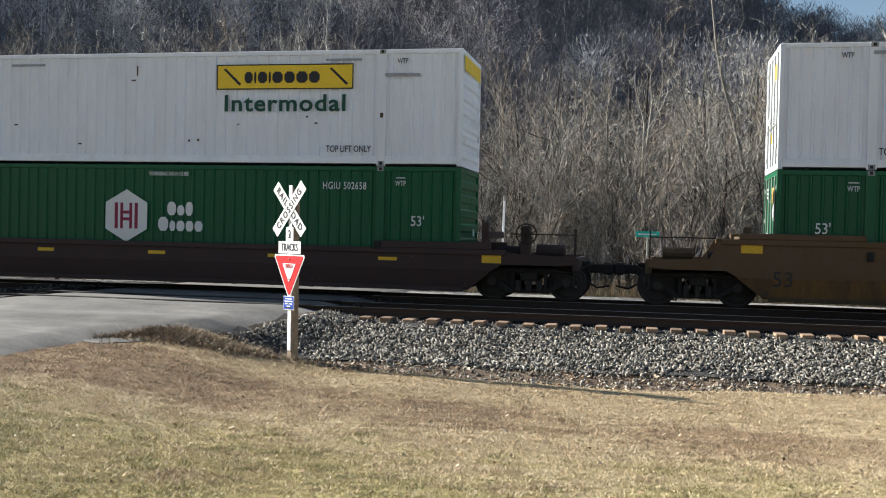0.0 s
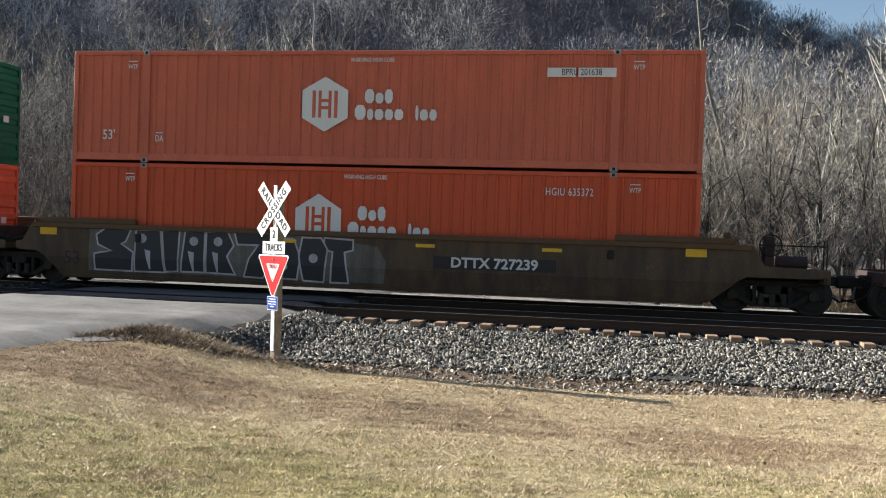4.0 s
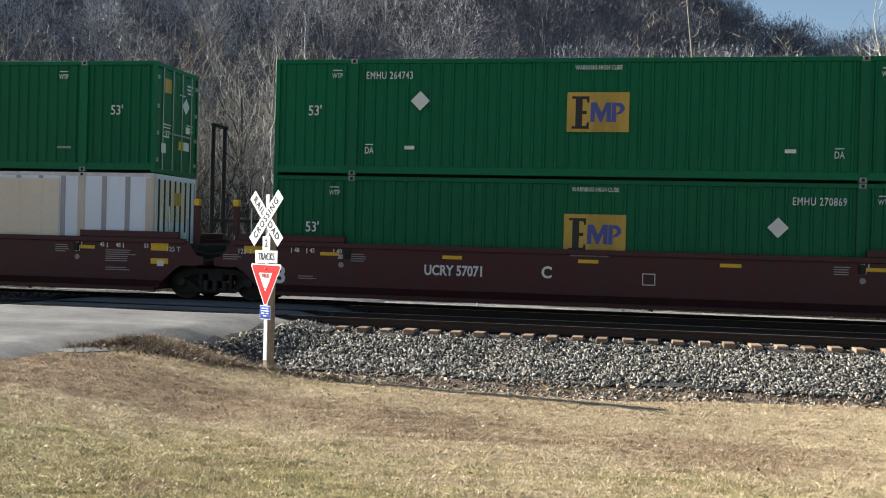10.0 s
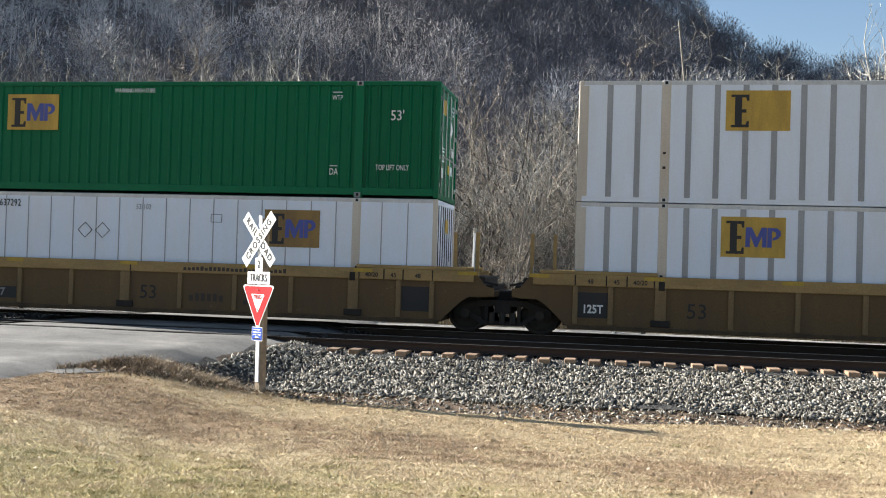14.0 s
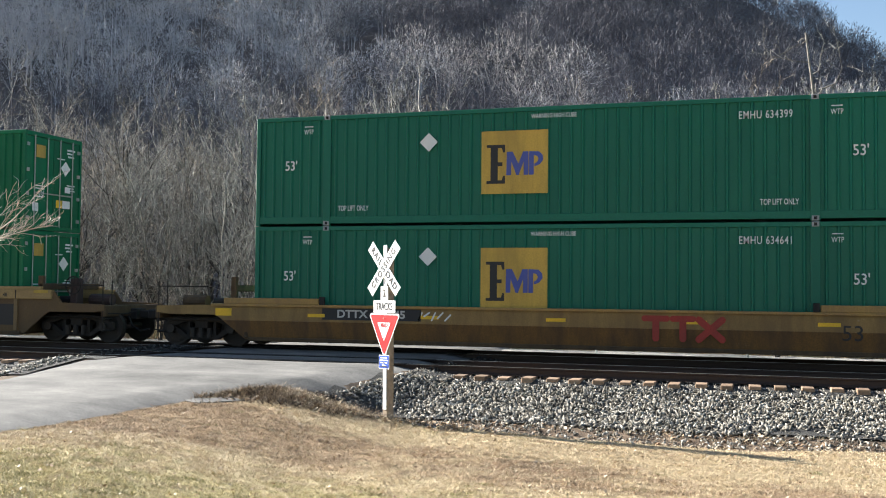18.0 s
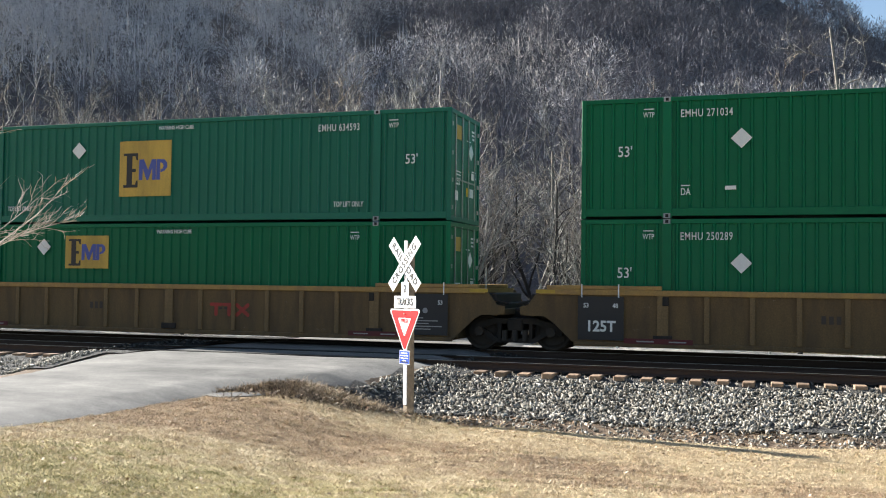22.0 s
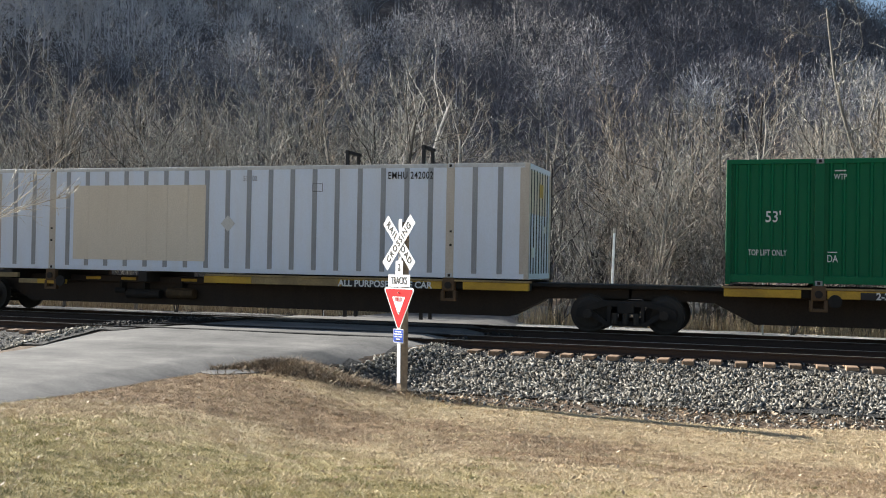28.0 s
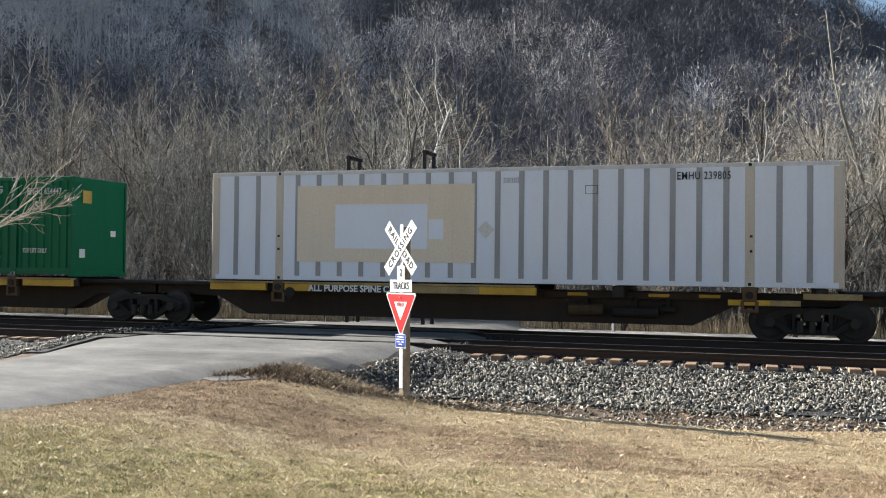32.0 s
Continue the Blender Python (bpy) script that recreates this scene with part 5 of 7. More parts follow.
def common_marks(t, number="", number_x=0.0, number_z=2.45, fives=((-7.2, 1.75), (7.2, 1.75)), wtp=(-6.75, 6.6), da=(), top_lift=(), high_cube=None, ink=None, under=0.22):
    ink = ink or M_INK
    if number:
        mark(t, number, 0.19, number_x, number_z, ink, 0.7)
    for x, z in fives:
        mark(t, "53'", 0.26, x, z, ink, 0.85)
    for x in wtp:
        mark(t, "WTP", 0.13, x, TALL - 0.42, ink, 0.7)
        bars(t, "overline", ink, [(x - 0.12, x + 0.12, TALL - 0.29, TALL - 0.265)])
    for x in da:
        mark(t, "DA", 0.17, x, 0.62, ink, 0.7)
        bars(t, "overline", ink, [(x - 0.1, x + 0.1, 0.76, 0.785)])
    for x, z in top_lift:
        mark(t, "TOP LIFT ONLY", 0.14, x, z, ink, 0.63)
    if high_cube is not None:
        mark(t, "WARNING HIGH CUBE", 0.11, high_cube, TALL - 0.24, ink, 0.72)


LAYOUTS = {   # logo x, top, width, height; placard; number x, z; 53 ft marks; WTP; DA; lift marks
    "middle": ((-0.73, 2.07, 1.47, 0.95), (-4.33, 1.86), (-5.12, 2.48), ((-7.02, 1.6), (7.02, 1.6)), (-6.46, 6.5), (-5.6, 5.5), ()),
    "left": ((-3.61, 2.56, 1.47, 0.94), (-4.37, 2.24), (-6.93, 2.46), ((-7.05, 2.04), (7.0, 2.03)), (-5.55, 5.45), (-5.7, 5.4), ((-7.1, 0.74), (6.9, 0.74))),
    "right": ((2.06, 2.56, 1.47, 0.94), (4.2, 2.25), (7.1, 2.46), ((-7.05, 2.04), (6.95, 2.04)), (-5.6, 5.5), (-5.75, 5.45), ((-7.15, 0.74), (6.8, 0.74))),
    "large": ((-1.83, 2.32, 1.69, 1.57), (-3.22, 2.1), (4.95, 2.47), ((-7.05, 1.58), (7.0, 1.58)), (-6.55, 6.5), (), ((-5.27, 0.44), (5.25, 0.44)))}


def green_box(label, paint, layout, number, doors=("doors", "doors"), pale=False, stripes=False, fives=None, placard=None, number_at=None, high_cube=0.0, low_marks=True):
    t = container_shell(paint, doors[0], doors[1], "corrugated", label)
    logo, pl, num, marks53, wtp, da, lift = LAYOUTS[layout]
    num = number_at or num
    if not low_marks:
        da, lift = (), ()
        bars(t, "small_label", M_GREYINK, [(-5.75, -5.4, 0.6, 0.66), (5.3, 5.7, 0.6, 0.66)], -HY - 0.004)
    common_marks(t, number, num[0], num[1], fives if fives is not None else marks53, wtp, da, lift, high_cube)
    ochre_logo(t, logo[0], logo[1], logo[2], pale, h=logo[3])
    diamond(t, *(placard or pl))
    if stripes:
        bars(t, "reflective_dash", M_INK, [(x - 0.17, x + 0.17, 0.09, 0.15) for x in np.arange(-7.7, 7.8, 0.63)], -HY + 0.006)
    bars(t, "small_label", M_INK, [(-4.7, -4.45, 0.66, 0.75), (4.3, 4.55, 0.66, 0.75)] if layout == "middle" else [], -HY - 0.004)
    return t


def hub_box(label, paint, number, hx=-0.87, house=False, inc=False, right="ribs", fives=((-7.0, 1.55), (7.02, 1.55)), da=(-5.58, 5.55), number_x=5.1, boxed=False):
    t = container_shell(paint, right, "doors", "corrugated", label)
    common_marks(t, "" if boxed else number, number_x, 2.4, fives, (-6.4, 6.55), da, (), hx + 1.2)
    hexagon_logo(t, hx, 1.55, M_MAROON if paint is M_HUB else paint, house, inc)
    if boxed:
        bars(t, "number_plate", M_INK, [(number_x - 0.82, number_x - 0.14, 2.25, 2.47), (number_x - 0.08, number_x + 0.82, 2.25, 2.47)], -HY - 0.004)
        part("lettering", lettering(number, 0.16, M_BLACK, 0.78), None, t, at=(number_x, -HY - 0.011, 2.36))
    return t


def long_haul_box(label, number):
    """White corrugated box with a black-edged yellow panel of blocks over a green word."""
    t = container_shell(M_WHITE, "ribs", "doors", "corrugated", label)
    for x in (-5.3, 5.18):
        mark(t, "TOP LIFT ONLY", 0.17, x, 0.41, M_BLACK, 0.72)
    for x in (-6.6, 6.55):
        mark(t, "WTP", 0.13, x, TALL - 0.3, M_BLACK, 0.7)
    bars(t, "writing_bar", M_POST, [(-6.05, -5.2, 2.62, 2.7), (-4.3, -3.3, 2.58, 2.64), (4.55, 5.5, 2.62, 2.68), (6.1, 7.0, 2.22, 2.3)], -HY - 0.004)
    z = 2.56
    x0, x1 = 1.62, 5.28
    p = part("yellow_panel", Build().box(x0, x1, -HY - 0.008, -HY - 0.003, z - 0.64, z), M_YELLOW, t, "yellow panel with black border")
    bars(p, "black_border", M_BLACK, [(x0, x1, z - 0.03, z), (x0, x1, z - 0.64, z - 0.61), (x0, x0 + 0.03, z - 0.61, z - 0.03), (x1 - 0.03, x1, z - 0.61, z - 0.03)], -HY - 0.009)
    word_blocks(p, 2.38, z - 0.48, (0.22, 0.06, 0.25, 0.06, 0.28, 0.28, 0.3, 0.28), 0.29, M_BLACK, y=-HY - 0.011)
    for a in (1.8, 4.65):
        b = Build().plate([(a, z - 0.12), (a + 0.44, z - 0.54), (a + 0.5, z - 0.5), (a + 0.06, z - 0.1)], -HY - 0.013, -HY - 0.01)
        part("emblem", b, M_BLACK, p)
    mark(t, "Intermodal", 0.43, 3.46, 1.55, M_DKGREEN, 1.15, bold=0.014)
    bars(t, "rust_spot", M_CARRUST, [(-0.63, -0.59, 2.3, 2.56), (-0.78, -0.66, 2.16, 2.2), (4.05, 4.1, 1.2, 1.25), (4.28, 4.36, 1.04, 1.08), (2.2, 2.26, 1.02, 1.05), (1.1, 1.16, 0.6, 0.66), (0.85, 0.9, 0.58, 0.64), (-4.2, -4.1, 1.0, 1.04), (POSTX - 0.04, POSTX + 0.04, 1.2, 1.32), (-5.2, -5.14, 2.0, 2.16), (-2.3, -2.2, 0.5, 0.54)])
    e = part("end_panel", Build().box(HX + 0.002, HX + 0.012, -HY + 0.2, HY - 0.15, TALL - 0.5, TALL - 0.14), M_YELLOW, t)
    return t


DIAMONDS = (-1.27, -0.78)


def panel_box(label, number, number_x, logo_x=None, logo_z=2.55, stain=None, lost=False, posts=True, right="plain", logo_w=1.45, bays=17, bare=()):
    """White box of flat sheets with upright grey post strips."""
    t = container_shell(M_PANEL, right, "plain", "panelled", label)
    strip = once(("strip", posts), lambda: Build().soft(-0.068 if posts else -0.012, 0.068 if posts else 0.012, -HY - 0.006, -HY + 0.01, 0.12, TALL - 0.1, 0.004).mesh("post_strip", M_POST))
    ends = [HX - 0.74, HX - 1.4]
    for x in [-e for e in ends] + [-5.5 + 11.0 / bays * k for k in range(bays + 1)] + ends:
        part("post_strip", strip, None, t, at=(x, 0, 0))
    end_strip = once("endstrip", lambda: Build().soft(-0.004, 0.006, -0.05, 0.05, 0.14, TALL - 0.13, 0.002).mesh("end_strip", M_IRON))
    for k in range(-3, 4):
        part("end_strip", end_strip, None, t, at=(HX - 0.028, k * 0.32, 0))
    if posts:
        for ya, yb, za, zb in ((-1.12, 0.85, 1.65, TALL - 0.16),):
            part("glue_patch", Build().box(HX - 0.03, HX - 0.0265, ya, yb, za, zb), M_STAIN, t, "yellowed glue patch on the end")
    if stain:
        bars(t, "glue_patch", M_STAIN, stain, -HY - 0.0055)
        for x in [-5.5 + 11.0 / bays * k for k in range(bays + 1)]:
            for x0, x1, z0, z1 in stain:
                if posts and x0 < x - 0.07 and x + 0.07 < x1:
                    part("glued_strip", Build().box(x - 0.06, x + 0.06, -HY - 0.012, -HY - 0.009, z0, z1), M_STAIN, t)
    bars(t, "bare_sheet", M_PANEL, bare, -HY - 0.0075)
    if logo_x is not None:
        ochre_logo(t, logo_x, logo_z, logo_w, lost=lost, ground=M_OCHRE if posts else M_OCHREOLD)
    if number:
        mark(t, number, 0.19, number_x, TALL - 0.3, M_BLACK, 0.72)
    bars(t, "door_outline", M_BLACK, [(2.2, 2.5, 2.2, 2.212), (2.2, 2.5, 2.4, 2.412), (2.2, 2.212, 2.2, 2.4), (2.488, 2.5, 2.2, 2.4)], -HY - 0.009)
    mark(t, "53/102", 0.14, 0.35, TALL - 0.34, M_POST, 0.8)
    if not posts:
        for dx in DIAMONDS:
            for k in range(4):
                a0, a1 = math.pi / 2 * k, math.pi / 2 * (k + 1)
                p0, p1 = (dx + 0.2 * math.cos(a0), 1.93 + 0.2 * math.sin(a0)), (dx + 0.2 * math.cos(a1), 1.93 + 0.2 * math.sin(a1))
                part("diamond_edge", Build().tube((p0[0], -HY - 0.008, p0[1]), (p1[0], -HY - 0.008, p1[1]), 0.008, sides=4), M_GREYSTENCIL, t)
    if posts:
        for x in (-HX + 0.125, HX - 0.125):
            part("corner_plate", once("cornerplate", lambda: Build().soft(-0.11, 0.11, -HY - 0.004, -HY + 0.01, 0.13, TALL - 0.12, 0.003).mesh("corner_plate", M_CORNER)), None, t, at=(x, 0, 0))
        part("placard_holder", Build().plate([(-0.3, 1.12), (-0.08, 1.34), (-0.3, 1.56), (-0.52, 1.34)], -HY - 0.01, -HY - 0.006), M_SEAM, t)
    bars(t, "lashing_ring", M_STEEL, [(-POSTX - 0.05, -POSTX + 0.02, 0.8, 0.86), (-POSTX - 0.05, -POSTX + 0.02, 1.15, 1.2), (POSTX, POSTX + 0.06, 0.8, 0.86), (POSTX, POSTX + 0.06, 1.15, 1.2)], -HY - 0.012)
    return t


# ---- railway cars; origin under the load's middle, on the rail tops ----
def wheelset_mesh():
    b = Build()
    for s in (-1, 1):
        y0, y1 = s * 0.7, s * 0.83
        b.tube((0, y0, 0), (0, y1, 0), 0.455, 0.455, 24)
        b.tube((0, s * 0.69, 0), (0, s * 0.7, 0), 0.49, 0.49, 24)
        b.tube((0, y1, 0), (0, y1 + s * 0.02, 0), 0.4, 0.33, 16)
        b.tube((0, y1, 0), (0, y1 + s * 0.14, 0), 0.1, 0.09, 10)
        for k in range(3):
            m = Matrix.Rotation(k * 2.1, 4, "Y")
            b.box(-0.03, 0.03, y1 if s > 0 else y1 - 0.025, y1 + 0.025 if s > 0 else y1, 0.2, 0.36, m)
    b.tube((0, -0.7, 0), (0, 0.7, 0), 0.09, 0.09, 10)
    return b.mesh("wheelset", M_WHEEL)


AXLES = []


def truck(parent, x):
    """A two-axle bogie under a car at x."""
    t = new("truck")
    t.parent, t.location = parent, (x, 0, 0)
    for s in (-1, 1):
        y0, y1 = (-1.07, -0.93) if s < 0 else (0.93, 1.07)
        part("side_frame", once(("sf", s), lambda: Build().plate([(-1.2, 0.42), (-1.02, 0.36), (-0.85, 0.57), (-0.5, 0.68), (0.5, 0.68), (0.85, 0.57), (1.02, 0.36), (1.2, 0.42), (1.18, 0.6), (0.95, 0.7), (0.55, 0.82), (-0.55, 0.82), (-0.95, 0.7), (-1.18, 0.6)], y0, y1).plate([(-0.5, 0.21), (0.5, 0.21), (0.8, 0.4), (0.86, 0.56), (0.72, 0.5), (0.46, 0.32), (-0.46, 0.32), (-0.72, 0.5), (-0.86, 0.56), (-0.8, 0.4)], y0, y1).box(-0.44, -0.36, y0, y1, 0.3, 0.7).box(0.36, 0.44, y0, y1, 0.3, 0.7).mesh("side_frame", M_STEEL)), None, t)
        for k in (-0.26, 0, 0.26):
            part("spring", once(("sp",), lambda: Build().tube((0, 0, 0.26), (0, 0, 0.52), 0.075, sides=8).mesh("spring", M_WHEEL)), None, t, at=(k, s * 1.09, 0))
        for k in (-0.915, 0.915):
            part("bearing", once(("bg",), lambda: Build().tube((0, -0.1, 0), (0, 0.1, 0), 0.115, sides=12).mesh("bearing", M_WHEEL)), None, t, at=(k, s * 1.06, 0.485))
    part("bolster", once(("bo",), lambda: Build().soft(-0.2, 0.2, -1.1, 1.1, 0.5, 0.8, 0.03).mesh("bolster", M_STEEL)), None, t)
    for k in (-0.915, 0.915):
        w = part("wheelset", once(("ws",), wheelset_mesh), None, t, at=(k, 0, 0.485))
        AXLES.append((w, parent, x + k))
    return t


RIBBED = ("ribbed", "ribbed_wide", "ribbed_yellow")
POSTS = {   # side posts along a ribbed car: the slim ones, and the broad ones over the lifting points
    "ribbed": ([-7.12 + k * 1.014 for k in range(15) if k not in (1, 7, 13)], (-6.1, 0.0, 6.1)),
    "ribbed_wide": ((-4.1, -2.05, 2.05, 4.1), (-6.1, 0.0, 6.1, -8.0, 8.0)),
    "ribbed_yellow": ((-8.03, -7.2, -4.45, -2.97, -1.5, 1.5, 2.97, 4.45, 7.2, 8.03), (-6.05, 0.0, 6.05))}
TAGGED = ("graffiti", "graffiti_dark")
CAR_LOOK = {
    "graffiti_dark": (M_CARDIRTY, M_CARYEL, M_CARRUST),
    "ribbed_yellow": (M_RIBYEL, M_RIBTOP, M_CARRUST),
    "ribbed": (M_CARTAN, M_CARTOP, M_CARTAN), "ribbed_wide": (M_CARRUST, M_CARTOP, M_CARRUST), "smooth": (M_CARBRT, M_CARTOP, M_CARRUST),
    "red": (M_CARRED, M_CARRED, M_CARRED), "dark": (M_CARDARK, M_CARDARK, M_CARDARK), "graffiti": (M_CARYEL, M_CARYEL, M_CARRUST)}


def well_car(label, look_, left, right, top=1.45, rise=0.1, text="", text_x=-3.0, load="53", letter="", load_side=-1, dark_patch=(), text_z=0.97):
    """A well car for two stacked boxes. left/right: 'c' for a coupler end, 'a' for an end that shares its truck with the next car."""
    t = thing("well_car", label, "railway car", "well cars of the train")
    paint, rim, low = CAR_LOOK[look_]
    y = 1.46

    def end_x(kind):
        return (8.3, 8.95, 10.55, 10.95) if kind == "c" else (8.2, 8.75, 9.35, 9.55)

    l, r = end_x(left), end_x(right)
    arch = 0.9
    chord = {"smooth": 0.07, "ribbed_yellow": 0.27}.get(look_, 0.13)
    fold = {"red": 0.5, "ribbed": 0.27, "ribbed_wide": 0.27, "ribbed_yellow": 0.27}.get(look_, 0.76)
    kf = (fold - 0.26) / 0.52
    lf, rf = l[0] + (l[1] - l[0]) * kf, r[0] + (r[1] - r[0]) * kf
    tuck = 0.0 if look_ in RIBBED else 0.1
    # below the fold a darker paint stands in for the tuck's shade
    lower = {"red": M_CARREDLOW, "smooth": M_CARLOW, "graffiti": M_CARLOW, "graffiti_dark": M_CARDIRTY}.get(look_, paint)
    prof = [(-lf, fold), (rf, fold), (r[1], arch - 0.12), (r[1] + 0.2, arch), (r[2], arch), (r[3], arch + 0.05), (r[3], arch + 0.22), (r[1] + 0.6 if right == "c" else r[2], arch + 0.26), (r[1] + 0.35, top - 0.05), (-l[1] - 0.35, top - 0.05), (-l[1] - 0.6 if left == "c" else -l[2], arch + 0.26), (-l[3], arch + 0.22), (-l[3], arch + 0.05), (-l[2], arch), (-l[1] - 0.2, arch), (-l[1], arch - 0.12)]
    for s in (-1, 1):
        ya, yb = (-y, -y + 0.05) if s < 0 else (y - 0.05, y)
        part("side_sheet", once((look_, "ss", left, right, s, top), lambda: Build().plate(prof, ya, yb).mesh("side_sheet", paint)), None, t)
        if tuck:
            sheet_ = Build()
            for dy in (0.0, 0.05):
                sheet_.v += [(-l[0], s * (y - tuck - dy), 0.26), (r[0], s * (y - tuck - dy), 0.26), (rf, s * (y - dy), fold - 0.002), (-lf, s * (y - dy), fold - 0.002)]
            sheet_.f = [(0, 1, 2, 3), (7, 6, 5, 4), (0, 4, 5, 1), (1, 5, 6, 2), (2, 6, 7, 3), (3, 7, 4, 0)]
            if s > 0:
                sheet_.f = [f[::-1] for f in sheet_.f]
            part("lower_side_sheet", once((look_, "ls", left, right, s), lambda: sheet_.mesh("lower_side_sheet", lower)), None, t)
        yc, yd = (-y - 0.06, -y + 0.1) if s < 0 else (y - 0.1, y + 0.06)
        part("top_chord", once((look_, "tc", left, right, s, top), lambda: Build().soft(-l[1] - 0.3, r[1] + 0.3, yc, yd, top - chord, top, 0.012).mesh("top_chord", rim)), None, t)
        part("bottom_chord", once((look_, "bc", s), lambda: Build().soft(-8.2, 8.2, yc - s * tuck, yd - 0.02 - s * tuck, 0.22, 0.32, 0.012).mesh("bottom_chord", low)), None, t)
        if look_ in RIBBED:
            for wide, places in zip((0.06, 0.13), POSTS[look_]):
                for x in places:
                    post = part("side_post", once((look_, "sp", s, wide, top), lambda: Build().soft(-wide, wide, yc + 0.012, yd - 0.03, 0.34, top - chord, 0.01).mesh("side_post", {"ribbed_yellow": M_RIBPOST, "ribbed": M_TANPOST}.get(look_, M_CARPOST))), None, t, at=(x, 0, 0))
                    if wide > 0.1 and abs(x) < 7:
                        # a dark block stands for the pocket and the shadow in it
                        part("lift_pocket", once(("lpk", s), lambda: Build().soft(-0.22, 0.22, yc + 0.004, yd - 0.03, 0.34, 0.5, 0.01).mesh("lift_pocket", M_STEEL)), None, post)
            if look_ == "ribbed_yellow":
                for x in (-8.04, -7.31, -6.83, -6.2, 0.15, 6.2, 6.83, 7.31, 8.04):
                    part("chord_gap", once(("cg", s, top), lambda: Build().box(-0.015, 0.015, yc - 0.003 if s < 0 else yd, yc if s < 0 else yd + 0.003, top - chord + 0.01, top - 0.01).mesh("chord_gap", M_HOLE)), None, t, at=(x, 0, 0))
        # raised guides at the well's ends
        for x in (-7.5, 7.5):
            part("load_guide", once((look_, "lg", s, top, rise), lambda: Build().soft(-1.38, 1.38, yc + 0.02, yd - 0.02, top, top + rise, 0.015).mesh("load_guide", rim)), None, t, at=(x, 0, 0))
        for x in (-POSTX, POSTX):
            part("lock_pocket", once(("pk", s), lambda: Build().soft(-0.07, 0.07, (-y - 0.07) if s < 0 else (y - 0.02), (-y + 0.02) if s < 0 else (y + 0.07), top - 0.05, top + 0.16, 0.01).mesh("lock_pocket", M_STEEL)), None, t, at=(x, 0, 0))
    part("well_floor", once((look_, "wf"), lambda: Build().box(-8.15, 8.15, -1.4, 1.4, 0.24, 0.31).mesh("well_floor", low)), None, t)
    for sgn, kind, e in ((-1, left, l), (1, right, r)):
        x0, x1 = sorted((sgn * e[0], sgn * e[3]))
        part("end_platform", once((look_, "ep", sgn, kind, arch), lambda: Build().soft(x0, x1, -1.42, 1.42, arch, arch + 0.16, 0.02).mesh("end_platform", low)), None, t)
        part("end_bulkhead", once((look_, "eb", sgn), lambda: Build().soft(*sorted((sgn * 8.2, sgn * 8.32)), -1.4, 1.4, 0.3, arch + 0.1, 0.02).mesh("end_bulkhead", low)), None, t)
        part("centre_sill", once((look_, "cs", sgn, kind), lambda: Build().soft(*sorted((sgn * 8.3, sgn * (11.2 if kind == "c" else 9.72))), -0.24, 0.24, 0.68, 1.0, 0.02).mesh("centre_sill", M_STEEL)), None, t)
        if kind == "c":
            part("coupler", once(("cpl", sgn), lambda: Build().soft(*sorted((sgn * 11.15, sgn * 11.6)), -0.1, 0.1, 0.72, 0.94, 0.03).soft(*sorted((sgn * 11.5, sgn * 11.78)), -0.18, 0.18, 0.68, 0.98, 0.05).mesh("coupler", M_STEEL)), None, t)
            hose = Build()
            pts = [(sgn * 11.0, -0.35, 0.78), (sgn * 11.15, -0.36, 0.5), (sgn * 11.4, -0.36, 0.36), (sgn * 11.7, -0.36, 0.42)]
            for a, b_ in zip(pts, pts[1:]):
                hose.tube(a, b_, 0.025, sides=6)
            part("air_hose", hose, M_IRON, t)
            part("end_sill", once((look_, "esl", sgn), lambda: Build().soft(*sorted((sgn * 10.85, sgn * 11.0)), -1.45, 1.45, arch - 0.12, arch + 0.2, 0.015).mesh("end_sill", low)), None, t)
            for yy in (-1.44, -1.02):
                part("grab_iron", once(("gi", sgn), lambda: Build().tube((0, 0, arch - 0.55), (0, 0, arch + 0.9), 0.016, sides=6).mesh("grab_iron", M_STEEL)), None, t, at=(sgn * 10.9, yy, 0))
            for k in range(3):
                part("step", once(("st", sgn), lambda: Build().soft(-0.02, 0.02, -1.45, -1.02, -0.02, 0.02, 0.004).mesh("step", M_STEEL)), None, t, at=(sgn * 10.92, 0, arch - 0.5 + k * 0.32))
            part("hand_rail", once(("hr", sgn), lambda: Build().tube((sgn * 9.4, -1.4, arch + 0.75), (sgn * 10.9, -1.4, arch + 0.75), 0.016, sides=6).mesh("hand_rail", M_STEEL)), None, t)
            if sgn > 0 or look_ == "red":
                bw = part("brake_stand", once(("bs", sgn), lambda: Build().soft(*sorted((sgn * 9.55, sgn * 9.8)), -1.1, -0.8, arch + 0.1, arch + 0.95, 0.03).mesh("brake_stand", low)), None, t)
                ring = Build().ring((sgn * 9.7, -1.15, arch + 0.75), 0.25, 0.018)
                for k in range(3):
                    a = math.pi * (k / 3 + 0.1)
                    part("spoke", Build().tube((sgn * 9.7 - 0.25 * math.cos(a), -1.15, arch + 0.75 - 0.25 * math.sin(a)), (sgn * 9.7 + 0.25 * math.cos(a), -1.15, arch + 0.75 + 0.25 * math.sin(a)), 0.011, sides=5), M_STEEL, bw)
                part("brake_wheel", ring, M_STEEL, bw)
            part("brake_cylinder", once(("bcy", sgn), lambda: Build().tube((sgn * 9.0, -0.75, arch + 0.32), (sgn * 9.55, -0.75, arch + 0.32), 0.13, sides=12).mesh("brake_cylinder", M_STEEL)), None, t)
            part("air_reservoir", once(("are", sgn), lambda: Build().tube((sgn * 9.9, -0.55, arch + 0.34), (sgn * 10.6, -0.55, arch + 0.34), 0.17, sides=12).mesh("air_reservoir", low)), None, t)
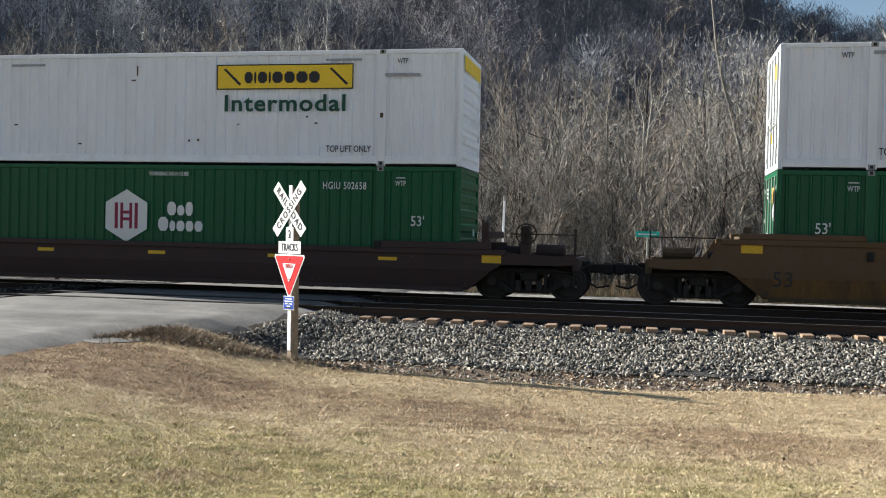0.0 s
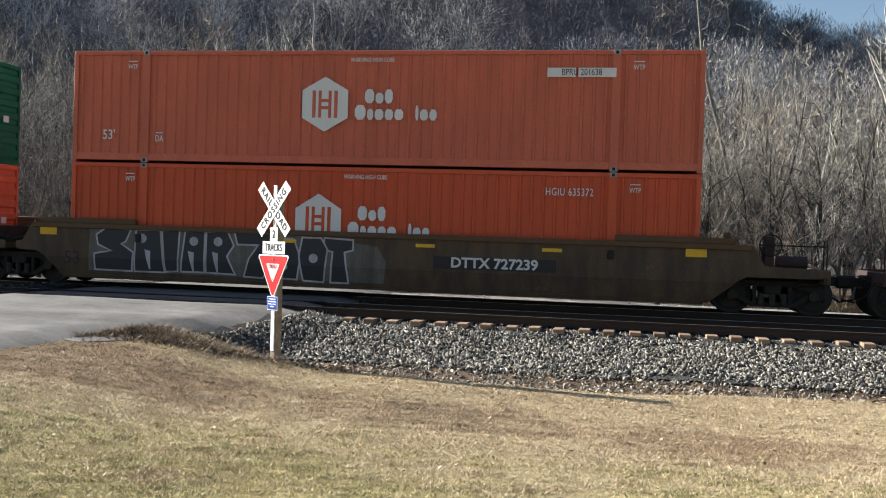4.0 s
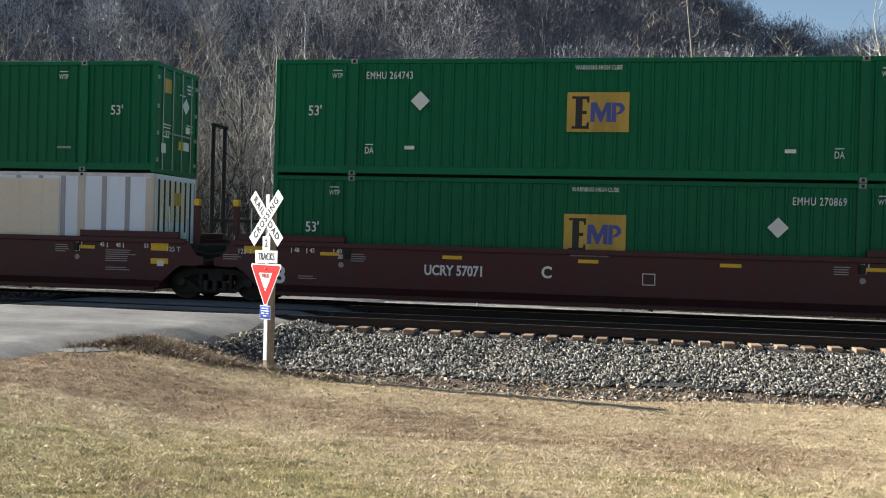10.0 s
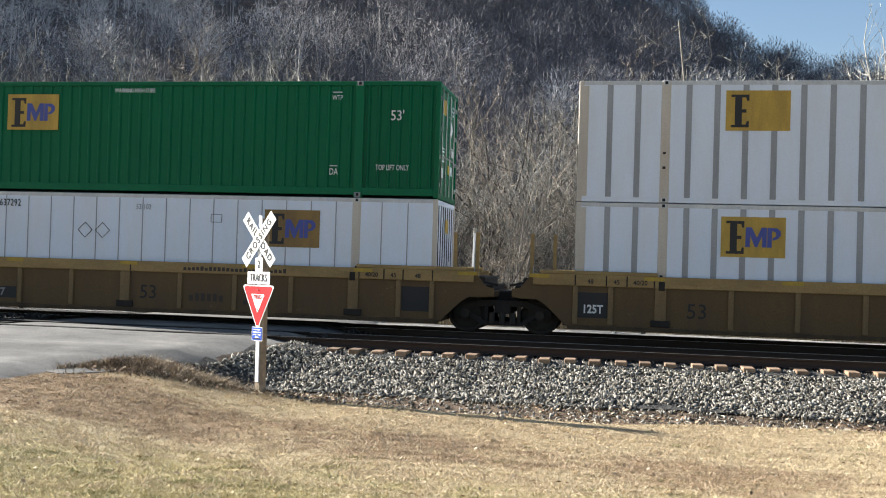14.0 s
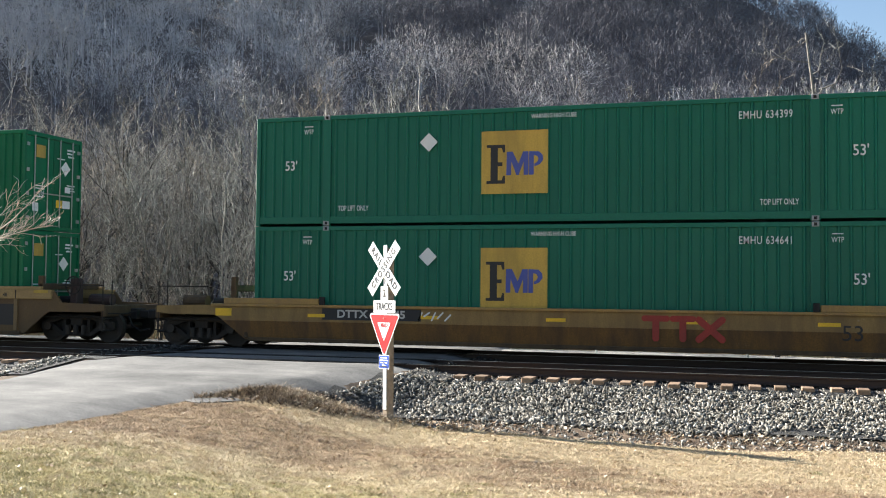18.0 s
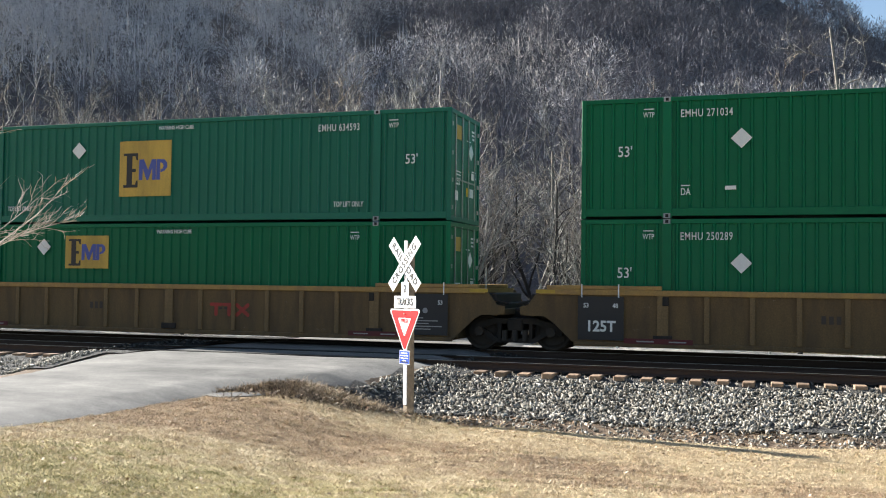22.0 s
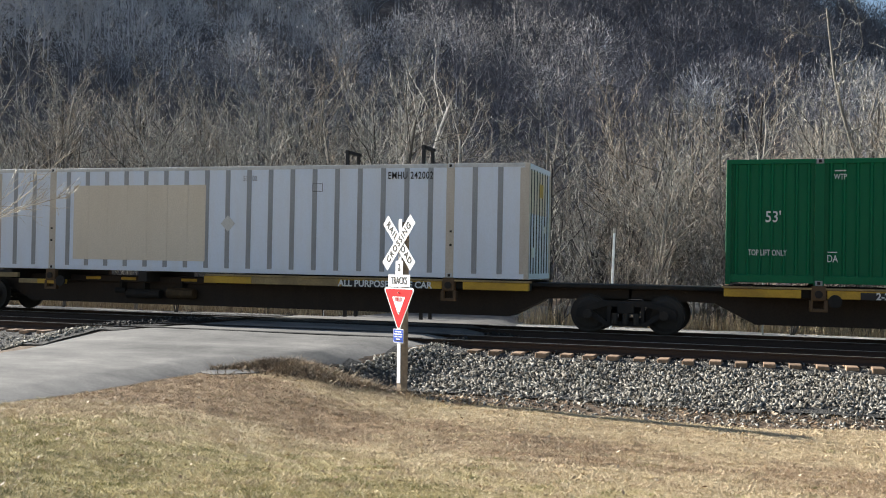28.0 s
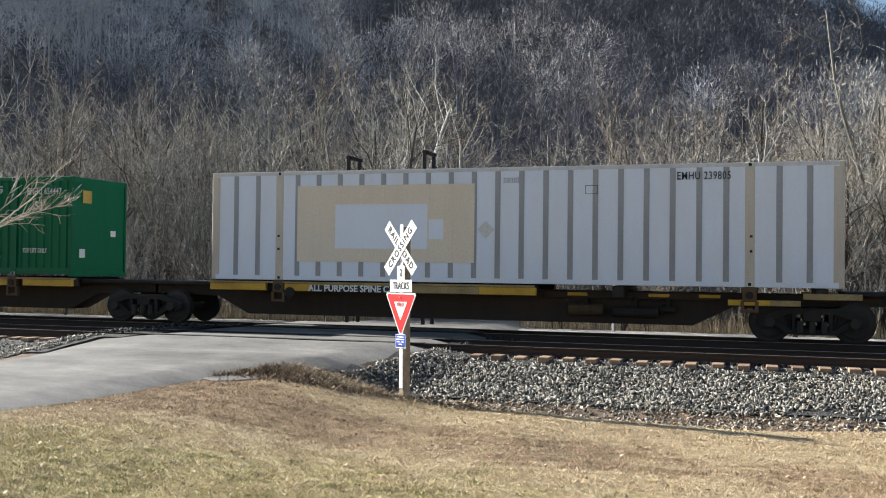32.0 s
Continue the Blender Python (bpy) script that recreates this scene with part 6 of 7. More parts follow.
            part("uncoupling_lever", once(("ul", sgn), lambda: Build().tube((sgn * 11.06, -1.4, arch - 0.02), (sgn * 11.06, -0.5, arch - 0.05), 0.016, sides=6).tube((sgn * 11.06, -0.5, arch - 0.05), (sgn * 11.3, -0.1, arch + 0.08), 0.016, sides=6).mesh("uncoupling_lever", M_STEEL)), None, t)
            part("bulkhead_post", once((look_, "bp", sgn), lambda: Build().soft(*sorted((sgn * 8.62, sgn * 8.78)), -1.3, -1.16, arch, arch + 1.02, 0.015).mesh("bulkhead_post", low)), None, t)
            part("bulkhead_beam", once((look_, "bb", sgn), lambda: Build().soft(*sorted((sgn * 8.66, sgn * 8.8)), -1.3, 1.3, arch + 0.62, arch + 0.8, 0.02).mesh("bulkhead_beam", low)), None, t)
            part("train_pipe", once(("tp", sgn), lambda: Build().tube((sgn * 8.4, -1.2, arch - 0.14), (sgn * 10.9, -1.2, arch - 0.14), 0.03, sides=6).mesh("train_pipe", M_STEEL)), None, t)
        else:
            part("end_post", once(("enp", sgn, top), lambda: Build().soft(*sorted((sgn * 8.85, sgn * 9.3)), -1.32, 1.32, arch + 0.1, top - 0.12, 0.03).mesh("end_post", M_STEEL)), None, t)
            part("cross_brace", once(("cbr", sgn), lambda: Build().soft(*sorted((sgn * 9.3, sgn * 9.5)), -1.25, 1.25, arch + 0.14, arch + 0.3, 0.02).mesh("cross_brace", M_STEEL)), None, t)
            if look_ == "ribbed_yellow":
                for px, ph in ((9.1, 0.95), (8.55, 0.93)):
                    part("stanchion", once(("stn", ph, top), lambda: Build().soft(-0.045, 0.045, -1.3, -1.2, arch + 0.2, top + ph, 0.012).mesh("stanchion", M_RIBTOP)), None, t, at=(sgn * px, 0, 0))
            part("air_pipe", once(("apl", sgn), lambda: Build().tube((sgn * 9.0, -1.36, arch + 0.42), (sgn * 9.62, -1.3, arch + 0.3), 0.03, sides=6).mesh("air_pipe", M_STEEL)), None, t)
            part("grab_iron", once(("agi", sgn), lambda: Build().tube((0, -1.38, top - 0.2), (0, -1.38, top + 0.45), 0.014, sides=6).mesh("grab_iron", M_ROD)), None, t, at=(sgn * 9.05, 0, 0))
            part("articulation", once(("art", sgn), lambda: Build().soft(*sorted((sgn * 9.4, sgn * 9.8)), -0.35, 0.35, 0.62, 1.05, 0.04).mesh("articulation", M_STEEL)), None, t)
        truck_x = sgn * (9.78 if kind == "c" else 9.725)
        if kind == "c" or sgn > 0:
            truck(t, truck_x)
        if look_ == "red":
            for gx in (8.36, 8.58):
                part("grab_iron", once(("wgi",), lambda: Build().tube((0, -1.43, arch + 0.5), (0, -1.43, arch + 1.5), 0.014, sides=6).mesh("grab_iron", M_INK)), None, t, "white grab iron", at=(sgn * gx, 0, 0))
            part("lettering", lettering("125 T", 0.13, M_INK, 0.95), None, t, at=(sgn * 8.72, -y - 0.007, 1.3))
            part("label_plate", Build().soft(sgn * 8.38 - 0.09, sgn * 8.38 + 0.09, -y - 0.0125, -y - 0.0085, 0.86, 1.0, 0.0015), M_INK, t, "white label plate")
            part("end_stake", once(("stk", sgn), lambda: Build().soft(-0.07, 0.07, -0.08, 0.08, arch, arch + 1.55, 0.012).mesh("end_stake", M_CARRED)), None, t, at=(sgn * 9.15, -1.0, 0))
            part("stake_tip", once(("stt",), lambda: Build().soft(-0.075, 0.075, -0.085, 0.085, arch + 1.55, arch + 1.72, 0.012).mesh("stake_tip", M_CHIP)), None, t, at=(sgn * 9.15, -1.0, 0))
    # reflectors and stencils on the near side
    ys = -y - 0.064 if look_ in RIBBED else -y - 0.004
    zr = top - 0.1 if look_ in RIBBED else top - 0.32
    for k, x in enumerate((-8.6, -2.0, 1.55, 4.65, 8.0) if look_ in TAGGED else (-8.9, 8.9) if look_ in ("ribbed", "ribbed_wide") else (-8.5, -6.5, -3.4, -0.12, 3.15, 6.3, 8.35) if look_ == "red" else (-8.9, -6.2, -3.1, 0.1, 3.4, 6.3, 8.9)):
        w = 0.24 if abs(x) > 8 else 0.26
        part("reflector", once(("rf", abs(x) > 7.9, look_, top), lambda: Build().box(-0.24, 0.24, ys - 0.004, ys, zr, zr + (0.2 if abs(x) > 7.9 and look_ not in RIBBED else 0.085)).mesh("reflector", M_DULLCHIP if look_ in RIBBED else M_CHIP)), None, t, at=(x, 0, 0))
    for x, w, z, h in {"ribbed_wide": ((-6.9, 0.5, 0.8, 0.2), (2.5, 1.2, 0.95, 0.17), (4.7, 0.45, 0.9, 0.2)), "ribbed_yellow": ((1.75, 1.0, 0.55, 0.2), (3.2, 0.6, 0.5, 0.14)), "ribbed": ((-2.6, 0.5, 0.85, 0.22), (1.4, 0.55, 0.9, 0.06))}.get(look_, ()):
        for k in range(max(2, round(w / 0.16))):
            part("writing_bar", Build().box(x + 0.16 * k, x + 0.16 * k + 0.1, -y - 0.006, -y - 0.002, z, z + h * R.uniform(0.75, 1.0)), M_GREYSTENCIL, t)
    if look_ == "ribbed_wide":
        for k in range(9):
            part("writing_bar", Build().box(-5.1 + 0.2 * k, -4.97 + 0.2 * k, -y - 0.006, -y - 0.002, 0.86, 1.04), M_FAINT, t)
    if look_ == "ribbed_yellow":
        for k in range(24):
            part("writing_bar", Build().box(1.6 + 0.115 * k, 1.68 + 0.115 * k, -y - 0.066, -y - 0.062, top - 0.2, top - 0.2 + R.uniform(0.06, 0.11)), M_GREYSTENCIL, t)
        for sgn in (-1, 1):
            x0, x1 = sorted((sgn * 7.27, sgn * 7.97))
            part("stencil_panel", Build().box(x0, x1, -y - 0.006, -y - 0.002, 0.5, top - 0.42), M_BLACK, t, "black stencil panel")
            if sgn < 0:
                part("lettering", lettering("125T", 0.2, M_INK, 0.85, 0.02), None, t, at=(-7.62, -y - 0.009, 0.7))
            for x, s_ in ((6.52, "40/20"), (7.07, "45"), (7.68, "48")):
                part("lettering", lettering(s_, 0.11, M_BLACK, 0.95, 0.012), None, t, at=(sgn * x, -y - 0.067, top - 0.16))
    ink = M_INK if look_ in ("red", "dark") else M_BLACK
    for a, s_ in ((load_side * 7.9, load),):
        part("lettering", lettering(s_, 0.42 if look_ == "red" else 0.36, ink, 1.0, 0.02 if look_ == "red" else 0.0), None, t, at=(a, -y - 0.006, 0.72))
    if text:
        if look_ in ("smooth", "graffiti", "graffiti_dark", "ribbed", "ribbed_wide", "ribbed_yellow"):
            w = 1.5 if look_ in TAGGED else 1.35 if look_ == "smooth" else 1.12
            part("number_board", Build().box(text_x - w, text_x + w, -y - 0.007, -y - 0.002, text_z - 0.15, text_z + 0.15), M_BLACK, t, "black number board")
        part("lettering", lettering(text, 0.25 if look_ in TAGGED or look_ == "red" else 0.2, M_INK if look_ in TAGGED or look_ == "red" else M_DIMINK if look_ == "smooth" else M_GREYINK, 1.05 if look_ in TAGGED else 0.8 if look_ == "red" else 1.15 if look_ == "smooth" else 0.98, 0.02), None, t, at=(text_x, -y - 0.011, text_z))
    if letter:
        part("lettering", lettering(letter, 0.28, M_INK, 0.95, 0.02), None, t, at=(-1.1, -y - 0.008, 1.0))
    if look_ == "red":
        for x, n, z, w in ((5.42, 4, 1.33, 0.4), (6.85, 6, 1.23, 0.85), (6.85, 2, 0.78, 0.7), (-5.95, 4, 1.3, 0.4), (-7.3, 2, 0.72, 0.55), (-9.3, 3, 1.2, 0.5)):
            for k in range(n):
                part("writing_bar", Build().box(x, x + w * R.uniform(0.7, 1.0), -y - 0.006, -y - 0.002, z - k * 0.055, z - k * 0.055 + 0.022), M_GREYINK, t)
        for x, s_ in ((-8.05, "53"), (-7.35, "48"), (-6.95, "45"), (-6.25, "40"), (-6.22, "20"), (6.03, "40"), (6.06, "20"), (6.75, "45"), (7.2, "48"), (7.98, "53")):
            part("lettering", lettering(s_, 0.11, M_INK, 0.9, 0.012), None, t, at=(x, -y - 0.007, 1.37 if s_ != "20" else 1.24))
            if s_ != "20":
                sx = x + (0.14 if x > 0 else -0.14)
                part("tick_bar", Build().box(sx - 0.012, sx + 0.012, -y - 0.006, -y - 0.002, 1.3, 1.43), M_INK, t)
        for x in (6.05, -6.2):
            part("round_stencil", Build().tube((x, -y - 0.006, 1.04), (x, -y - 0.002, 1.04), 0.07, sides=12), M_GREYINK, t)
        part("reflector", Build().box(8.11, 8.59, -y - 0.008, -y - 0.004, 0.92, 1.06), M_CHIP, t)
        part("writing_bar", Build().box(-0.55, 0.35, -y - 0.006, -y - 0.002, top - 0.16, top - 0.13), M_GREYINK, t)
        part("outlined_box", Build().box(1.15, 1.45, -y - 0.005, -y - 0.002, 0.78, 0.8).box(1.15, 1.45, -y - 0.005, -y - 0.002, 1.04, 1.06).box(1.15, 1.17, -y - 0.005, -y - 0.002, 0.8, 1.04).box(1.43, 1.45, -y - 0.005, -y - 0.002, 0.8, 1.04), M_INK, t)
    for side in dark_patch:
        x0, x1 = sorted((side * 8.1, side * 7.0))
        part("stencil_panel", Build().box(x0, x1, -y - 0.068, -y - 0.06, 0.36, top - 0.16), M_BLACK, t, "black stencil panel")
        if side < 0:
            part("lettering", lettering("125T", 0.26, M_INK, 0.95, 0.02), None, t, at=(-7.55, -y - 0.072, 0.68))
        else:
            for k, w in enumerate((0.5, 0.8, 0.45, 0.7, 0.3)):
                part("writing_bar", Build().box(7.15, 7.15 + w, -y - 0.072, -y - 0.068, 0.5 + k * 0.07, 0.525 + k * 0.07), M_GREYINK, t)
            part("round_stencil", Build().tube((7.5, -y - 0.072, 0.98), (7.5, -y - 0.068, 0.98), 0.07, sides=12), M_GREYINK, t)
        for x, s_ in ((side * 7.2, "48"), (side * 7.9, "53")):
            part("lettering", lettering(s_, 0.11, M_INK, 0.9, 0.012), None, t, at=(x, -y - 0.072, 1.18))
        for x in (side * 7.12, side * 8.0):
            part("grab_iron", once(("wg2", top), lambda: Build().tube((0, -y - 0.1, top - 0.18), (0, -y - 0.1, top + 0.14), 0.016, sides=6).mesh("grab_iron", M_INK)), None, t, "white grab iron", at=(x, 0, 0))
        x0, x1 = sorted((side * 7.0, side * 5.4))
        part("red_band", Build().box(x0, x1, -y - 0.066, -y - 0.06, 0.3, 0.42), M_DULLRED, t, "faded red band")
        for k in (5.75, 6.5):
            part("writing_bar", Build().box(side * k - 0.2, side * k + 0.2, -y - 0.069, -y - 0.066, 0.34, 0.37), M_GREYINK, t)
    return t


def spine_car(label, left, right, left_truck, right_truck, text="", text_x=0.0, side="", side_x=-4.45):
    """An open spine car: a fish-bellied centre beam with yellow-edged platforms under one box."""
    t = thing("spine_car", label, "railway car", "spine cars of the train")
    deck = 1.27
    inner_left = left_truck is not None and left_truck > -9
    bl, br = 4.7 if inner_left else 7.4, 4.7 if right_truck is not None and right_truck < 9 else 7.4
    part("spine_beam", Build().plate([(-bl, 0.32), (br, 0.32), (br + 0.95, 0.8), (right, 0.86), (right, 1.12), (-left, 1.12), (-left, 0.86), (-bl - 0.95, 0.8)], -0.42, 0.42), M_SPINE, t)
    # the platform's edge is closed over the half that bears the stencils and open over the other
    k = 1 if text_x > 0 else -1
    for s in (-1, 1):
        ya, yb = (-1.32, -1.2) if s < 0 else (1.2, 1.32)
        for i, (x0, x1) in enumerate(((-1.0, 0.45), (0.45, 3.0), (3.0, 5.85), (6.4, 8.1))):
            part("edge_rail", Build().soft(*sorted((k * (x0 + 0.004), k * x1)), ya, yb, 1.0, 1.19, 0.01), M_SPINETAN if i == 1 else M_SPINEYEL, t)
        part("edge_lip", Build().soft(*sorted((k * -0.95, k * 8.15)), min(s * 1.34, s * 1.16), max(s * 1.34, s * 1.16), 1.195, 1.245, 0.008), M_SPINETAN, t)
        part("long_beam", Build().soft(*sorted((k * -1.0, k * 8.1)), min(s * 0.95, s * 1.18), max(s * 0.95, s * 1.18), 1.0, deck - 0.02, 0.02), M_STEEL, t)
        # stepped sill pieces at the open end
        for name, x0, x1, z0, z1, m in (("sill_step", 5.55, 6.5, 0.86, 0.99, M_SPINEYEL), ("sill_step", 6.5, 7.15, 0.86, 0.99, M_SPINETAN), ("edge_rail", 7.2, 8.45, 1.02, 1.16, M_SPINETAN)):
            part(name, Build().soft(*sorted((-k * x0, -k * x1)), ya, yb, z0, z1, 0.01), m, t)
        part("sill", Build().soft(*sorted((-k * 1.05, -k * 7.2)), min(s * 0.6, s * 0.46), max(s * 0.6, s * 0.46), 0.94, 1.12, 0.01), M_SPINE, t)
        for x in (1.9, 3.9, 5.1):
            part("reflector", Build().soft(-k * x - 0.25, -k * x + 0.25, min(s * 0.61, s * 0.602), max(s * 0.61, s * 0.602), 1.0, 1.08, 0.002), M_SPINEYEL, t, "worn yellow reflector strip")
        for x in (-POSTX, POSTX):
            ped = part("pedestal", once(("ped", s), lambda: Build().soft(-0.16, 0.16, min(s * 1.35, s * 1.18), max(s * 1.35, s * 1.18), 0.95, deck + 0.02, 0.02).soft(-0.2, -0.12, min(s * 1.34, s * 1.2), max(s * 1.34, s * 1.2), 0.72, 0.96, 0.01).soft(0.12, 0.2, min(s * 1.34, s * 1.2), max(s * 1.34, s * 1.2), 0.72, 0.96, 0.01).soft(-0.2, 0.2, min(s * 1.33, s * 1.2), max(s * 1.33, s * 1.2), 0.7, 0.77, 0.01).mesh("pedestal", M_CARYEL)), None, t, at=(x, 0, 0))
            part("pin", once(("pin", s), lambda: Build().tube((0, s * 1.34, 1.1), (0, s * 1.39, 1.1), 0.09, sides=12).mesh("pin", M_STEEL)), None, ped)
    for x in (-7.6, -POSTX, -3, 0, 3, POSTX, 7.6):
        part("cross_beam", once(("xb",), lambda: Build().soft(-0.14, 0.14, -1.25, 1.25, 0.98, deck - 0.005, 0.02).mesh("cross_beam", M_STEEL)), None, t, at=(x, 0, 0))
    # brake gear hung beside the beam at the open half
    for x0, x1, r, z, m in ((1.7, 2.55, 0.15, 0.66, M_CARRUST), (2.8, 3.9, 0.13, 0.62, M_STEEL), (3.95, 4.3, 0.08, 0.7, M_STEEL)):
        part("air_tank", Build().tube((-k * x0, -0.62, z), (-k * x1, -0.62, z), r, sides=12), m, t)
        part("hanger", Build().soft(-k * (x0 + x1) / 2 - 0.04, -k * (x0 + x1) / 2 + 0.04, -0.66, -0.4, z, 1.0, 0.006), M_STEEL, t)
    if left_truck is not None:
        truck(t, left_truck)
    if right_truck is not None:
        truck(t, right_truck)
    for sgn, e in ((-1, left), (1, right)):
        part("end_deck", Build().soft(*sorted((sgn * 8.05, sgn * e)), -0.8, 0.8, 1.1, 1.2, 0.02), M_STEEL, t)
    part("hand_wheel", Build().tube((-POSTX + 0.35, -1.36, 0.95), (-POSTX + 0.35, -1.3, 0.95), 0.15, sides=14), M_STEEL, t)
    if text:
        part("number_board", Build().box(text_x - 1.2, text_x + 1.2, -1.332, -1.326, 1.0, 1.16), M_BLACK, t, "black number board")
        part("lettering", lettering(text, 0.17, M_INK, 1.0, 0.02), None, t, at=(text_x, -1.336, 1.08))
    if side:
        part("number_board", Build().box(side_x - 0.7, side_x + 0.7, -1.333, -1.327, 1.0, 1.16), M_BLACK, t)
        part("lettering", lettering(side, 0.16, M_INK, 0.95, 0.02), None, t, at=(side_x, -1.337, 1.08))
    return t


def paint_strokes(parent, x, z, shapes, material, label, face=-1.46):
    """Painted scrawl on a car's side: broad rounded strokes."""
    for i, (x0, z0, x1, z1, w) in enumerate(shapes):
        d = Vector((x1 - x0, 0, z1 - z0))
        n = Vector((-d.z, 0, d.x)).normalized() * w
        o = Vector((x, 0, z))
        p0, p1 = Vector((x0, 0, z0)) + o, Vector((x1, 0, z1)) + o
        e = d.normalized() * w * 0.7
        pts = [p0 - n, p0 - n * 0.5 - e, p0 + n * 0.5 - e, p0 + n, p1 + n, p1 + n * 0.5 + e, p1 - n * 0.5 + e, p1 - n]
        pts = [(q.x, q.z) for q in pts][::-1]
        y = face - 0.006 - 0.0015 * (i % 7)
        part("painted_stroke", Build().plate(pts, y - 0.001, y), material, parent, label)


def grown(pts, d):
    """A polygon, given anticlockwise, with its edges moved out by d."""
    out, n = [], len(pts)
    for i in range(n):
        a, b, c = (Vector(pts[(i + k) % n]) for k in (-1, 0, 1))
        e, f = (b - a).normalized(), (c - b).normalized()
        m = Vector((e.y + f.y, -e.x - f.x))
        m = m.normalized() if m.length > 1e-4 else Vector((e.y, -e.x))
        out.append(tuple(b + m * d / max(0.45, m.dot(Vector((e.y, -e.x))))))
    return out


def spray(parent, pts, material, label, layer=0, fold=0.76, tuck=0.1):
    """A sprayed patch that follows a smooth car's side over its fold."""
    bm = bmesh.new()
    bm.faces.new([bm.verts.new((x, 0, z)) for x, z in pts]).normal_update()
    bmesh.ops.triangulate(bm, faces=bm.faces[:])
    bmesh.ops.bisect_plane(bm, geom=bm.verts[:] + bm.edges[:] + bm.faces[:], plane_co=(0, 0, fold), plane_no=(0, 0, 1))
    for p in bm.verts:
        p.co.y = -1.463 - 0.0015 * layer + tuck * max(0.0, (fold - p.co.z) / (fold - 0.26))
    me = bpy.data.meshes.new("painted_patch")
    bm.to_mesh(me)
    bm.free()
    me.materials.append(material)
    return part("painted_patch", me, None, parent, label)


def letter(parent, pts, fill, edge, label, rim=0.045, layer=1):
    """A fat sprayed letter with an outline."""
    spray(parent, grown(pts, rim), edge, label + " outline", layer)
    spray(parent, pts, fill, label, layer + 1)


def dot(x, z, r, n=10):
    return [(x + r * math.cos(2 * math.pi * k / n), z + r * math.sin(2 * math.pi * k / n)) for k in range(n)]


M_SILVER = surface("silver_spray_paint", (0.36, 0.33, 0.34), 0.55, chips=0.2, grime=0.55)
M_PALESPRAY = surface("pale_spray_paint", (0.44, 0.43, 0.46), 0.55, chips=0.2, grime=0.45)
M_PURPLE = surface("purple_spray_paint", (0.13, 0.045, 0.075), 0.5, grime=0.3)
M_SKYBLUE = surface("blue_spray_paint", (0.2, 0.25, 0.29), 0.55, chips=0.35, vary=0.3, grime=0.7)
M_GREYSPRAY = surface("grey_spray_field", (0.14, 0.13, 0.115), 0.6, chips=0.3, vary=0.25, grime=0.6, grime_color=(0.05, 0.045, 0.035))
M_DKBLUE = surface("dark_blue_spray_paint", (0.03, 0.036, 0.042), 0.55, chips=0.4, grime=0.3)
M_TTXRED = surface("faded_red_mark", (0.3, 0.035, 0.025), 0.6, grime=0.5)

# ---- the train: each load's near left corner along the track as the clip begins ----
SPEEDS = (14.137, 14.009, 13.885, 13.77, 13.669, 13.568, 13.46, 13.343, 13.218)   # every four seconds


def travelled(t):
    d, i = 0.0, 0
    while t > 0 and i < 8:
        h = min(4.0, t)
        a, b = SPEEDS[i], SPEEDS[i + 1]
        d += a * h + (b - a) * h * h / 8
        t -= 4.0
        i += 1
    return d


MOVERS = []
STACK_LOW, STACK_HIGH, SINGLE = 0.36, 3.275, 1.285


def ride(ob, s, z):
    MOVERS.append((ob, s + LONG / 2, z))
    ob.matrix_world = pose(s + LONG / 2, FAR_Y, z)


def stack(s, car, low, high):
    ride(car, s, 0.0)
    ride(low, s, STACK_LOW)
    ride(high, s, STACK_HIGH)


def single(s, car, box):
    ride(car, s, 0.0)
    ride(box, s, SINGLE)


GB = "dark green corrugated container with an ochre panel, "
UP, DOWN = "stacked on top", "sitting in the well"
# lead unit, unseen to the left: added for the shadow it casts at first
stack(-44.3, well_car("dark brown well car", "dark", "a", "c", 1.25, 0.17), hub_box("dark green corrugated container sitting in the well", M_HUB, ""), hub_box("dark green corrugated container stacked on top", M_HUB, ""))
# A
stack(-20.79, well_car("dark brown weathered well car", "dark", "a", "c", 1.25, 0.17),
      hub_box("dark green container with white hexagon mark, sitting in the well", M_HUB, "HGIU 502658", fives=((7.0, 1.54),), da=()),
      long_haul_box("white corrugated container with yellow panel, stacked on top", ""))
# B C D: one three-unit car
car = well_car("dirty yellow well car with black number board", "graffiti", "c", "a", 1.64, 0.14, "DTTX 727239", -3.48)
stack(2.77, car, hub_box("dark green container with white house-shaped mark, sitting in the well", M_HUB, "HGIU 652241", -0.96, True, fives=((-7.04, 1.55), (6.9, 1.55)), da=(), number_x=-5.0),
      long_haul_box("white corrugated container with yellow panel, stacked on top", ""))
car = well_car("yellow well car covered in silver and blue graffiti", "graffiti_dark", "a", "a", 1.64, 0.14)
EL = [(1.15, 0.3), (3.72, 0.29), (4.14, 1.0), (3.1, 1.0), (2.9, 0.8), (2.55, 0.78), (3.3, 1.3), (3.32, 1.5), (3.2, 1.55), (2.1, 1.5), (1.7, 1.05)]
EM = [(4.02, 0.29), (4.8, 0.3), (5.15, 0.86), (5.4, 0.48), (5.87, 0.38), (6.12, 0.56), (6.3, 0.3), (6.78, 0.32), (7.2, 1.35), (7.1, 1.55), (6.1, 1.54), (5.72, 1.1), (5.62, 1.54), (4.85, 1.53), (4.5, 1.1)]
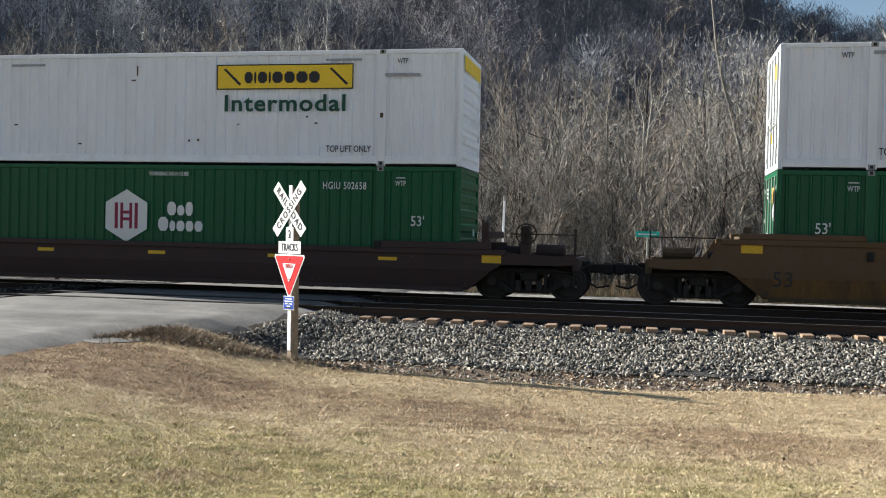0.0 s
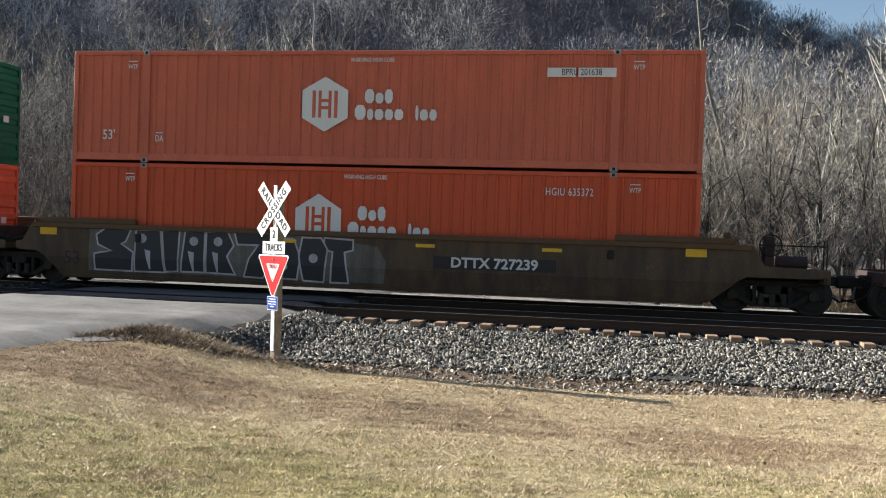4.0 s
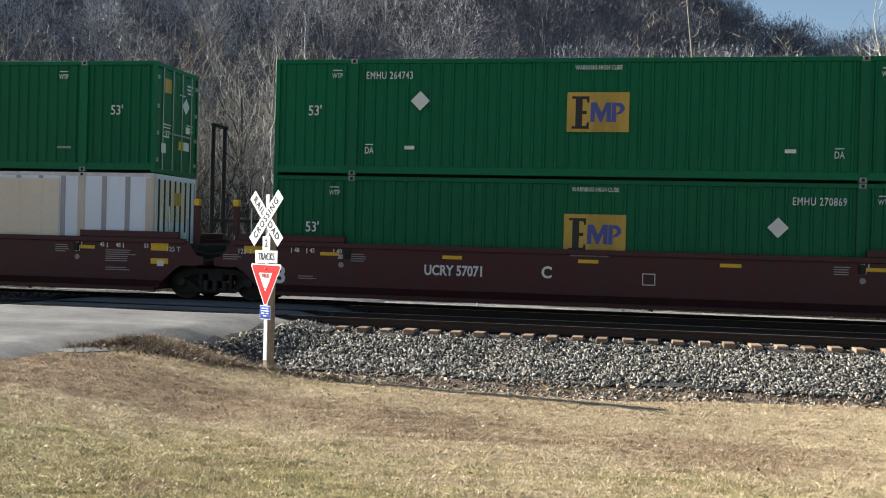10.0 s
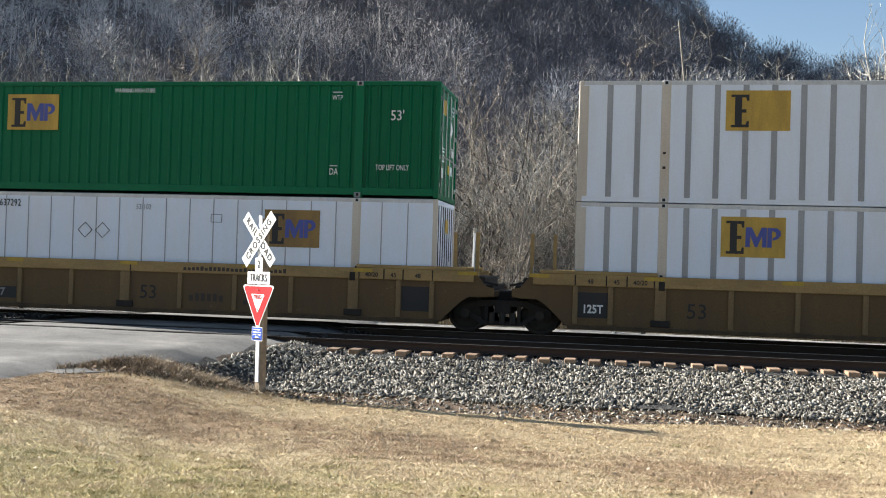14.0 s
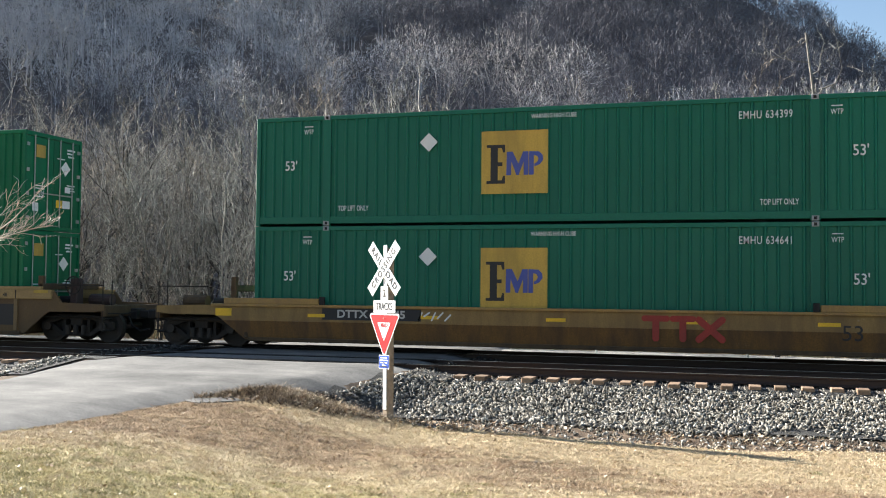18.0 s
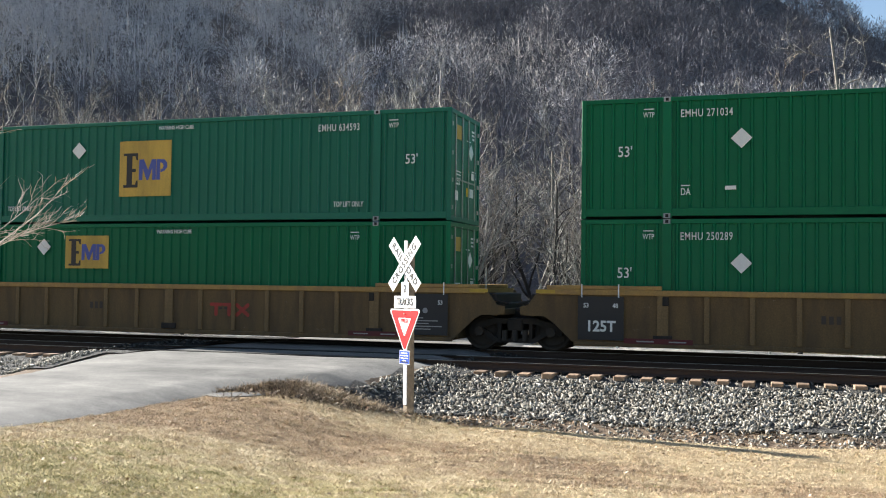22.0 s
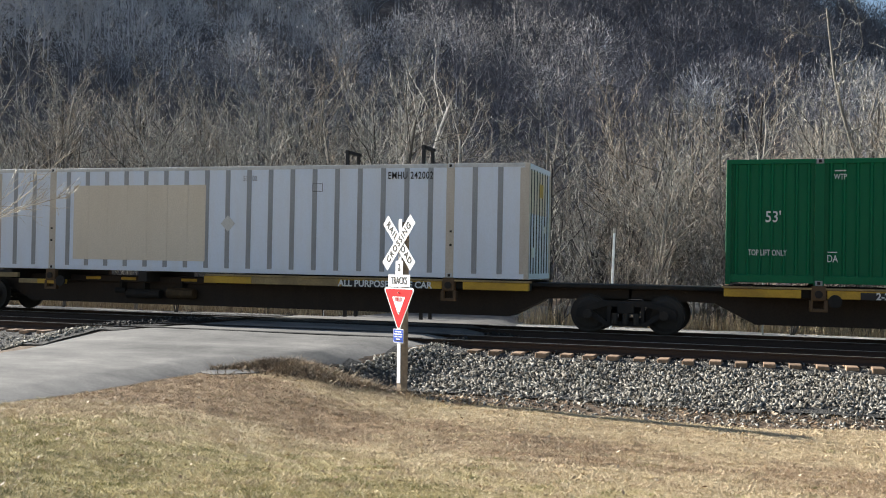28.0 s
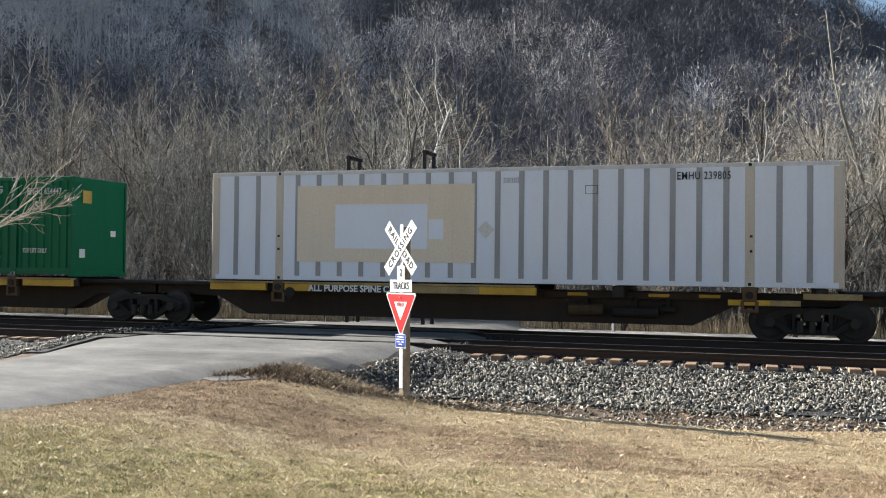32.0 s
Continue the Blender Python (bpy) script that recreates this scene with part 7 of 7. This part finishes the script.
for x, z, r in ((1.55, 1.12, 0.2), (1.85, 1.36, 0.17), (3.42, 1.22, 0.18), (3.75, 1.1, 0.17), (4.35, 1.2, 0.22), (4.62, 1.42, 0.14), (5.9, 1.5, 0.12), (7.25, 1.2, 0.2), (7.3, 0.85, 0.14), (7.05, 0.6, 0.17), (6.95, 0.38, 0.12), (7.15, 1.48, 0.14)):
    spray(car, dot(x, z, r), M_PALESPRAY, "pale sprayed cloud", 0)
letter(car, EL, M_SILVER, M_PURPLE, "broad silver graffiti letter")
letter(car, EM, M_SILVER, M_PURPLE, "broad silver graffiti letter", layer=3)
paint_strokes(car, 7.3, 0.56, [(0.0, 0.45, 0.15, 0.05, 0.05), (0.15, 0.05, 0.3, 0.42, 0.05), (0.4, 0.05, 0.55, 0.45, 0.055), (0.5, 0.2, 0.7, 0.2, 0.04), (0.8, 0.08, 0.85, 0.45, 0.06), (0.85, 0.42, 1.05, 0.3, 0.05), (0.85, 0.25, 1.1, 0.05, 0.05)], M_PURPLE, "purple scrawl")
spray(car, [(-6.45, 0.82), (-5.5, 0.8), (-5.42, 1.0), (-5.95, 1.05), (-6.0, 1.48), (-6.4, 1.45)], M_PALESPRAY, "pale sprayed block", 0)
spray(car, [(-5.65, 0.34), (-3.2, 0.34), (-3.0, 0.7), (-3.35, 1.25), (-4.0, 1.2), (-4.5, 1.42), (-5.1, 1.2), (-5.6, 1.1)], M_SKYBLUE, "blue-grey sprayed figure", 0)
spray(car, [(-2.75, 0.4), (-1.5, 0.4), (-1.3, 0.9), (-1.55, 1.35), (-2.2, 1.3), (-2.6, 0.95)], M_SKYBLUE, "blue-grey sprayed figure", 0)
for k in range(4):
    for z in (0.5, 0.6):
        spray(car, dot(-4.75 + 0.11 * k, z + 0.02 * k, 0.048, 8), M_INK, "white painted teeth", 2)
paint_strokes(car, -5.7, 0.36, [(0.05, 0.0, 0.1, 0.75, 0.018), (0.7, 0.0, 0.95, 0.2, 0.018), (0.8, 0.1, 1.35, 0.38, 0.02), (1.3, 0.2, 1.4, 0.4, 0.018), (1.7, 0.4, 1.95, 0.6, 0.018), (2.1, 0.1, 2.15, 0.7, 0.018), (3.2, 0.2, 3.6, 0.7, 0.018), (3.5, 0.7, 4.1, 0.5, 0.018)], M_DKBLUE, "thin dark graffiti lines")
paint_strokes(car, -5.5, 0.5, [(0.2, 0.5, 0.5, 0.6, 0.06), (1.6, 0.3, 1.75, 0.7, 0.05), (2.9, 0.4, 3.3, 0.75, 0.06), (3.4, 0.2, 3.8, 0.4, 0.05)], M_PALESPRAY, "pale sprayed strokes")
paint_strokes(car, -7.55, 1.05, [(0.0, 0.15, 0.2, 0.2, 0.03), (0.2, 0.2, 0.15, 0.0, 0.03), (0.35, 0.0, 0.4, 0.22, 0.03), (0.55, 0.05, 0.75, 0.15, 0.03)], M_SKYBLUE, "pale scrawl")
spray(car, [(-1.2, 0.77), (1.2, 0.77), (1.25, 1.3), (-1.25, 1.32)], M_DKBLUE, "dark sprayed field")
paint_strokes(car, -0.75, 0.45, [(0.0, 0.0, 0.05, 0.2, 0.05), (0.05, 0.2, 0.25, 0.1, 0.04), (0.4, 0.0, 0.42, 0.22, 0.05), (0.42, 0.1, 0.62, 0.1, 0.04), (0.8, 0.0, 0.8, 0.22, 0.05), (1.0, 0.22, 1.25, 0.22, 0.04), (1.1, 0.0, 1.15, 0.2, 0.05)], M_PURPLE, "faded red scrawl")
paint_strokes(car, -1.1, 0.88, [(0.0, 0.3, 0.7, 0.3, 0.06), (0.35, 0.3, 0.35, -0.02, 0.07), (0.8, 0.3, 1.5, 0.3, 0.06), (1.15, 0.3, 1.15, -0.02, 0.07), (1.6, 0.32, 2.2, -0.02, 0.07), (2.2, 0.32, 1.6, -0.02, 0.07)], M_INK, "white block mark")
stack(22.17, car, hub_box("orange container with white house-shaped mark, sitting in the well", M_ORANGE, "HGIU 635759", -1.26, True, True, da=(), fives=(), number_x=4.8),
      hub_box("green container with white hexagon mark, stacked on top", M_HUB, "HGIU 644953"))
car = well_car("yellow-brown well car with dark graffiti lettering", "graffiti_dark", "a", "c", 1.64, 0.14, "DTTX 727239", 3.26)
spray(car, [(-7.45, 0.42), (-3.3, 0.41), (0.5, 0.38), (0.58, 0.9), (0.35, 1.3), (-1.6, 1.5), (-4.8, 1.53), (-7.4, 1.5)], M_GREYSPRAY, "greyish sprayed field")
DARK_LETTER = "dark blue graffiti letter with pale"
letter(car, [(-7.25, 0.47), (-6.25, 0.46), (-6.2, 0.92), (-6.55, 1.14), (-6.4, 1.22), (-6.28, 1.5), (-6.95, 1.52), (-7.2, 1.35), (-7.15, 1.12), (-6.75, 0.95), (-7.25, 0.85)], M_DKBLUE, M_PALESPRAY, DARK_LETTER)
letter(car, [(-6.13, 0.46), (-5.34, 0.46), (-5.45, 1.5), (-6.08, 1.5)], M_DKBLUE, M_PALESPRAY, DARK_LETTER, layer=3)
letter(car, [(-5.27, 0.48), (-4.97, 0.5), (-4.92, 1.52), (-5.36, 1.5)], M_DKBLUE, M_PALESPRAY, DARK_LETTER)
letter(car, [(-4.84, 0.5), (-4.24, 0.5), (-4.22, 1.52), (-4.72, 1.5)], M_DKBLUE, M_PALESPRAY, DARK_LETTER, layer=3)
letter(car, [(-4.15, 0.5), (-3.42, 0.48), (-3.62, 0.92), (-3.44, 1.2), (-3.6, 1.52), (-4.14, 1.5)], M_DKBLUE, M_PALESPRAY, DARK_LETTER)
letter(car, [(-3.12, 0.44), (-2.66, 0.42), (-2.42, 0.72), (-2.78, 0.9), (-2.3, 1.3), (-2.4, 1.5), (-3.38, 1.53), (-3.3, 1.25), (-2.72, 1.25), (-2.98, 0.88)], M_DKBLUE, M_PALESPRAY, DARK_LETTER, layer=3)
letter(car, [(-2.4, 0.44), (-1.76, 0.42), (-1.66, 0.95), (-1.84, 1.4), (-2.16, 1.4), (-2.3, 1.0)], M_DKBLUE, M_PALESPRAY, DARK_LETTER)
letter(car, [(-1.56, 0.4), (-1.06, 0.38), (-0.96, 1.18), (-1.12, 1.44), (-1.58, 1.44), (-1.66, 1.0)], M_DKBLUE, M_PALESPRAY, DARK_LETTER, layer=3)
letter(car, [(-0.84, 0.38), (-0.42, 0.38), (-0.52, 1.14), (-0.3, 1.2), (-0.3, 1.42), (-1.0, 1.45), (-1.02, 1.2), (-0.78, 1.14)], M_DKBLUE, M_PALESPRAY, DARK_LETTER)
for x, z, r in ((-5.92, 1.3, 0.12), (-4.5, 1.27, 0.12), (-3.84, 1.28, 0.12), (-2.05, 0.72, 0.08), (-1.3, 0.95, 0.12)):
    spray(car, dot(x, z, r), M_PALESPRAY, "pale dot in a graffiti letter", 6)
for x in (-5.72, -4.52, -3.86):
    spray(car, [(x - 0.02, 0.5), (x + 0.02, 0.5), (x + 0.03, 0.98), (x - 0.14, 1.02)], M_PALESPRAY, "pale slit in a graffiti letter", 6)
stack(41.59, car, hub_box("orange container with white house-shaped mark, sitting in the well", M_ORANGE, "HGIU 635372", -1.26, True, True, da=(), fives=(), number_x=5.0),
      hub_box("faded orange container with white hexagon mark, stacked on top", M_FADED, "BPRU 201638", -1.17, False, True, fives=((-7.04, 0.7),), da=(-5.62,), number_x=5.2, boxed=True))
# F
car = well_car("dark brown well car with white scrawl", "dark", "c", "c", 1.25, 0.17)
paint_strokes(car, 3.36, 0.75, [(0.0, 0.05, 0.2, 0.3, 0.025), (0.25, 0.3, 0.35, 0.0, 0.025), (0.4, 0.25, 0.7, 0.25, 0.025), (0.6, 0.0, 0.8, 0.3, 0.025), (0.9, 0.05, 1.05, 0.3, 0.025), (0.2, -0.12, 0.8, -0.08, 0.02)], M_SILVER, "white scrawl")
stack(64.72, car, hub_box("orange container with white house-shaped mark, sitting in the well", M_ORANGE, "BPRU 201652", -1.12, True, True, da=(), fives=(), boxed=True, number_x=5.0, right="plain"),
      hub_box("green container with white hexagon mark, stacked on top", M_HUB, "", -0.76, right="doors"))
# G
stack(88.15, well_car("yellow-brown ribbed well car", "ribbed_wide", "c", "c", 1.56, 0.06),
      green_box(GB + DOWN, M_GREEN, "left", "EMHU 650044", fives=((-7.05, 1.2), (6.95, 2.03))),
      green_box(GB + UP, M_GREEN, "middle", "EMHU 263350"))
# H I J: one three-unit car
stack(111.51, well_car("maroon well car with white stencils", "red", "c", "a", 1.58, 0.17, "UCRY 57071", -3.4, letter="B"),
      panel_box("white panelled container with faded ochre mark, sitting in the well", "EMHU 240133", -4.82, 1.86, 1.84, stain=[(-0.1, 5.4, 0.3, 2.72)]),
      green_box(GB + UP, M_GREEN, "left", "EMHU 643304", fives=((-7.02, 1.6), (6.98, 1.6)), low_marks=False))
stack(130.89, well_car("maroon well car with white stencils", "red", "a", "a", 1.58, 0.17, "UCRY 57071", -3.35, letter="C"),
      green_box(GB + DOWN, M_GREEN, "middle", "EMHU 270869", ("plain", "doors"), placard=(4.2, 1.85), number_at=(5.1, 2.46)),
      green_box(GB + UP, M_GREEN, "middle", "EMHU 264743"))
stack(150.44, well_car("maroon well car with white stencils", "red", "a", "c", 1.58, 0.17, "UCRY 57071", -3.48, letter="A"),
      green_box(GB + DOWN, M_GREEN, "left", "", ("plain", "doors"), True, fives=((-7.2, 1.6), (6.95, 1.6))),
      green_box("green container with ochre panel and white dashes, stacked on top", M_GREEN, "right", "EMHU 274887", ("plain", "doors"), stripes=True))
# K L M: one three-unit car
stack(174.24, well_car("yellow ribbed well car", "ribbed_yellow", "c", "a", 1.52, 0.09, "DTTX 729167", -4.2, text_z=0.6, load_side=0.08),
      panel_box("white smooth-sided container sitting in the well", "EMHU 637292", -3.75, 3.64, 2.56, posts=False),
      green_box(GB + UP, M_GREEN, "left", "EMHU 651387"))
stack(193.77, well_car("yellow ribbed well car", "ribbed_yellow", "a", "a", 1.52, 0.09, load_side=-0.66),
      panel_box("white panelled container sitting in the well", "EMHU 241843", 4.88, -4.7, 2.62),
      panel_box("white panelled container with half-missing ochre mark, stacked on top", "EMHU 242275", 4.92, -4.66, 2.66, lost=True))
stack(213.23, well_car("yellow ribbed well car", "ribbed_yellow", "a", "c", 1.52, 0.09, load_side=0.09),
      green_box(GB + DOWN, M_GREEN, "left", "EMHU 652627", fives=((-7.1, 2.0), (6.98, 1.98))),
      green_box(GB + UP, M_GREEN, "middle", "EMHU 272910"))
# N
car = well_car("yellow smooth-sided well car with faded red block mark", "smooth", "c", "c", 1.2, 0.16, "DTTX 470345", -4.68, load_side=0.86)
paint_strokes(car, 2.2, 0.52, [(0.0, 0.48, 0.55, 0.48, 0.07), (0.28, 0.48, 0.28, 0.0, 0.08), (0.65, 0.48, 1.15, 0.48, 0.07), (0.9, 0.48, 0.9, 0.0, 0.08), (1.25, 0.48, 1.8, 0.0, 0.08), (1.8, 0.48, 1.25, 0.0, 0.08)], M_TTXRED, "faded red block mark")
paint_strokes(car, -3.4, 0.85, [(0.0, 0.0, 0.1, 0.2, 0.02), (0.15, 0.1, 0.3, 0.2, 0.02), (0.35, 0.0, 0.45, 0.2, 0.02), (0.5, 0.05, 0.65, 0.2, 0.02), (0.7, 0.0, 0.85, 0.15, 0.02)], M_INK, "small white scrawl")
stack(236.82, car,
      green_box(GB + DOWN, M_TEAL, "large", "EMHU 634641"),
      green_box(GB + UP, M_TEAL, "large", "EMHU 634399"))
# O P Q: one three-unit car
car = well_car("yellow-brown ribbed well car with scrawl", "ribbed", "c", "a", 1.56, 0.1, "DTTX 786790", -5.08, load_side=0.83, text_z=0.96, dark_patch=(1,))
paint_strokes(car, -8.0, 0.75, [(0.0, 0.0, 0.1, 0.25, 0.025), (0.1, 0.25, 0.25, 0.1, 0.025), (0.3, 0.0, 0.4, 0.25, 0.025), (0.45, 0.1, 0.65, 0.2, 0.025), (0.7, 0.25, 0.75, -0.05, 0.025), (1.1, 0.2, 1.3, 0.35, 0.02), (1.35, 0.2, 1.6, 0.35, 0.02)], M_FAINT, "faint scrawl")
stack(260.37, car,
      green_box(GB + DOWN, M_TEAL, "large", "EMHU 634459", fives=((6.95, 1.57),)),
      green_box(GB + UP, M_GREEN, "middle", "EMHU 264310"))
car = well_car("yellow-brown ribbed well car", "ribbed", "a", "a", 1.56, 0.1, dark_patch=(-1, 1))
paint_strokes(car, 1.3, 0.75, [(0.0, 0.28, 0.34, 0.28, 0.045), (0.17, 0.28, 0.17, 0.0, 0.05), (0.4, 0.28, 0.74, 0.28, 0.045), (0.57, 0.28, 0.57, 0.0, 0.05), (0.8, 0.28, 1.15, 0.0, 0.05), (1.15, 0.28, 0.8, 0.0, 0.05)], M_TTXRED, "faded red block mark")
stack(279.84, car,
      green_box(GB + DOWN, M_GREEN, "left", "EMHU 643578", fives=((-7.1, 1.55),)),
      green_box(GB + UP, M_TEAL, "large", "EMHU 634593"))
stack(299.33, well_car("yellow-brown ribbed well car", "ribbed", "a", "c", 1.56, 0.1, "DTTX 786790", 4.12, load_side=0.85, dark_patch=(-1,)),
      green_box(GB + DOWN, M_GREEN, "middle", "EMHU 250289", pale=True),
      green_box(GB + UP, M_GREEN, "middle", "EMHU 271034"))
# R
car = well_car("yellow smooth-sided well car with black number board", "smooth", "c", "c", 1.2, 0.16, "DTTX 471680", -4.25, load_side=0.88)
paint_strokes(car, 1.9, 0.55, [(0.0, 0.4, 0.0, 0.0, 0.06), (0.45, 0.4, 0.45, 0.0, 0.06), (0.9, 0.4, 1.5, 0.0, 0.07), (1.4, 0.4, 0.8, 0.0, 0.07)], M_TTXRED, "faded red block mark")
stack(322.94, car,
      green_box(GB + DOWN, M_GREEN, "right", "EMHU 650617", ("plain", "doors")),
      green_box(GB + UP, M_GREEN, "left", "EMHU 646111", pale=True, fives=((-7.07, 1.6), (7.0, 1.6))))
# S T U: one three-unit spine car
single(343.95, spine_car("yellow-edged spine car with white stencils", 10.9, 9.3, -7.3, 9.3, "TTRX 370239", 2.1, "2-28/157", 4.55),
       panel_box("white panelled container with ochre mark on a spine car", "EMHU 631018", 5.02, -4.65, 2.65, bays=18))
single(362.6, spine_car("yellow-edged spine car with white stencils", 9.27, 10.5, None, 10.45, "ALL PURPOSE SPINE CAR", 4.3),
       panel_box("white panelled container with a glue patch, on a spine car", "EMHU 242002", 4.95, None, stain=[(-5.3, -1.0, 0.3, 2.4)]))
single(383.44, spine_car("yellow-edged spine car with white stencils", 10.4, 9.2, None, 7.2, "TTRX 370239", -1.95, "2-28/157"),
       green_box("dark green corrugated container with ochre panel on a spine car", M_GREEN, "right", "EMHU 646739", ("ribs", "doors"), fives=((-7.03, 1.56), (6.99, 1.57))))
# V W: spine units of the next car
car = spine_car("yellow-edged spine car with scrawled beam", 9.2, 10.4, -7.2, 10.35, "TTRX 552484", 1.7, "1-28/1-57", 4.5)
paint_strokes(car, -0.9, 0.5, [(0.0, 0.32, 0.35, 0.2, 0.02), (0.5, 0.1, 0.6, 0.4, 0.025), (0.6, 0.4, 0.75, 0.12, 0.025), (0.85, 0.12, 0.88, 0.38, 0.025), (0.88, 0.25, 1.05, 0.25, 0.02), (1.05, 0.38, 1.07, 0.1, 0.025), (1.2, 0.15, 1.4, 0.38, 0.03), (1.6, 0.12, 1.8, 0.3, 0.03), (1.8, 0.3, 2.0, 0.1, 0.025), (2.1, 0.12, 2.15, 0.36, 0.03), (2.15, 0.36, 2.35, 0.22, 0.025), (2.45, 0.1, 2.6, 0.34, 0.03), (2.75, 0.12, 2.95, 0.36, 0.03), (3.05, 0.36, 3.4, 0.36, 0.025), (3.2, 0.1, 3.25, 0.34, 0.03)], M_FAINT, "faint grey scrawl on the beam", -0.42)
single(402.23, car,
       green_box("dark green corrugated container with ochre panel on a spine car", M_GREEN, "right", "EMHU 654447", ("plain", "doors")))
single(422.96, spine_car("yellow-edged spine car with white stencils", 10.4, 9.3, None, 7.4, "ALL PURPOSE SPINE CAR", -3.85),
       panel_box("white panelled container with a tan glue patch, on a spine car", "EMHU 239805", 4.99, None, stain=[(-5.5, -0.6, 2.0, 2.5), (-5.5, -0.6, 0.5, 0.85), (-5.5, -4.4, 0.85, 2.0), (-1.85, -0.6, 0.85, 2.0)], bare=[(-4.4, -1.85, 0.85, 2.0), (-1.8, -1.42, 1.1, 1.6)], bays=18))


def motions():
    for ob, x, z in MOVERS:
        walk(ob, [(t, pose(x - travelled(t), FAR_Y, z)) for t in range(0, 33, 4)])
    # wheels roll while they pass the camera; they rest, unseen, before and after
    place = {ob: x for ob, x, z in MOVERS}
    for wheel, car, dx in AXLES:
        side = wheel.location.copy()
        rows = []
        for i in range(0, 961):
            t = i / 30
            d = travelled(t)
            if -26 < place[car] + dx - d < 13 or i in (0, 960):
                rows.append((t, d / 0.455))
        turns = [rows[0]]
        for (t0, a0), (t1, a1) in zip(rows, rows[1:]):
            turns.append((t1, turns[-1][1] + (a1 - a0 if t1 - t0 < 0.04 else 0.0)))
        walk(wheel, [(t, Matrix.Translation(side) @ Matrix.Rotation(-a % (2 * math.pi), 4, "Y")) for t, a in turns])


motions()
